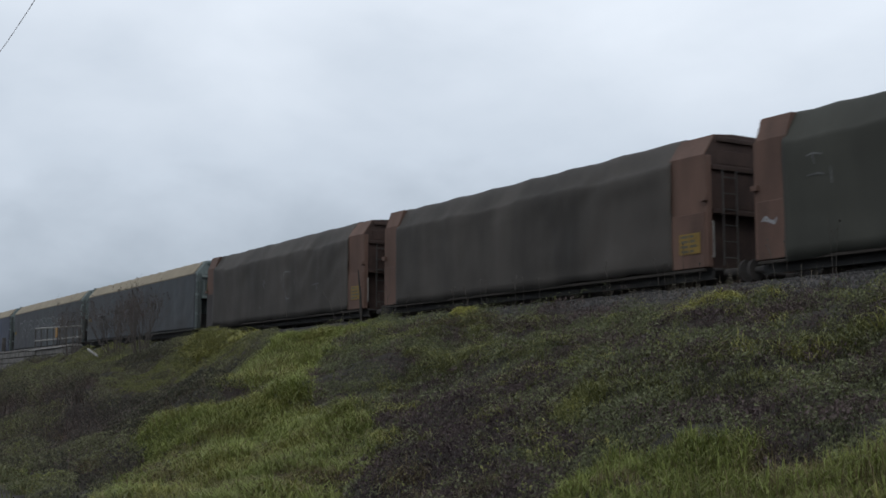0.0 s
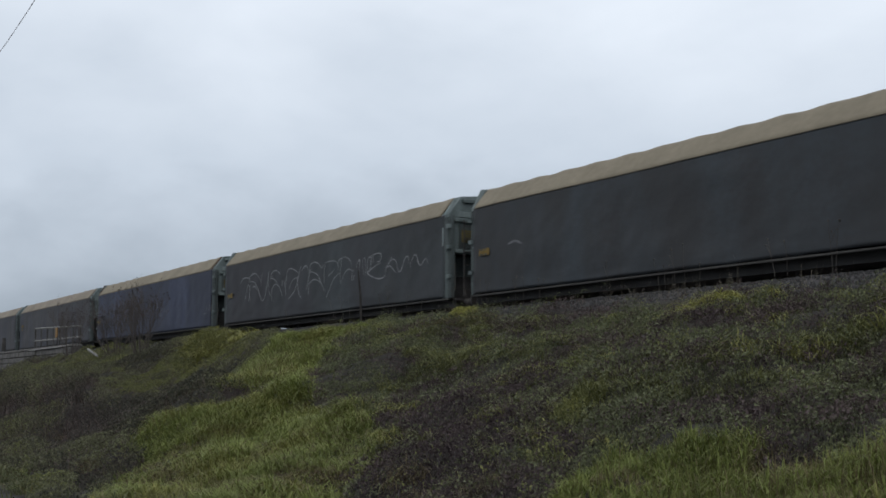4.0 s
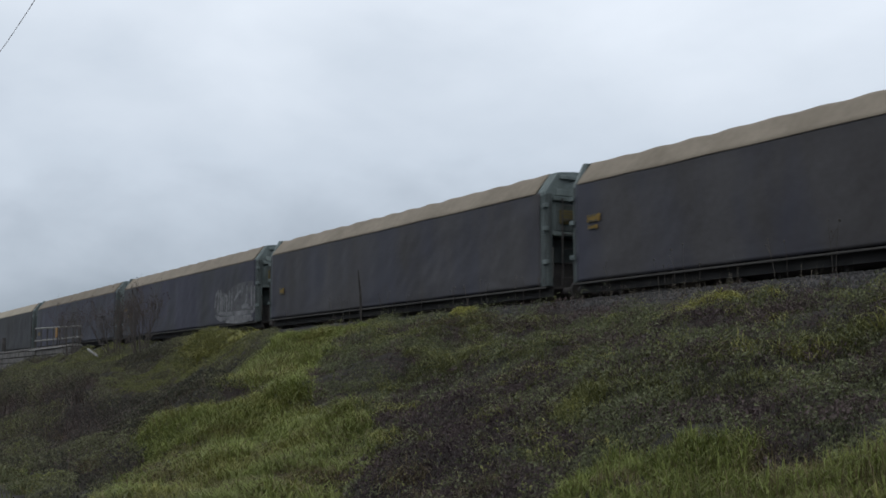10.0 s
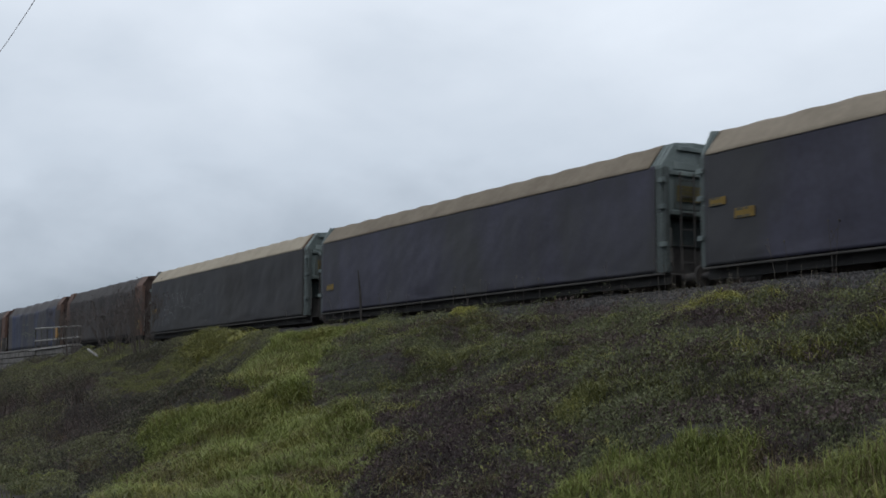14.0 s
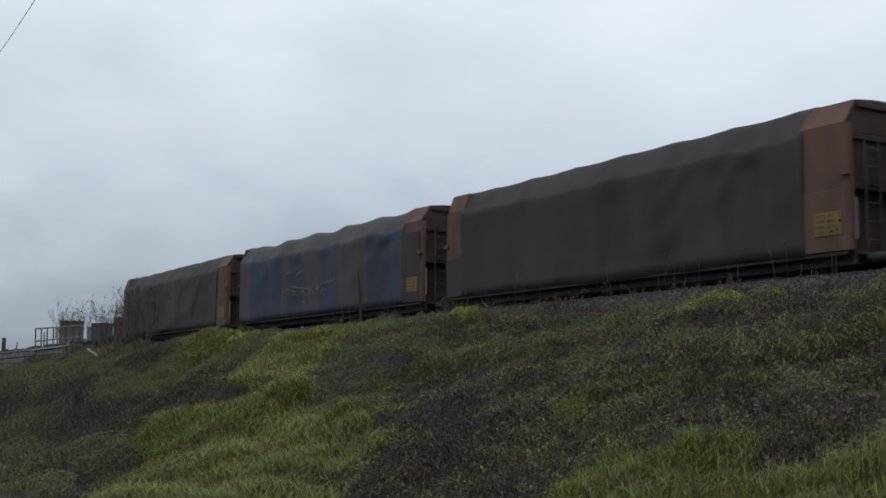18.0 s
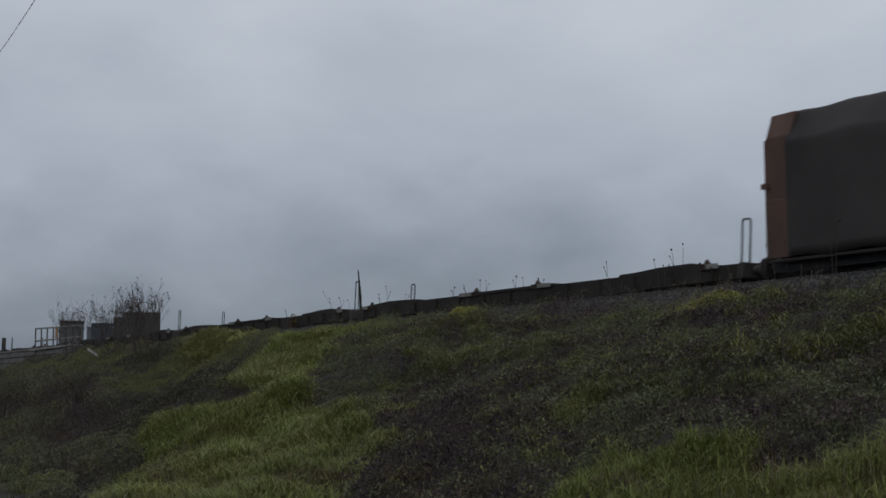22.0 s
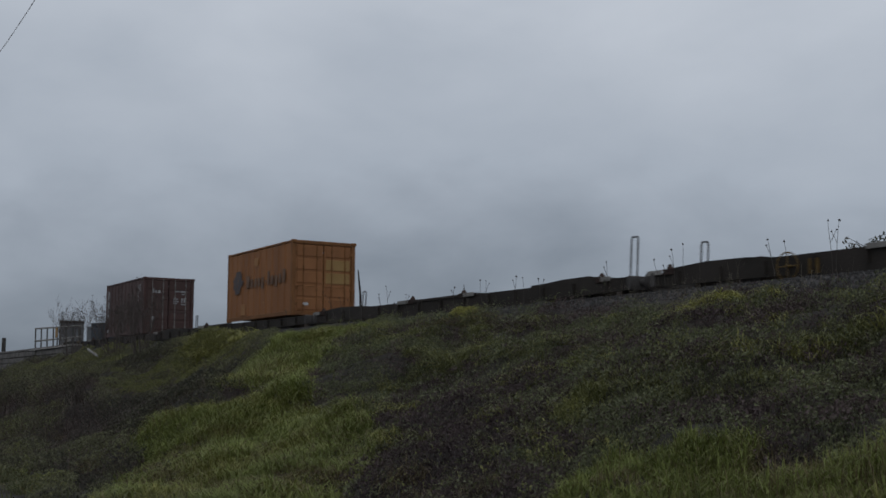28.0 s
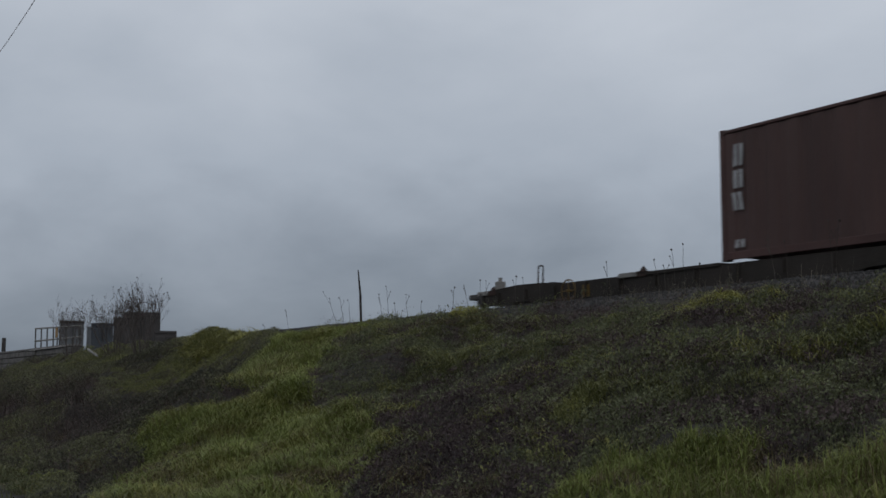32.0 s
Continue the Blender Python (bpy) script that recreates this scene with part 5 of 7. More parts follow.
# broad white letters at the front of one curtain, their feet smeared together
sprayed(b6, 16, "spray_white", [
    spline((4.02, 1.72), (4.15, 2.18), (4.40, 2.40)), spline((4.34, 1.50), (4.44, 2.38)), spline((4.66, 1.50), (4.64, 2.41)), spline((4.85, 1.50), (4.80, 2.14)), spline((5.03, 1.62), (5.02, 2.15), (5.18, 2.12)),
    spline((5.26, 1.50), (5.25, 2.15)), spline((7.96, 1.38), (8.00, 2.35)), spline((7.74, 1.60), (7.70, 2.36))], 0.15, "broad white sprayed stroke", 0.023)
sprayed(b6, 16, "spray_white", [
    spline((4.13, 1.42), (4.50, 1.30), (4.90, 1.22)), spline((4.28, 1.50), (6.08, 1.42), (7.90, 1.40)), spline((4.37, 1.30), (6.07, 1.25), (7.76, 1.25)), spline((5.24, 1.14), (6.59, 1.12), (7.90, 1.13)),
    spline((6.80, 1.60), (7.21, 1.66), (7.60, 1.54))], 0.17, "smeared white sprayed band", 0.026)
sprayed(b6, 16, "spray_dim", [
    spline((5.44, 1.60), (5.52, 2.30)), spline((5.72, 1.56), (5.79, 2.42)), spline((6.0, 1.9), (6.4, 2.15), (6.9, 2.3)), spline((6.3, 2.1), (6.34, 2.42)), spline((6.75, 2.05), (6.8, 2.45)), spline((7.2, 1.75), (7.3, 2.4))], 0.12, "dim white overspray", 0.020)
# thin curling scrawl on the near-black curtain
sprayed(b8, 18, "spray_dim", [
    spline((-6.43, 2.66), (-6.26, 2.69), (-6.09, 2.59), (-5.93, 2.60), (-5.79, 2.64), (-5.70, 2.57)), spline((-5.66, 2.47), (-5.50, 2.43), (-5.39, 2.50), (-5.32, 2.62), (-5.33, 2.73)), spline((-5.26, 2.65), (-5.21, 2.47), (-5.11, 2.42), (-5.01, 2.47)),
    spline((-5.14, 2.42), (-5.13, 2.29)), spline((-4.82, 2.70), (-4.72, 2.64)), spline((-4.65, 2.57), (-4.46, 2.64)), spline((-4.60, 2.56), (-4.55, 2.10)), spline((-4.93, 2.05), (-4.82, 2.11), (-4.73, 2.15)),
    spline((-4.13, 2.64), (-4.16, 2.41), (-3.99, 2.35), (-3.88, 2.64)), spline((-6.13, 2.48), (-6.06, 2.10)), spline((-6.34, 2.14), (-6.32, 1.98), (-6.23, 2.09)), spline((-6.16, 2.08), (-6.12, 1.95), (-5.95, 2.01), (-5.83, 1.86))], 0.030, "thin pale sprayed curl")
sprayed(b8, 18, "spray_dim", [
    spline((-5.81, 2.12), (-5.71, 2.06), (-5.59, 1.81), (-5.35, 2.01), (-5.18, 2.09)), spline((-6.52, 1.94), (-6.38, 1.94), (-6.31, 1.87)), spline((-6.27, 1.81), (-6.16, 1.74), (-6.06, 1.84)), spline((-6.20, 1.59), (-6.09, 1.53), (-5.92, 1.61)),
    spline((-5.70, 1.58), (-5.67, 1.42), (-5.61, 1.37)), spline((-5.70, 1.69), (-5.52, 1.82), (-5.26, 1.82), (-5.10, 1.70)), spline((-4.85, 1.64), (-4.75, 1.50)), spline((-4.93, 1.89), (-4.81, 1.87)),
    spline((-4.25, 2.03), (-4.13, 2.05), (-4.06, 2.28), (-3.96, 2.24), (-3.88, 2.01), (-3.80, 1.90)), spline((-3.96, 2.36), (-3.90, 2.55), (-3.80, 2.61)), spline((-6.55, 1.90), (-6.54, 1.57), (-6.41, 1.29))], 0.030, "thin pale sprayed curl")
sprayed(b8, 18, "spray_faint", [
    spline((-3.84, 2.25), (-3.76, 2.00), (-3.69, 1.86)),
    spline((-3.68, 1.91), (-3.48, 1.96), (-3.19, 1.97), (-3.00, 1.90), (-2.76, 1.86), (-2.60, 1.93)),
    spline((-4.16, 2.02), (-3.98, 2.04), (-3.82, 2.00)),
    spline((-3.94, 2.43), (-3.88, 2.19), (-3.90, 2.05)),
    spline((-4.49, 2.63), (-4.46, 2.32), (-4.45, 2.08)),
    spline((-4.08, 2.60), (-4.04, 2.47)),
    spline((-3.60, 2.37), (-3.46, 2.47), (-3.39, 2.65)),
    spline((-3.42, 2.72), (-3.36, 2.61)),
    spline((-2.96, 2.33), (-2.86, 2.20), (-2.76, 2.13)),
    spline((-2.85, 2.32), (-2.96, 2.08), (-3.03, 1.92)),
    spline((-2.66, 2.38), (-2.64, 2.13), (-2.71, 1.91)),
    spline((-2.46, 2.41), (-2.41, 2.18), (-2.45, 1.96)),
    spline((-2.23, 2.43), (-2.17, 2.26)),
    spline((-2.05, 2.30), (-2.03, 2.07), (-1.84, 2.04)),
    spline((-2.02, 2.35), (-1.82, 2.41), (-1.76, 2.26)),
    spline((-1.66, 2.41), (-1.61, 2.18), (-1.55, 1.91)),
    spline((-1.56, 2.45), (-1.46, 2.51), (-1.40, 2.43)),
    spline((-1.37, 1.97), (-1.39, 2.05), (-1.26, 2.14)),
    spline((-1.20, 1.31), (-1.09, 1.32))], 0.030, "thin pale sprayed curl")
sprayed(b1, 11, "spray_dim", [spline((-6.5, 2.2), (-6.2, 2.25), (-5.9, 2.15))], 0.06, "short pale sprayed dash")

# ---------------------------------------------------------------- by the line
# a stone wall topped with a pale handrail, where the bank ends
WALL_Y = 14.2


def wall_top(x):
    return 3.60 + GRADE * x


wall = thing("stone_wall", "weathered dark stone retaining wall at the track edge", "wall", kind="structure")
core = bmesh.new()
prism_x0, prism_x1 = -82.0, -56.0
v = [core.verts.new(c) for c in ((prism_x0, WALL_Y + 0.06, 1.4), (prism_x1, WALL_Y + 0.06, 1.4), (prism_x1, WALL_Y + 0.5, 1.4), (prism_x0, WALL_Y + 0.5, 1.4), (prism_x0, WALL_Y + 0.06, wall_top(prism_x0) - 0.1), (prism_x1, WALL_Y + 0.06, wall_top(prism_x1) - 0.1), (prism_x1, WALL_Y + 0.5, wall_top(prism_x1) - 0.1), (prism_x0, WALL_Y + 0.5, wall_top(prism_x0) - 0.1))]
for f in ((0, 3, 2, 1), (4, 5, 6, 7), (0, 1, 5, 4), (1, 2, 6, 5), (2, 3, 7, 6), (3, 0, 4, 7)):
    core.faces.new([v[i] for i in f])
part("core", core, "mortar", wall)
stones = [shared("wall_stone_%d" % i, lambda: soft_box(-0.30 - 0.03 * i, 0.30 + 0.02 * i, -0.16, 0.10, -0.135, 0.13 - 0.004 * i, 0.03), "stone") for i in range(4)]
rnd = random.Random(3)
for row in range(5):
    for k in range(39):
        x = -81.5 + k * 0.66 + (0.33 if row % 2 else 0)
        part("stone", stones[rnd.randrange(4)], "stone", wall, at=pose(x, WALL_Y + 0.10 + rnd.uniform(-0.03, 0.03), wall_top(x) - 0.24 - row * 0.285, 0, TILT, rnd.uniform(-1.5, 1.5)))
for k in range(22):
    x = -81.4 + k * 1.18
    part("coping_stone", shared("coping", lambda: soft_box(-0.57, 0.57, -0.30, 0.30, -0.06, 0.06, 0.025), "stone"), "stone", wall, at=pose(x, WALL_Y + 0.25, wall_top(x) - 0.035, 0, TILT, rnd.uniform(-0.6, 0.6)))

fence = thing("handrail", "pale weathered tubular handrail on the stone wall", "railing")
FX0, FX1 = -63.9, -55.2


def rail_at(x, share):
    """A point of the railing: share 1 at its top rail, which drops towards the far end of the wall."""
    f = (x - FX0) / (FX1 - FX0)
    return (x, WALL_Y + 0.2, wall_top(x) + 0.02 + share * (1.03 - 0.23 * f))


for k in range(8):
    x = FX0 + (FX1 - FX0) * k / 7
    foot, head = rail_at(x, 0.0), rail_at(x, 1.0)
    part("post", tube(bmesh.new(), (foot[0], foot[1], foot[2] - 0.04), (head[0] - 0.06, head[1], head[2]), 0.036, n=8), "sill_steel", fence, "dark weathered post")
for share in (1.0, 0.38):
    part("rail", tube(bmesh.new(), rail_at(FX0 - 0.1, share), rail_at(FX1 + 0.1, share), 0.042, n=8), "pale_steel", fence)
part("toe_rail", tube(bmesh.new(), (FX0, WALL_Y - 0.085, wall_top(FX0) - 0.09), (FX1 - 1.0, WALL_Y - 0.085, wall_top(FX1 - 1.0) - 0.06), 0.036, n=8), "pale_steel", fence)
sign = thing("marker_board", "small orange marker board on a post at the wall", "sign")
part("board", soft_box(-58.95, -58.62, WALL_Y - 0.02, WALL_Y + 0.02, wall_top(-58) + 0.42, wall_top(-58) + 0.88, 0.01), "orange_sign", sign)
part("post", tube(bmesh.new(), (-58.78, WALL_Y + 0.05, wall_top(-58)), (-58.78, WALL_Y + 0.05, wall_top(-58) + 0.9), 0.03, n=8), "dark_steel", sign)
post = thing("marker_post", "short dark wooden post on the wall top", "post")
part("shaft", soft_box(-71.75, -71.55, WALL_Y + 0.1, WALL_Y + 0.3, wall_top(-71.6), wall_top(-71.6) + 0.85, 0.02), "dark_steel", post)
pipe = thing("white_pipe", "short white pipe lying aslant on the bank", "pipe")
px0, px1 = Vector((-48.60, 13.0, 3.52)), Vector((-47.20, 13.0, 3.20))
part("tube", tube(bmesh.new(), px0, px1, 0.045, n=10), "pale_steel", pipe)
part("stake", tube(bmesh.new(), (-47.9, 13.05, 2.3), (-47.9, 13.05, 3.33), 0.03, n=6), "twig", pipe)


# huts and plant beyond the track
def hut(name, x, y, width, z_top, mat, label, cap=0.0, cap_mat="hut_dark", depth=1.2, panels=2):
    base = float(terrain(x, y)) - 0.3
    h = thing(name, label, "building", m=pose(x, y, base, 0, 0, math.degrees(math.atan2(-x, y))))
    a, top = width / 2, z_top - base
    part("walls", soft_box(-a, a, 0, depth, 0, top - 0.20, 0.03), mat, h)
    part("roof", soft_box(-a - cap, a + cap, -cap - 0.03, depth + cap, top - 0.196, top, 0.03), cap_mat, h)
    for k in range(panels):
        lo = -a + 0.06 + k * (width - 0.12) / panels
        hi = lo + (width - 0.12) / panels - 0.06
        part("panel", soft_box(lo, hi, -0.05, -0.004, 0.35, top - 0.36, 0.02), mat, h)
    return h


hut("equipment_cabinet", -94.5, 24.0, 1.75, 7.52, "hut_grey", "pale grey lineside equipment cabinet with dark flat cap", 0.05)
hut("equipment_cabinet", -89.8, 24.2, 0.62, 6.85, "hut_grey", "narrow low grey lineside cabinet", 0.0, "hut_grey", 0.5, 1)
hut("equipment_cabinet", -86.1, 24.0, 1.50, 6.90, "hut_blue", "blue-grey lineside cabinet with panelled front", 0.02, "hut_blue", 0.8)
hut("store_shed", -80.9, 24.0, 1.35, 7.00, "hut_dark", "dark narrow lineside shed beside a larger one", 0.02, "hut_dark", 1.0, 1)
hut("store_shed", -77.0, 24.0, 2.35, 7.12, "hut_dark", "dark brown weathered store shed with flat roof", 0.0, "hut_dark", 1.4, 2)
hut("equipment_cabinet", -72.2, 24.0, 1.35, 5.68, "hut_dark", "low dark brown lineside cabinet", 0.0, "hut_dark", 0.7)

# an overhead cable that comes down from behind the camera
cable = thing("overhead_cable", "thin pale overhead cable against the sky", "cable")
ca, cb = Vector(EYE) + 70 * Vector((-0.9478, 0.1784, 0.2642)), Vector(EYE) + 46 * Vector((-0.9314, 0.1993, 0.3045))
run = cb - ca
bm = bmesh.new()
pts = []
for i in range(25):
    f = -2.2 + i * 0.25
    pts.append(ca + run * f + Vector((0, 0, 0.16 * f * (f - 1))))
for a, b in zip(pts, pts[1:]):
    tube(bm, a, b, 0.015, n=6)
part("wire", bm, "cable", cable)


# ---------------------------------------------------------------- plants
rng = np.random.default_rng(12)


def inside(poly, x, y):
    """Whether points lie in a polygon of the plan."""
    res = np.zeros(x.shape, bool)
    n = len(poly)
    for i in range(n):
        (xa, ya), (xb, yb) = poly[i], poly[(i + 1) % n]
        cross = (ya > y) != (yb > y)
        res ^= cross & (x < (xb - xa) * (y - ya) / (yb - ya + 1e-12) + xa)
    return res


# grass: the near mound, the ridge under the ballast, the near corner, the foot of the bank
LUSH = (
    ((-17.0, 4.9), (-20.3, 6.0), (-21.6, 6.7), (-22.7, 7.4), (-22.3, 7.9), (-21.6, 8.4), (-21.3, 8.8), (-20.9, 9.3), (-20.0, 9.6), (-19.2, 9.2), (-18.4, 8.9), (-16.6, 9.0), (-15.0, 8.2), (-14.5, 7.7), (-13.8, 7.3), (-13.0, 6.5), (-12.6, 5.6)),
    ((-22.9, 8.8), (-30.2, 12.0), (-30.0, 12.4), (-30.2, 13.1), (-31.0, 14.5), (-28.0, 14.6), (-25.9, 13.7), (-25.4, 12.7), (-23.2, 11.3), (-21.1, 10.0), (-20.6, 9.3)),
    ((-9.3, 6.0), (-9.5, 7.1), (-9.6, 7.8), (-9.3, 8.1), (-8.8, 8.3), (-8.5, 8.5), (-8.1, 8.4), (-7.8, 7.9), (-7.5, 8.3), (-7.1, 8.2), (-6.6, 8.4), (-3.0, 9.0), (-2.0, 6.0)),
    ((-60.0, -2.0), (-60.0, 4.2), (-34.0, 5.0), (-24.4, 5.1), (-22.0, 5.1), (-20.2, 4.7), (-19.0, 4.35), (-17.0, 4.5), (-12.0, 5.4), (0.0, 5.8), (0.0, 2.5), (-12.0, -2.0)),
)
# the broad tongue of dead weeds
WITHERED = ((-16.5, 8.9), (-18.5, 9.7), (-18.6, 10.4), (-17.9, 10.9), (-16.1, 10.5), (-15.9, 10.9), (-14.7, 11.5), (-14.0, 10.4), (-12.5, 9.5), (-11.5, 8.9), (-10.9, 8.5), (-10.4, 8.0), (-9.9, 7.5), (-9.6, 6.6), (-12.6, 6.2), (-13.8, 7.3), (-14.6, 8.0))
# patches of the bank, each an oval: middle, half length, half breadth, turn
YELLOW = ((-14.05, 13.70, 0.88, 0.38, 14),)
DEAD = (
    (-21.4, 10.5, 0.65, 0.26, 112), (-18.4, 9.4, 0.60, 0.26, 115), (-12.6, 10.4, 1.0, 0.30, 125), (-13.2, 12.0, 0.85, 0.24, 65), (-17.9, 13.1, 0.65, 0.26, 24),
    (-15.3, 11.1, 1.0, 0.26, 27), (-13.6, 9.6, 1.1, 0.45, 40), (-9.5, 9.1, 0.55, 0.30, 60), (-12.3, 13.4, 0.62, 0.42, 90), (-11.9, 10.7, 0.40, 0.16, 30), (-24.6, 9.6, 2.0, 0.40, 24), (-10.2, 12.6, 0.5, 0.2, 30), (-8.6, 10.4, 0.7, 0.2, 20),
    (-12.6, 10.9, 1.1, 0.22, 118), (-10.0, 9.8, 0.7, 0.22, 15), (-8.0, 8.25, 0.6, 0.35, 10), (-8.7, 9.45, 0.5, 0.16, 10), (-12.9, 12.2, 0.6, 0.16, 20), (-13.0, 14.2, 0.6, 0.22, 20),
)
OLIVE = (
    (-18.0, 11.8, 2.5, 0.62, 4), (-22.8, 12.2, 1.7, 0.45, 20), (-15.6, 12.3, 1.4, 0.38, 20), (-11.3, 8.0, 0.60, 0.22, 20), (-11.8, 9.2, 0.45, 0.30, 90), (-10.9, 11.0, 0.6, 0.30, 80), (-10.2, 12.0, 0.6, 0.2, 35),
    (-19.5, 13.2, 1.6, 0.34, 0), (-9.4, 11.0, 0.8, 0.3, 60),
)
# threadbare, brownish spots in the grass; the first three also paint shade low on the mound
WORN_SHADED = ((-20.0, 6.7, 1.2, 0.50, 10), (-18.6, 5.9, 1.4, 0.4, 12), (-16.2, 6.0, 1.8, 0.4, 8), (-14.8, 6.5, 1.5, 0.42, 15), (-19.5, 9.3, 0.70, 0.40, 60), (-13.6, 7.0, 0.6, 0.4, 0), (-17.6, 7.6, 0.9, 0.22, -20), (-24.6, 12.6, 1.2, 0.32, 30), (-7.7, 8.1, 0.5, 0.3, 40), (-9.0, 7.4, 0.5, 0.2, 20))


def ovals(patches, x, y):
    res = np.zeros(x.shape, bool)
    for cx, cy, a, b, turn in patches:
        c, s = math.cos(radians(turn)), math.sin(radians(turn))
        u, v = (x - cx) * c + (y - cy) * s, (y - cy) * c - (x - cx) * s
        res |= (u / a) ** 2 + (v / b) ** 2 < 1 + 0.5 * lattice(x * 5, y * 6, 25) + 0.4 * lattice(x * 13, y * 15, 26)
    return res


def warped(x, y):
    return x + 0.40 * lattice(x * 0.9, y * 0.9, 21) + 0.2 * lattice(x * 3, y * 3, 22), y + 0.25 * lattice(x * 0.9, y * 0.9, 23) + 0.15 * lattice(x * 3, y * 3, 24)


def zones(x, y):
    """Which growth covers each point: grass, yellow grass, dead weeds, brambles."""
    xw, yw = warped(x, y)
    lush = np.zeros(x.shape, bool)
    for poly in LUSH:
        lush |= inside(poly, xw, yw)
    yellow = ovals(YELLOW, xw, yw)
    ragged = 0.35 * lattice(x * 1.9, y * 2.3, 33) + 0.25 * lattice(x * 5.0, y * 6.0, 34)
    dead = ovals(DEAD, xw, yw) | inside(WITHERED, x + 0.9 * ragged, y + 0.7 * ragged) | (creases(x, y) > 0.66) & (y < 14.2)
    dead &= ~ovals(OLIVE, xw, yw)
    bramble = ((xw < -22.6 - 0.6 * (yw - 9.5)) | (yw < 6.2) & (xw < -16.8)) & (yw > 4.2) & (yw < 14.3) & ((xw < -24.5) | (yw < 10.6))
    dead &= ~lush & ~bramble & ~yellow
    bramble &= ~lush
    return lush, yellow, dead, bramble


def creases(x, y):
    """Bare streaks that run aslant up the bank, -1 to 1."""
    across, upward = 0.80 * x - 0.60 * y, 0.60 * x + 0.80 * y
    return 0.65 * lattice(across * 1.5, upward * 0.5, 31) + 0.45 * lattice(across * 3.6, upward * 1.3, 32) + 0.2 * lattice(x * 6.0, y * 7.0, 36)


def blades(name, x, y, length, width, mat, lean=0.6, segments=2, up=0.0, comb=1.15):
    """Grass blades: narrow strips that bend over, clump by clump the same way. comb: how far each strays from its clump."""
    n = len(x)
    z = terrain(x, y) + up - 0.01
    az = -1.75 + 1.2 * lattice(x * 1.1, y * 1.3, 91) + 1.4 * lattice(x * 5.1, y * 5.4, 92) + rng.normal(0, comb, n)
    tilt = rng.uniform(0.1 if lean < 1.4 else 0.5, lean, n)
    side = np.stack([-np.sin(az), np.cos(az), np.zeros(n)], -1)
    out = np.stack([np.cos(az), np.sin(az), np.zeros(n)], -1)
    rows = []
    steps = np.linspace(0, 1, segments + 1)
    for s in steps:
        bend = tilt[:, None] * (s ** 2.0) * 1.15
        p = np.stack([x, y, z], -1) + out * (length[:, None] * bend) + np.array([0, 0, 1.0]) * (length[:, None] * s * (1 - np.minimum(0.55 * bend * s, 0.95)))
        w = (width * (1 - 0.55 * s) * 0.5)[:, None]
        if s < 1:
            rows += [p - side * w, p + side * w]
        else:
            rows += [p]
    k = len(rows)
    v = np.stack(rows, 1).reshape(-1, 3)
    base = np.arange(n)[:, None] * k
    quads = [base + np.array([[2 * i, 2 * i + 1, 2 * i + 3, 2 * i + 2]]) for i in range(segments - 1)]
    tri = base + np.array([[k - 3, k - 2, k - 1]])
    faces = ([np.concatenate(quads)] if quads else []) + [tri]
    return bulk(name, v, faces, mat)


def leaves(name, x, y, z, size, mat, flat=0.7, slim=0.55):
    """Small leaves folded on their midrib, at any tilt."""
    n = len(x)
    az = rng.uniform(0, 2 * np.pi, n)
    pitch = rng.normal(0.15, flat, n)
    roll = rng.normal(0, flat, n)
    fwd = np.stack([np.cos(az) * np.cos(pitch), np.sin(az) * np.cos(pitch), np.sin(pitch)], -1)
    side = np.stack([-np.sin(az), np.cos(az), np.zeros(n)], -1)
    upv = np.cross(fwd, side)
    side = side * np.cos(roll)[:, None] + upv * np.sin(roll)[:, None]
    upv = np.cross(fwd, side)
    c = np.stack([x, y, z], -1)
    s = size[:, None]
    v = np.stack([c - fwd * s * 0.5, c + side * s * slim * 0.5 + upv * s * 0.10, c + fwd * s * 0.5, c - side * s * slim * 0.5 + upv * s * 0.10], 1).reshape(-1, 3)
    b = np.arange(n)[:, None] * 4
    tri = np.concatenate([b + np.array([[0, 1, 2]]), b + np.array([[0, 2, 3]])])
    return bulk(name, v, [tri], mat)


def scatter(n, x0, x1, y0, y1):
    return rng.uniform(x0, x1, n), rng.uniform(y0, y1, n)


def tufts(n, per, spread, x0, x1, y0, y1, keep):
    """Blade roots gathered in tufts where keep(x, y) holds."""
    x, y = scatter(n, x0, x1, y0, y1)
    k = keep(x, y)
    x, y = x[k], y[k]
    grow = rng.uniform(0.6, 1.25, len(x))
    x, y, grow = np.repeat(x, per), np.repeat(y, per), np.repeat(grow, per)
    return x + rng.normal(0, spread, len(x)), y + rng.normal(0, spread, len(x)), grow


def stuff(name, me, label, category):
    return tagged(new(name, me), label, category, kind="stuff")


def lushness(x, y):
    """How tall the grass stands: rounded clumps with creases between, thin where it is worn and where shade is painted
    in.
    """
    clump = 0.30 + 0.62 * domes(x, y, 0.62, 46) + 0.34 * domes(x, y, 0.27, 48) + 0.35 * lattice(x * 0.8, y * 0.9, 41)
    return np.clip(clump, 0.18, 1.5) * np.where(ovals(WORN_SHADED, *warped(x, y)), 0.5, 1.0)


GRASS_LABEL = "lush yellow-green wet grass in bent tufts"


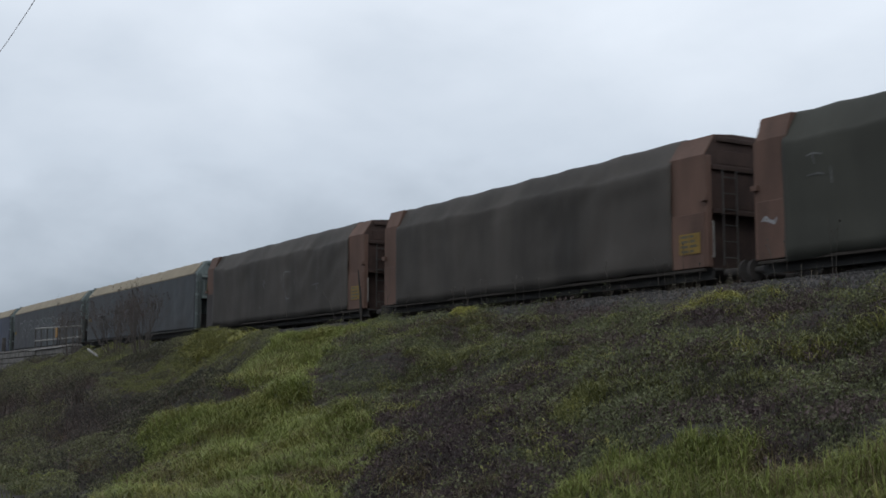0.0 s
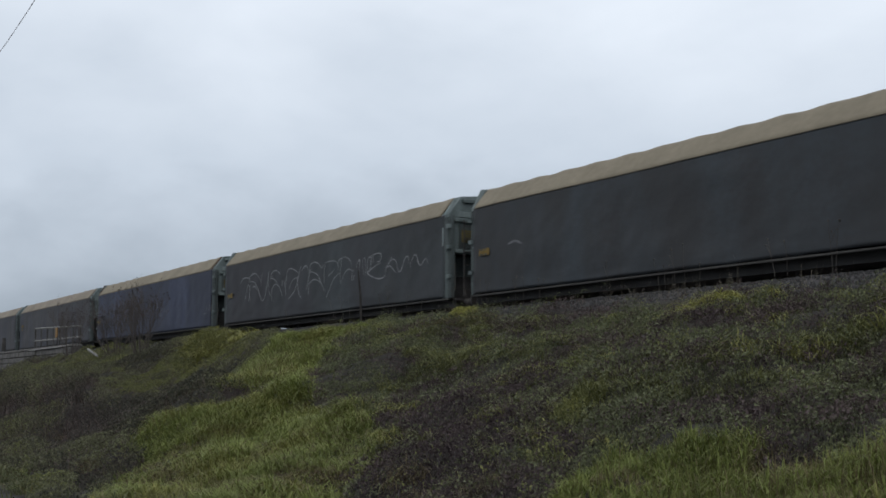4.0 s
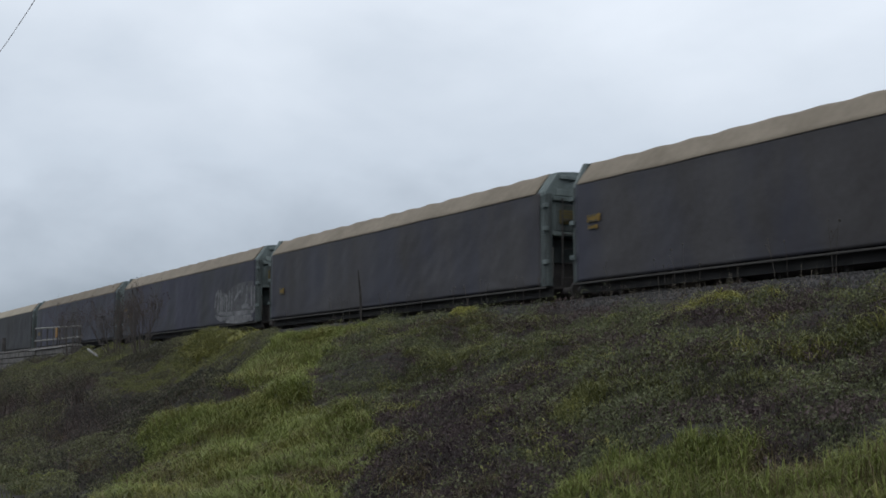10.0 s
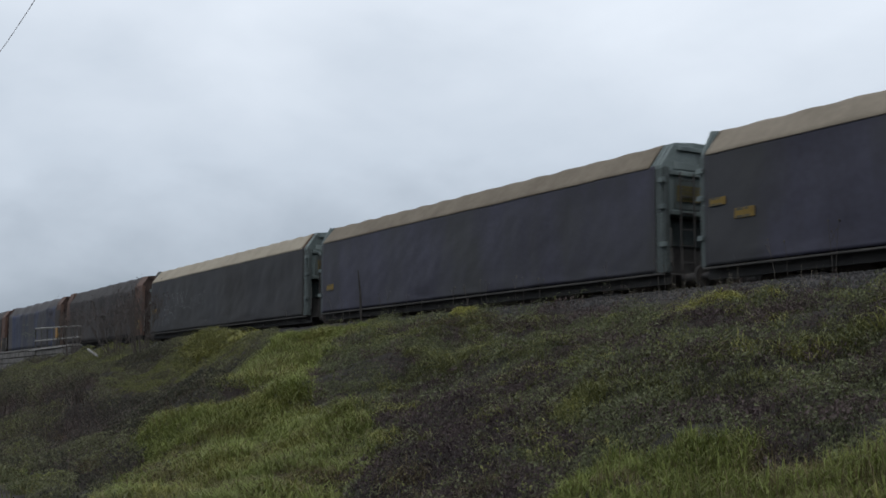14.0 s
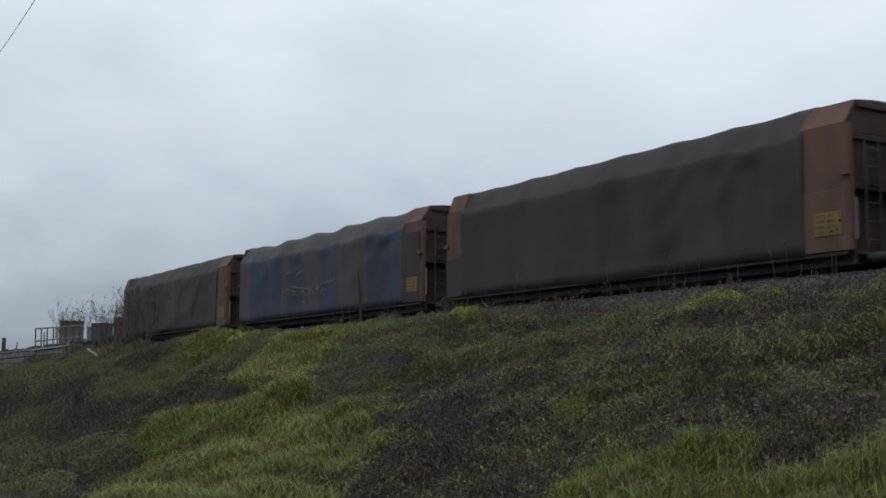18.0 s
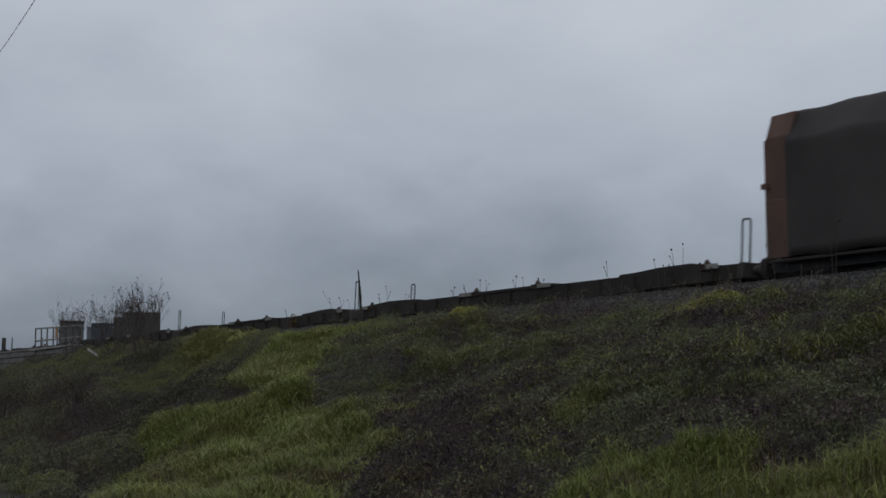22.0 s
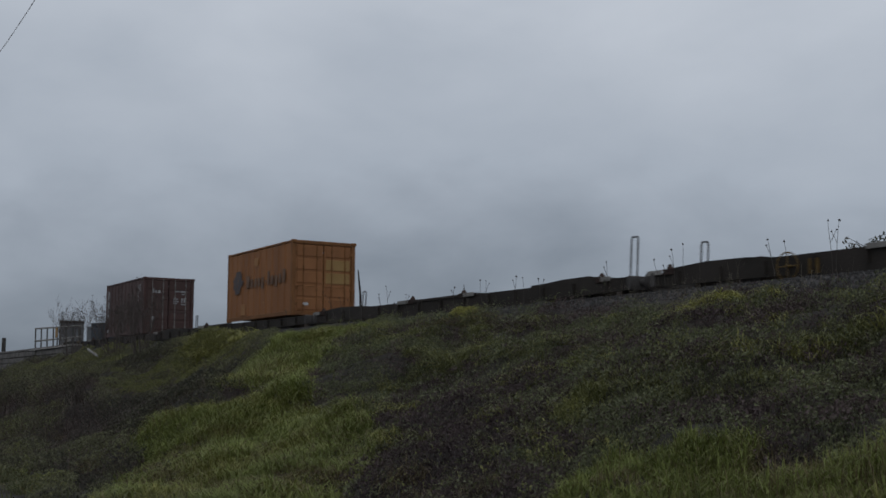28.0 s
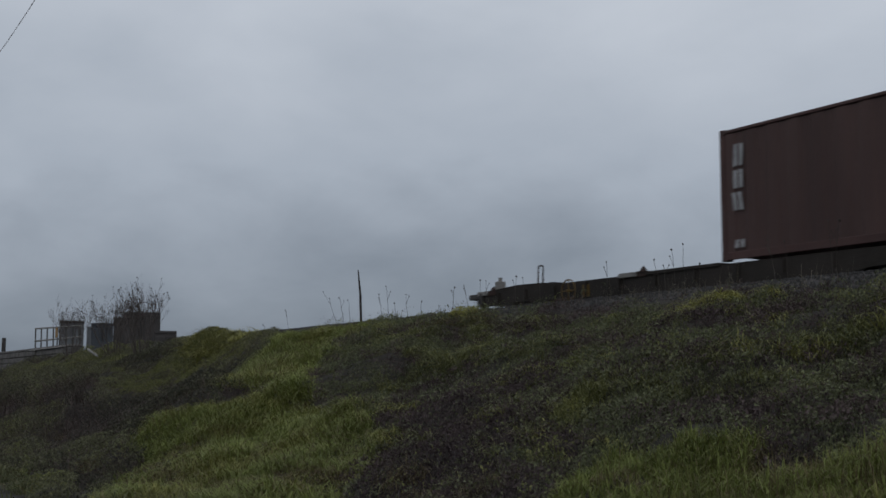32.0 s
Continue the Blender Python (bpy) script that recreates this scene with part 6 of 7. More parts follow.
def meadow(n, per, spread, x0, x1, y0, y1, keep, tall, width, segments, lean=1.45):
    """Grass in four shades: green and olive clumps, straw-coloured blades among them, duller grass at the foot."""
    x, y, g = tufts(n, per, spread, x0, x1, y0, y1, keep)
    size = tall * g * lushness(x, y) * rng.uniform(0.45, 1.25, len(x))
    wide = rng.uniform(*width, len(x))
    # includes the spots that paint shade low on the mound
    worn = ovals(WORN_SHADED, *warped(x, y))
    broad = lattice(x * 0.55, y * 0.8, 43) + 0.45 * lattice(x * 2.3, y * 2.6, 44)
    old = rng.random(len(x)) < 0.05 + 0.10 * (x > -12) + 0.24 * np.clip(broad - 0.1, 0, 1) + 0.50 * worn
    shade = 0.8 * lattice(x * 0.7, y * 0.9, 49) + 0.6 * (domes(x, y, 0.62, 46, True)[1] - 0.5) + rng.normal(0, 0.25, len(x)) - 0.35 * (x > -12)
    field = inside(LUSH[3], *warped(x, y)) & ~old & (x < -11)
    for name, mat, k, label in (
            ("meadow_grass", "meadow_grass", field, "duller green grass at the foot of the bank"),
            ("lush_grass", "lush_grass", ~field & ~old & (shade <= 0.3), GRASS_LABEL),
            ("olive_clumps", "olive_grass", ~field & ~old & (shade > 0.3), "olive-yellow bent grass in clumps"),
            ("faded_grass", "straw_grass", old & ~field, "faded straw-coloured blades among the grass")):
        if k.any():
            stuff(name, blades(name, x[k], y[k], size[k], wide[k], mat, lean, segments, comb=1.9), label, "grass")


meadow(21000, 8, 0.045, -12, -1.5, 5.5, 10.4, lambda a, b: zones(a, b)[0], 0.31, (0.006, 0.014), 4, 1.35)
meadow(72000, 6, 0.06, -34, -11.5, 4.0, 14.6, lambda a, b: zones(a, b)[0] & (b > 4.6), 0.30, (0.008, 0.016), 3, 1.5)
x, y, g = tufts(9000, 3, 0.12, -75, 14, -14, 6.2, lambda a, b: (np.hypot(a, b) > 2.0) & ((b < 5.0) | (a < -33)))
stuff("meadow_grass", blades("meadow_grass", x, y, 0.20 * g * rng.uniform(0.5, 1.2, len(x)), rng.uniform(0.015, 0.035, len(x)), "meadow_grass", 0.9, 2), "rough green meadow grass at the foot of the bank", "grass")
# long arching blades, tangled, below the ballast
x, y, g = tufts(16000, 9, 0.05, -17, -11.5, 12.0, 14.6, lambda a, b: zones(a, b)[1] & (lattice(a * 1.9, b * 2.6, 45) > -0.45))
stuff("yellow_grass", blades("yellow_grass", x, y, 0.25 * g * rng.uniform(0.4, 1.2, len(x)), rng.uniform(0.010, 0.020, len(x)), "yellow_grass", 2.0, 4), "bright yellow-green arching grass under the track", "grass")
x, y, g = tufts(1100, 4, 0.04, -16, -12.2, 12.2, 14.4, lambda a, b: zones(a, b)[1])
stuff("arching_blades", blades("arching_blades", x, y, 0.34 * g * rng.uniform(0.7, 1.2, len(x)), rng.uniform(0.014, 0.026, len(x)), "yellow_grass", 2.3, 5, comb=2.2), "broad yellow blades arching over the grass", "grass")


def tuft_patch(name, spots, per, spread, tall, width, mat, lean, label):
    """Loose tufts at a few spots of the bank."""
    a = np.concatenate([rng.normal(u, spread, per) for u, v in spots])
    b = np.concatenate([rng.normal(v, spread * 0.7, per) for u, v in spots])
    stuff(name, blades(name, a, b, rng.uniform(tall * 0.4, tall, len(a)), rng.uniform(width * 0.6, width * 1.2, len(a)), mat, lean, 4, comb=1.6), label, "grass")


tuft_patch("yellow_tufts", ((-14.4, 7.9), (-17.2, 9.7), (-14.6, 11.4), (-13.4, 10.9), (-15.2, 10.4), (-15.0, 10.7), (-14.7, 10.8), (-10.4, 8.5), (-11.7, 8.4), (-25.4, 13.2), (-12.0, 9.1)), 80, 0.10, 0.26, 0.013, "yellow_grass", 1.8, "single yellowish grass tufts among dark weeds")
tuft_patch("green_tufts", ((-14.6, 8.0), (-17.2, 9.6), (-16.2, 8.9), (-15.6, 8.9), (-17.0, 9.2), (-10.4, 11.4), (-18.9, 10.4), (-13.0, 8.6)), 130, 0.13, 0.36, 0.014, "olive_grass", 1.5, "tall olive grass tufts at the edge of the mound")
tuft_patch("straw_tufts", ((-12.5, 7.2), (-12.6, 7.0), (-11.0, 7.3), (-11.2, 7.2), (-34.0, 8.5), (-33.6, 8.5), (-22.2, 5.9), (-22.6, 6.1), (-26.0, 13.2), (-11.8, 6.9), (-7.75, 8.15), (-7.95, 8.05), (-8.1, 8.3)), 130, 0.14, 0.30, 0.010, "straw_grass", 1.5, "straw-coloured dry grass tufts")
tuft_patch("long_tufts", ((-11.0, 11.2), (-10.9, 11.0), (-10.3, 11.6), (-11.5, 12.2), (-9.7, 12.2)), 34, 0.11, 0.52, 0.018, "olive_grass", 2.2, "long broad blades arching out of the weeds")
tuft_patch("spiky_tufts", ((-34.0, 13.75), (-33.6, 13.85), (-34.4, 13.7)), 46, 0.16, 0.62, 0.045, "yellow_grass", 1.9, "spiky broad-leaved yellow-green plant on the knoll")

# arching tufts strewn over the weedy part
sx, sy = scatter(330, -28, -3, 7.5, 13.7)
keep = ~zones(sx, sy)[0] & ~zones(sx, sy)[3]
sx, sy = sx[keep], sy[keep]
per = 30
x = np.repeat(sx, per) + rng.normal(0, 0.06, len(sx) * per)
y = np.repeat(sy, per) + rng.normal(0, 0.05, len(sx) * per)
grow = np.repeat(rng.uniform(0.4, 1.2, len(sx)), per)
stuff("strewn_tufts", blades("strewn_tufts", x, y, 0.28 * grow * rng.uniform(0.5, 1.1, len(x)), rng.uniform(0.007, 0.013, len(x)), "weed_pale", 1.8, 3, comb=1.4), "arching pale green grass tufts among the weeds", "grass")
x, y, g = tufts(26000, 7, 0.05, -25, -8, 7.5, 14.9, lambda a, b: ovals(OLIVE, *warped(a, b)) & ~zones(a, b)[0] & (lattice(a * 2.1, b * 2.4, 47) > -0.35))
stuff("olive_grass", blades("olive_grass", x, y, 0.25 * g * rng.uniform(0.4, 1.2, len(x)), rng.uniform(0.007, 0.014, len(x)), "weed_pale", 1.7, 3), "olive-green bent grass in patches on the bank", "grass")


# low leafy weeds over the rest of the bank
def weed_height(x, y):
    return 0.03 + 0.24 * domes(x, y, 0.45, 51) + 0.12 * domes(x, y, 0.23, 55) + 0.05 * np.clip(lattice(x * 1.3, y * 1.3, 52), 0, 1)


x, y = scatter(600000, -31.5, -2.5, 5.6, 14.85)
lush, yellow, dead, bramble = zones(x, y)
bare = creases(x, y)
keep = ~lush & ~bramble & (rng.random(len(x)) < np.where(dead, 0.24, np.where(yellow, 0.3, np.where(ovals(OLIVE, *warped(x, y)), 0.5, 1.0) * np.clip(1.0 - 0.8 * np.clip(bare, 0, 1), 0.2, 1))))
keep &= (lattice(x * 2.2, y * 2.2, 53) > -0.70) & ((y < 14.05 + 0.2 * lattice(x * 0.7, y * 0, 59) + 0.38 * np.clip((x + 14.2) / 0.8, 0, 1)) | (x < -17) & (rng.random(len(x)) < 0.20 * (lattice(x * 0.8, y * 2, 58) > -0.1)))
x, y, bare = x[keep], y[keep], bare[keep]
z = terrain(x, y) + weed_height(x, y) * rng.random(len(x)) ** 0.4
size = np.where(rng.random(len(x)) < 0.7, rng.uniform(0.014, 0.034, len(x)), rng.uniform(0.034, 0.066, len(x)))
patch = 0.26 * lattice(x * 0.75, y * 1.0, 71) + 0.52 * lattice(x * 2.3, y * 2.8, 72) + 0.60 * (domes(x, y, 0.45, 51, True)[1] - 0.5) + rng.normal(0, 0.15, len(x)) + 0.38 * ovals(OLIVE, *warped(x, y)) - 0.95 * bare - 0.20
for name, mat, k, label in (
        ("leafy_weeds", "weed_leaf", (patch <= 0.56) & (patch > -0.40), "low dull-green leafy weeds covering the bank"),
        ("pale_weeds", "weed_pale", patch > 0.56, "low yellow-green leafy weeds in patches"),
        ("brown_weeds", "weed_brown", patch <= -0.40, "low brownish-purple withered weeds in patches")):
    stuff(name, leaves(name, x[k], y[k], z[k], size[k], mat, 0.8, 0.45), label, "weeds")
x, y, g = tufts(52000, 5, 0.05, -30, -2.5, 5.8, 13.9, lambda a, b: ~zones(a, b)[0] & ~zones(a, b)[3] & (lattice(a * 0.9, b * 0.9, 54) + 0.5 * lattice(a * 2.7, b * 2.7, 57) - 0.8 * creases(a, b) > -0.05) & (~zones(a, b)[2] | (rng.random(len(a)) < 0.25)))
tall = 0.21 * g * rng.uniform(0.4, 1.2, len(x)) * (0.6 + 0.6 * domes(x, y, 0.45, 51))
pale = lattice(x * 0.75, y * 1.0, 71) + 0.7 * lattice(x * 2.3, y * 2.8, 72) + rng.normal(0, 0.2, len(x)) > 0.22
stuff("weed_grass", blades("weed_grass", x[~pale], y[~pale], tall[~pale], rng.uniform(0.006, 0.012, (~pale).sum()), "weed_leaf", 1.6, 2), "thin dull-green grass among the weeds", "grass")
stuff("weed_grass", blades("weed_grass", x[pale], y[pale], tall[pale], rng.uniform(0.006, 0.012, pale.sum()), "weed_pale", 1.6, 2), "thin yellow-green grass among the weeds", "grass")

# brown litter and dead stalks
x, y = scatter(330000, -25, -7, 6.2, 14.4)
keep = zones(x, y)[2]
x, y = x[keep], y[keep]
z = terrain(x, y) + (0.02 + 0.13 * domes(x, y, 0.38, 56) + 0.08 * domes(x, y, 0.17, 57)) * rng.random(len(x)) ** 0.5
stuff("dead_weeds", leaves("dead_weeds", x, y, z, rng.uniform(0.018, 0.060, len(x)), "dead_leaf", 0.9, 0.26), "tangled purple-brown dead weeds in patches on the bank", "litter")
x, y = scatter(150000, -30, -2.5, 5.8, 14.5)
lush, yellow, dead, bramble = zones(x, y)
keep = ~lush & ~bramble & (rng.random(len(x)) < np.where(dead, 0.85, 0.20))
x, y = x[keep], y[keep]
z = terrain(x, y) + (0.02 + 0.15 * domes(x, y, 0.45, 56)) * rng.random(len(x)) ** 0.4
stuff("leaf_litter", leaves("leaf_litter", x, y, z, rng.uniform(0.018, 0.055, len(x)), "dead_leaf", 0.7, 0.5), "dark brown dead leaves and litter on the bank", "litter")
x, y, g = tufts(24000, 3, 0.06, -30, -2.5, 5.8, 14.5, lambda a, b: zones(a, b)[2])
pale = rng.random(len(x)) < 0.12
stuff("dead_stalks", blades("dead_stalks", x[~pale], y[~pale], 0.20 * g[~pale], rng.uniform(0.005, 0.010, (~pale).sum()), "dead_leaf", 1.5, 2), "thin dark dead stalks in the litter", "litter")
stuff("dead_stalks", blades("dead_stalks", x[pale], y[pale], 0.17 * g[pale], rng.uniform(0.006, 0.011, pale.sum()), "pale_stalk", 2.0, 2, comb=1.5), "bleached grey stalks lying in the litter", "litter")


# brambles and scrub in the hollow
def scrub_height(x, y):
    h = 0.04 + 1.05 * domes(x, y, 2.1, 61) + 0.34 * domes(x, y, 0.7, 66) + 0.08 * lattice(x * 3, y * 3, 62)
    low = (1 - 0.70 * smooth(9.4, 11.0, y)) * (1 - 0.30 * smooth(-41, -35, x)) * (1 - 0.55 * smooth(-30, -26, x))
    return np.clip(h, 0.05, 1.5) * smooth(3.6, 5.2, y) * np.maximum(low, 0.20)


x, y = scatter(740000, -60, -18.5, 4.0, 14.6)
keep = zones(x, y)[3] & (rng.random(len(x)) < np.where(x > -45, 1.0, 0.7))
x, y = x[keep], y[keep]
hump, who = domes(x, y, 2.1, 61, True)
small, sort = domes(x, y, 0.7, 66, True)
# leaves thin out in the creases, where bare dark soil stands in for shade
k = rng.random(len(x)) < np.clip(0.06 + 1.5 * hump * (0.30 + small) + 0.55 * smooth(10.2, 11.5, y), 0, 1)
x, y, who, sort, small = x[k], y[k], who[k], sort[k], small[k]
z = terrain(x, y) + scrub_height(x, y) * (1 - 0.75 * rng.random(len(x)) ** 1.5)
# the hollow's shade is painted with more dark and brown leaves
pit_shade = np.exp(-((x + 28.5) / 9.5) ** 2 - ((y - 7.0) / 2.4) ** 2)
# creases between humps are painted darker too; leaves grow paler up the bank
mood = 0.44 * who + 0.34 * sort + 0.22 * small - 0.24 * pit_shade + 0.15 * smooth(9.0, 11.5, y) + rng.normal(0, 0.06, len(x)) - 0.04
size = rng.uniform(0.022, 0.060, len(x))
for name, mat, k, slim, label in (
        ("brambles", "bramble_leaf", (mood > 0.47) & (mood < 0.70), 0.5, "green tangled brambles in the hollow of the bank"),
        ("dark_brambles", "bramble_dark", (mood > 0.27) & (mood <= 0.47), 0.5, "blackish-green brambles, most where the hollow's shade is painted in"),
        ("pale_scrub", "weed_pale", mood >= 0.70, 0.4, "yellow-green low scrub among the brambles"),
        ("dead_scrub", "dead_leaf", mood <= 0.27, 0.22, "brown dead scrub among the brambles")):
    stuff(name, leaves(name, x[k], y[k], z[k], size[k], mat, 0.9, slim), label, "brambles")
x, y = scatter(16000, -66, -21, 5.4, 14.2)
keep = zones(x, y)[3]
x, y = x[keep], y[keep]
stuff("bramble_canes", blades("bramble_canes", x, y, scrub_height(x, y) * rng.uniform(0.7, 1.35, len(x)) + 0.15, rng.uniform(0.008, 0.017, len(x)), "bramble_cane", 1.6, 4, comb=1.5), "arching brown bramble canes", "brambles")
# the leafy knoll beside the ballast
x, y = rng.normal(-36.2, 1.45, 20000), rng.normal(13.5, 0.55, 20000)
rise = np.exp(-((x + 36.2) / 2.0) ** 2 - ((y - 13.5) / 0.8) ** 2)
z = terrain(x, y) + 0.18 * rise * (0.5 + 0.6 * domes(x, y, 0.6, 81)) * np.sqrt(rng.random(len(x)))
k = lattice(x * 1.3, y * 1.6, 83) + rng.normal(0, 0.3, len(x)) > -0.15
stuff("knoll_scrub", leaves("knoll_scrub", x[k], y[k], z[k], rng.uniform(0.04, 0.10, k.sum()), "weed_pale", 0.8, 0.35), "yellow-green low bush on a knoll beside the ballast", "bush")
stuff("knoll_scrub", leaves("knoll_scrub", x[~k], y[~k], z[~k], rng.uniform(0.04, 0.09, (~k).sum()), "bramble_leaf", 0.8, 0.35), "dull green and brown leaves in the knoll's bush", "bush")
x, y, g = tufts(900, 7, 0.06, -38.4, -33.4, 12.6, 14.6, lambda a, b: np.exp(-((a + 36.0) / 1.8) ** 2 - ((b - 13.6) / 0.8) ** 2) > 0.3)
stuff("knoll_grass", blades("knoll_grass", x, y, 0.40 * g * rng.uniform(0.5, 1.1, len(x)), rng.uniform(0.012, 0.022, len(x)), "olive_grass", 1.6, 3), "olive grass tufts on the knoll", "grass")
# the yellowish bush below the ballast: a low cushion, brown at its foot
x, y = rng.normal(-21.9, 0.62, 9000), rng.normal(13.75, 0.22, 9000)
high = 0.40 * np.exp(-((x + 21.9) / 0.8) ** 2 - ((y - 13.75) / 0.35) ** 2) * np.sqrt(rng.random(len(x)))
z = terrain(x, y) + high
k = high + rng.normal(0, 0.05, len(x)) > 0.22
stuff("yellow_bush", leaves("yellow_bush", x[k], y[k], z[k], rng.uniform(0.02, 0.05, k.sum()), "yellow_grass", 0.7, 0.4), "low yellowish flowering weed below the ballast", "bush")
stuff("yellow_bush", leaves("yellow_bush", x[~k], y[~k], z[~k], rng.uniform(0.02, 0.05, (~k).sum()), "straw_grass", 0.7, 0.3), "brownish foot of the yellow weed", "bush")

# ballast stones along the near shoulder
n = 24000
x, y = rng.uniform(-44, -6, n), 14.35 + 2.1 * rng.random(n) ** 1.25
size = rng.uniform(0.011, 0.028, n)
corner = np.array([(-1, -1, -0.7), (1, -1, -0.8), (1, 1, -0.7), (-1, 1, -0.8), (-0.7, -0.6, 0.7), (0.6, -0.8, 0.9), (0.8, 0.6, 0.6), (-0.6, 0.7, 0.8)])
jit = corner[None] * rng.uniform(0.6, 1.15, (n, 8, 3)) * size[:, None, None]
a = rng.uniform(0, 6.28, n)
rx = jit[..., 0] * np.cos(a)[:, None] - jit[..., 1] * np.sin(a)[:, None]
ry = jit[..., 0] * np.sin(a)[:, None] + jit[..., 1] * np.cos(a)[:, None]
v = np.stack([rx + x[:, None], ry + y[:, None], jit[..., 2] + (terrain(x, y) + size * 0.4)[:, None]], -1).reshape(-1, 3)
b = np.arange(n)[:, None] * 8
quads = np.concatenate([b + np.array([f]) for f in ((4, 5, 6, 7), (0, 1, 5, 4), (1, 2, 6, 5), (2, 3, 7, 6), (3, 0, 4, 7))])
stuff("ballast_stones", bulk("ballast_stones", v, [quads], "ballast"), "loose grey crushed ballast stones", "gravel")

# pale dry stems in front of the ballast
CLUMPS = (-17.8, -17.45, -17.15, -16.85, -16.2, -15.9, -15.55, -14.9, -13.1, -12.65, -24.3, -23.8, -23.3, -22.9, -20.4, -19.7, -19.1, -26.4, -29.6, -28.9, -30.4)
foot = np.repeat(np.array(CLUMPS) + rng.uniform(-0.08, 0.08, len(CLUMPS)), 24)
x, y = foot + rng.normal(0, 0.10, len(foot)), rng.uniform(14.40, 14.85, len(foot))
tall = np.repeat(rng.uniform(0.55, 1.0, len(CLUMPS)), 24)
stuff("dry_stems", blades("dry_stems", x, y, tall * rng.uniform(0.22, 0.68, len(x)), rng.uniform(0.0035, 0.006, len(x)), "straw", 0.95, 4, comb=2.0), "thin pale dry stems in clumps beside the ballast", "dry grass")
x, y = rng.uniform(-32, -12, 420), rng.uniform(14.30, 14.80, 420)
stuff("dry_stems", blades("dry_stems", x, y, rng.uniform(0.10, 0.34, len(x)), rng.uniform(0.004, 0.006, len(x)), "straw", 1.3, 4, comb=2.0), "short pale dry stems along the ballast", "dry grass")


# dried seed heads that stand against the sky
def seed_stalk(x, lean, height, k):
    rnd = random.Random(k)
    y = 14.93
    z = float(terrain(x, y)) - 0.03
    s = thing("dried_stalk", "thin dark dried weed stalk with a seed head", "dried weed", "dried stalks along the ballast")
    bm = bmesh.new()
    pts = [Vector((x + lean * f ** 1.4 + rnd.uniform(-0.015, 0.015) * (f > 0), y + rnd.uniform(-0.02, 0.02), z + height * f)) for f in (0, 0.3, 0.6, 0.85, 1.0)]
    for i, (a, b) in enumerate(zip(pts, pts[1:])):
        tube(bm, a, b, 0.0054 - 0.0006 * i, 0.0048 - 0.0006 * i, n=5)
    part("stem", bm, "dry_stem", s)
    tips = [(pts[-1], 0.020 if k % 2 else 0.015)]
    if height > 0.5 and k % 3 != 1:
        bm = bmesh.new()
        tip = pts[2] + Vector((rnd.choice((-1, 1)) * 0.12, 0.02, 0.2))
        tube(bm, pts[2], tip, 0.004, 0.0035, n=5)
        part("side_stem", bm, "dry_stem", s)
        tips.append((tip, 0.015))
    for tip, r in tips:
        bm = bmesh.new()
        bmesh.ops.create_icosphere(bm, subdivisions=2, radius=r, matrix=Matrix.Translation(tip))
        for vert in bm.verts:
            vert.co = tip + (vert.co - tip) * rnd.uniform(0.6, 1.25)
        part("seed_head", bm, "dry_stem", s)


STALKS = ((-33.46, -0.27, 0.62), (-35.25, -0.12, 0.23), (-30.19, -0.92, 1.01), (-29.77, -0.29, 0.78), (-29.35, -0.18, 0.67), (-27.61, -0.16, 0.71), (-27.19, -0.19, 0.9), (-26.83, -0.06, 0.43), (-26.25, -0.06, 0.61), (-25.57, 0.03, 0.39),
          (-24.66, -0.05, 0.23), (-24.1, 0.08, 0.62), (-23.36, -0.24, 0.63), (-22.86, -0.02, 0.71), (-22.65, -0.02, 0.68), (-21.49, -0.01, 0.69), (-21.19, -0.01, 0.64), (-20.6, -0.03, 0.57), (-18.36, 0.0, 0.73), (-16.86, -0.11, 0.65),
          (-16.71, -0.02, 0.52), (-16.42, -0.08, 0.79), (-16.17, -0.03, 0.86), (-15.79, 0.02, 0.47), (-14.03, -0.13, 0.73), (-13.76, -0.03, 0.66), (-12.82, -0.07, 0.9), (-12.78, 0.12, 0.87))
for k, (sx, lean, height) in enumerate(STALKS):
    seed_stalk(sx, lean, height, k)
# a leafy weed beyond the track
sprig = thing("weed_sprig", "dark leafy weed standing beyond the track", "weed")
sx, sy = -17.2, 21.0
sz = float(terrain(sx, sy))
stem = tube(bmesh.new(), (sx, sy, sz - 0.05), (sx + 0.05, sy, 4.78), 0.014, 0.010, n=5)
tube(stem, (sx + 0.05, sy, 4.78), (sx - 0.45, sy, 5.05), 0.009, 0.005, n=5)
tube(stem, (sx + 0.03, sy, 4.55), (sx + 0.42, sy, 4.98), 0.009, 0.005, n=5)
part("stem", stem, "dry_stem", sprig)
bm = bmesh.new()
rnd = random.Random(8)
for i in range(90):
    f = rnd.uniform(-1, 1)
    p = Vector((sx + 0.02 + 0.5 * f, sy + rnd.uniform(-0.12, 0.12), 4.76 + 0.24 * abs(f) + rnd.uniform(-0.16, 0.05)))
    a = Vector((rnd.uniform(-1, 1), rnd.uniform(-0.6, 0.6), rnd.uniform(-0.4, 0.8))).normalized() * rnd.uniform(0.04, 0.07)
    c = a.orthogonal().normalized() * 0.022
    bm.faces.new([bm.verts.new(p + o) for o in (-a, c, a, -c)])
tagged(part("foliage", bm, "bramble_dark", sprig), kind="stuff")
stake = thing("wooden_stake", "tall thin dark weathered stake beside the track", "stake")
sz = float(terrain(-28.8, 14.95))
bm = bmesh.new()
for (a, b, r0, r1) in (((-28.78, 14.95, sz - 0.1), (-28.84, 14.95, sz + 0.75), 0.036, 0.032), ((-28.84, 14.95, sz + 0.75), (-28.98, 14.95, sz + 1.42), 0.032, 0.016)):
    tube(bm, a, b, r0, r1, n=7)
part("shaft", bm, "old_wood", stake)


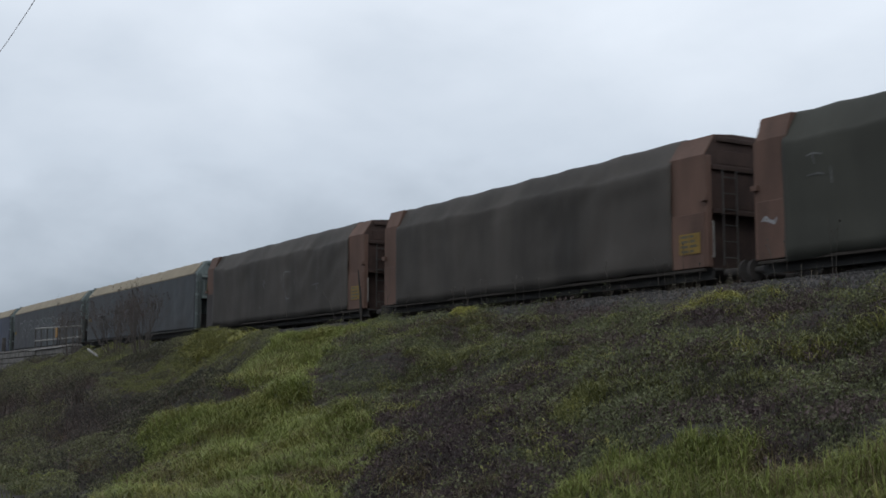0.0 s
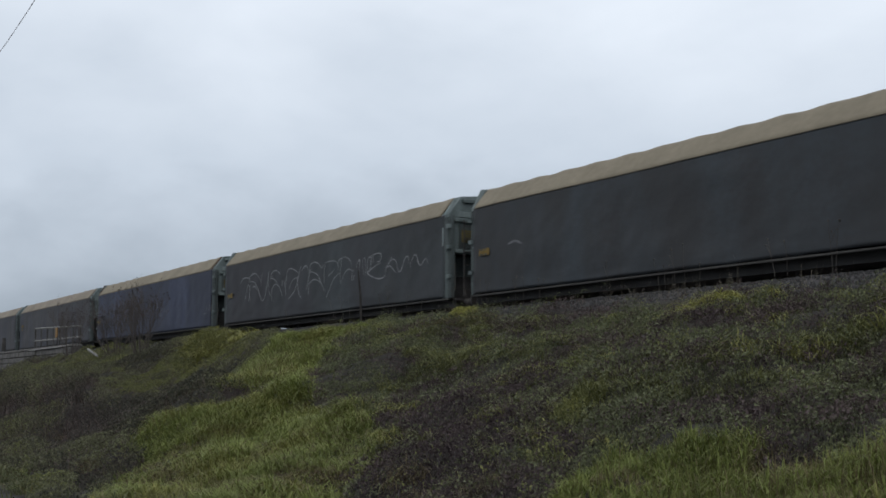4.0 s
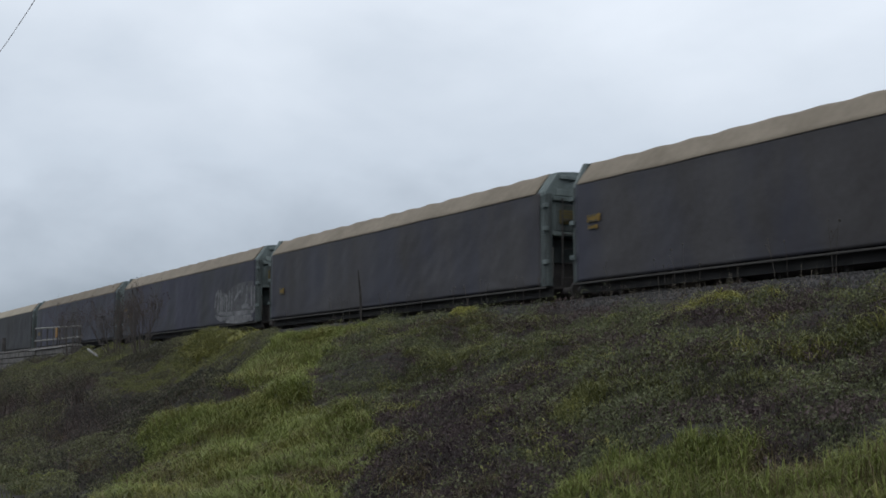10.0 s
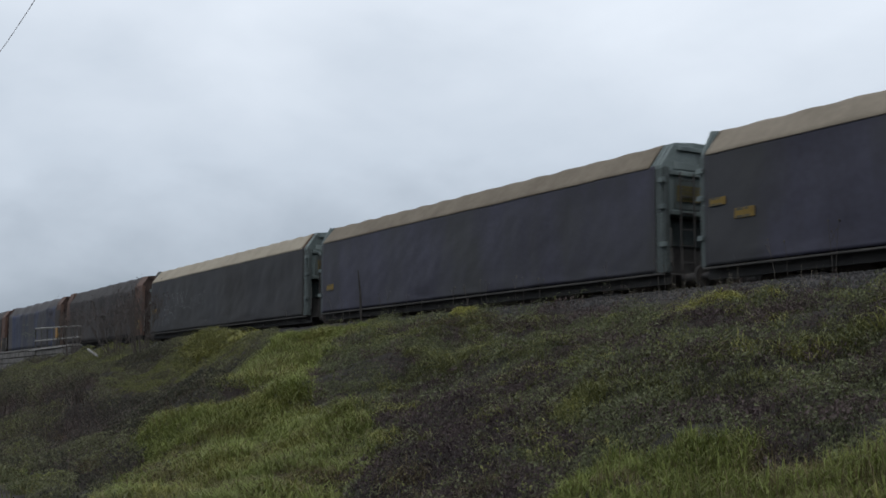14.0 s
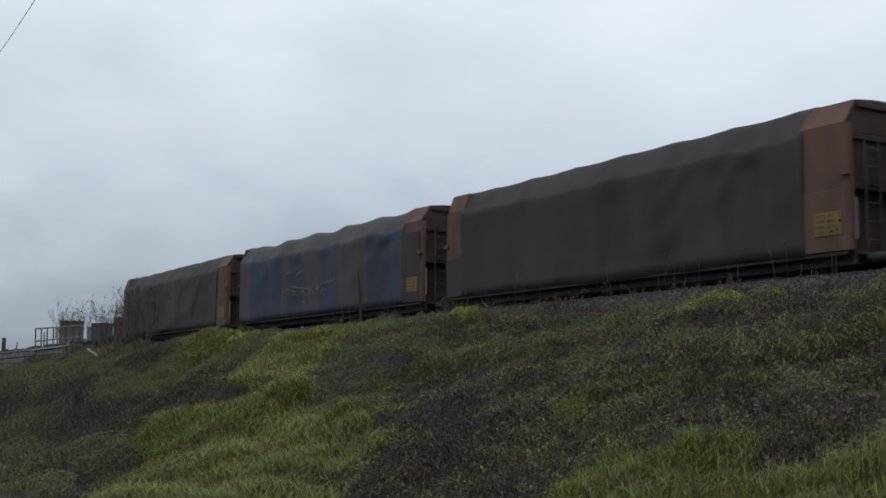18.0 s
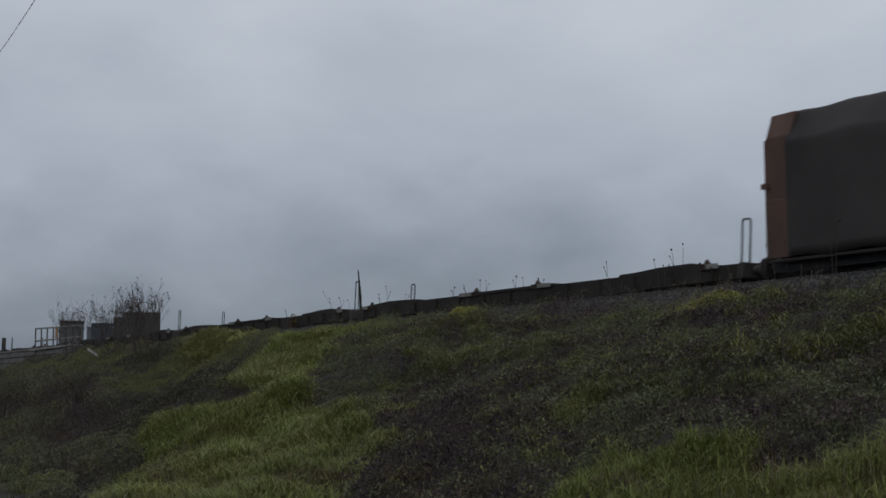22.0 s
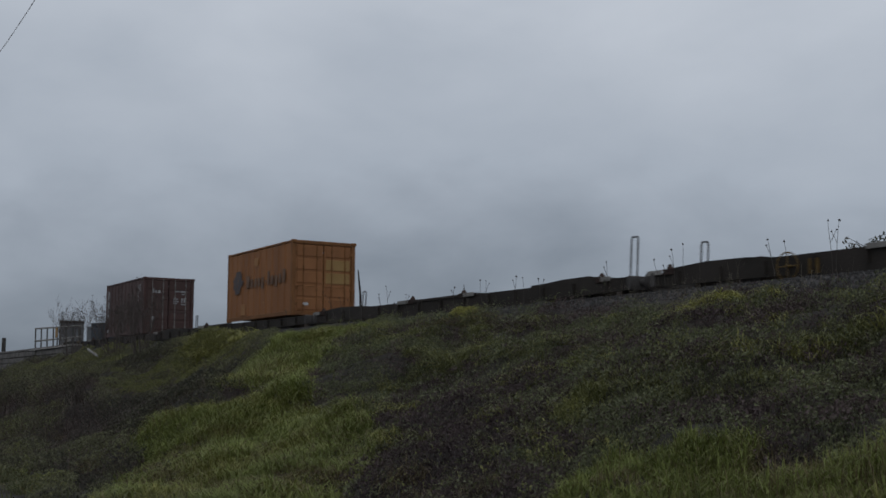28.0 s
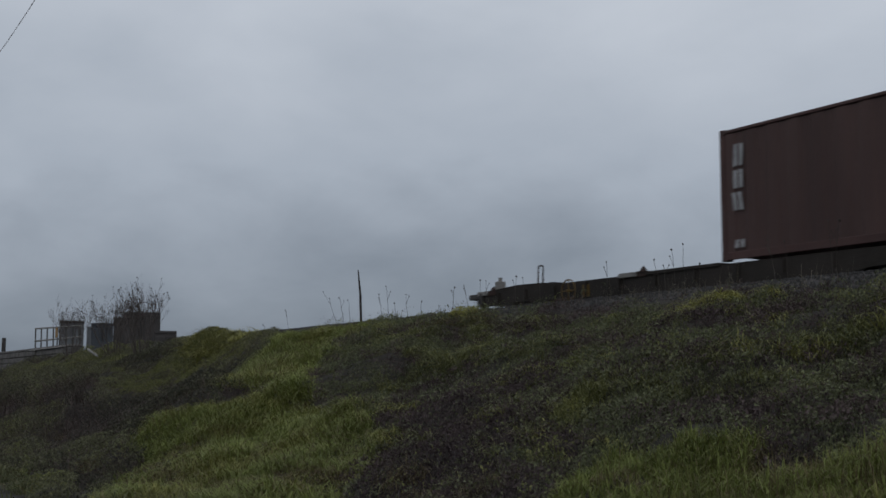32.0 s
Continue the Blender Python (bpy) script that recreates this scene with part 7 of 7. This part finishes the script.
# bare shrubs
def shrub(x, y, height, spread, stems, seed, label):
    rnd = random.Random(seed)
    s = thing("bare_shrub", label, "shrub", "bare shrubs by the wall")
    z = float(terrain(x, y)) - 0.05
    buds = bmesh.new()

    def grow(wood, p, d, length, r, level):
        steps = 3
        for i in range(steps):
            d = (d + Vector((rnd.uniform(-0.22, 0.22), rnd.uniform(-0.22, 0.22), 0.10))).normalized()
            e = p + d * length / steps
            tube(wood, p, e, r, r * 0.78, n=5 if level < 2 else 4)
            p, r = e, r * 0.78
            if level < 3 and i > 0:
                for _ in range(2 if level < 2 else 1):
                    turn = Vector((rnd.uniform(-1, 1), rnd.uniform(-1, 1), rnd.uniform(0.2, 0.9))).normalized()
                    grow(wood, p, (d + turn * 0.8).normalized(), length * rnd.uniform(0.42, 0.62), max(0.0045, r * 0.66), level + 1)
        if level >= 2 and rnd.random() < 0.3:
            q = p + Vector((rnd.uniform(-0.06, 0.06), rnd.uniform(-0.06, 0.06), rnd.uniform(-0.05, 0.06)))
            a = Vector((rnd.uniform(-1, 1), rnd.uniform(-1, 1), rnd.uniform(-0.6, 0.6))).normalized() * 0.04
            c = a.orthogonal().normalized() * 0.022
            buds.faces.new([buds.verts.new(q + o) for o in (-a, c, a, -c)])

    for k in range(stems):
        a = 2 * math.pi * k / stems + rnd.uniform(-0.4, 0.4)
        out = Vector((math.cos(a) * spread, math.sin(a) * spread * 0.6, 1)).normalized()
        wood = bmesh.new()
        grow(wood, Vector((x + 0.15 * math.cos(a), y + 0.1 * math.sin(a), z)), out, height * rnd.uniform(0.42, 0.54), 0.019, 0)
        part("stem", wood, "twig", s)
    tagged(part("foliage", buds, "dead_leaf", s, "few withered brown leaves"), kind="stuff")


shrub(-53.3, 13.5, 2.7, 0.5, 12, 2, "thin bare brown shrub beside the wall")
shrub(-46.0, 13.3, 2.60, 0.55, 17, 5, "bare twiggy brown shrub with a few withered leaves")
shrub(-43.2, 13.4, 2.85, 0.55, 19, 9, "bare twiggy brown shrub with a few withered leaves")


# ---------------------------------------------------------------- what moves
def motions():
    """The whole train rolls past, gathering a little speed; its wheels turn."""
    def run(t):
        return 10.790 * (t - 29) + 0.02804 * (t - 29) ** 2
    times = [2.0 * k for k in range(17)]
    for ob, place, up in TRAIN:
        walk(ob, [(t, on_line(place + run(t), 0, up)) for t in times])
    ticks = [k / 15 for k in range(481)]
    turns = [math.degrees((run(t) - run(0)) / WHEEL_R) for t in ticks]
    for wheel, dx in AXLES:
        walk(wheel, [(t, pose(dx, 0, WHEEL_R, 0, a, 0)) for t, a in zip(ticks, turns)])


motions()
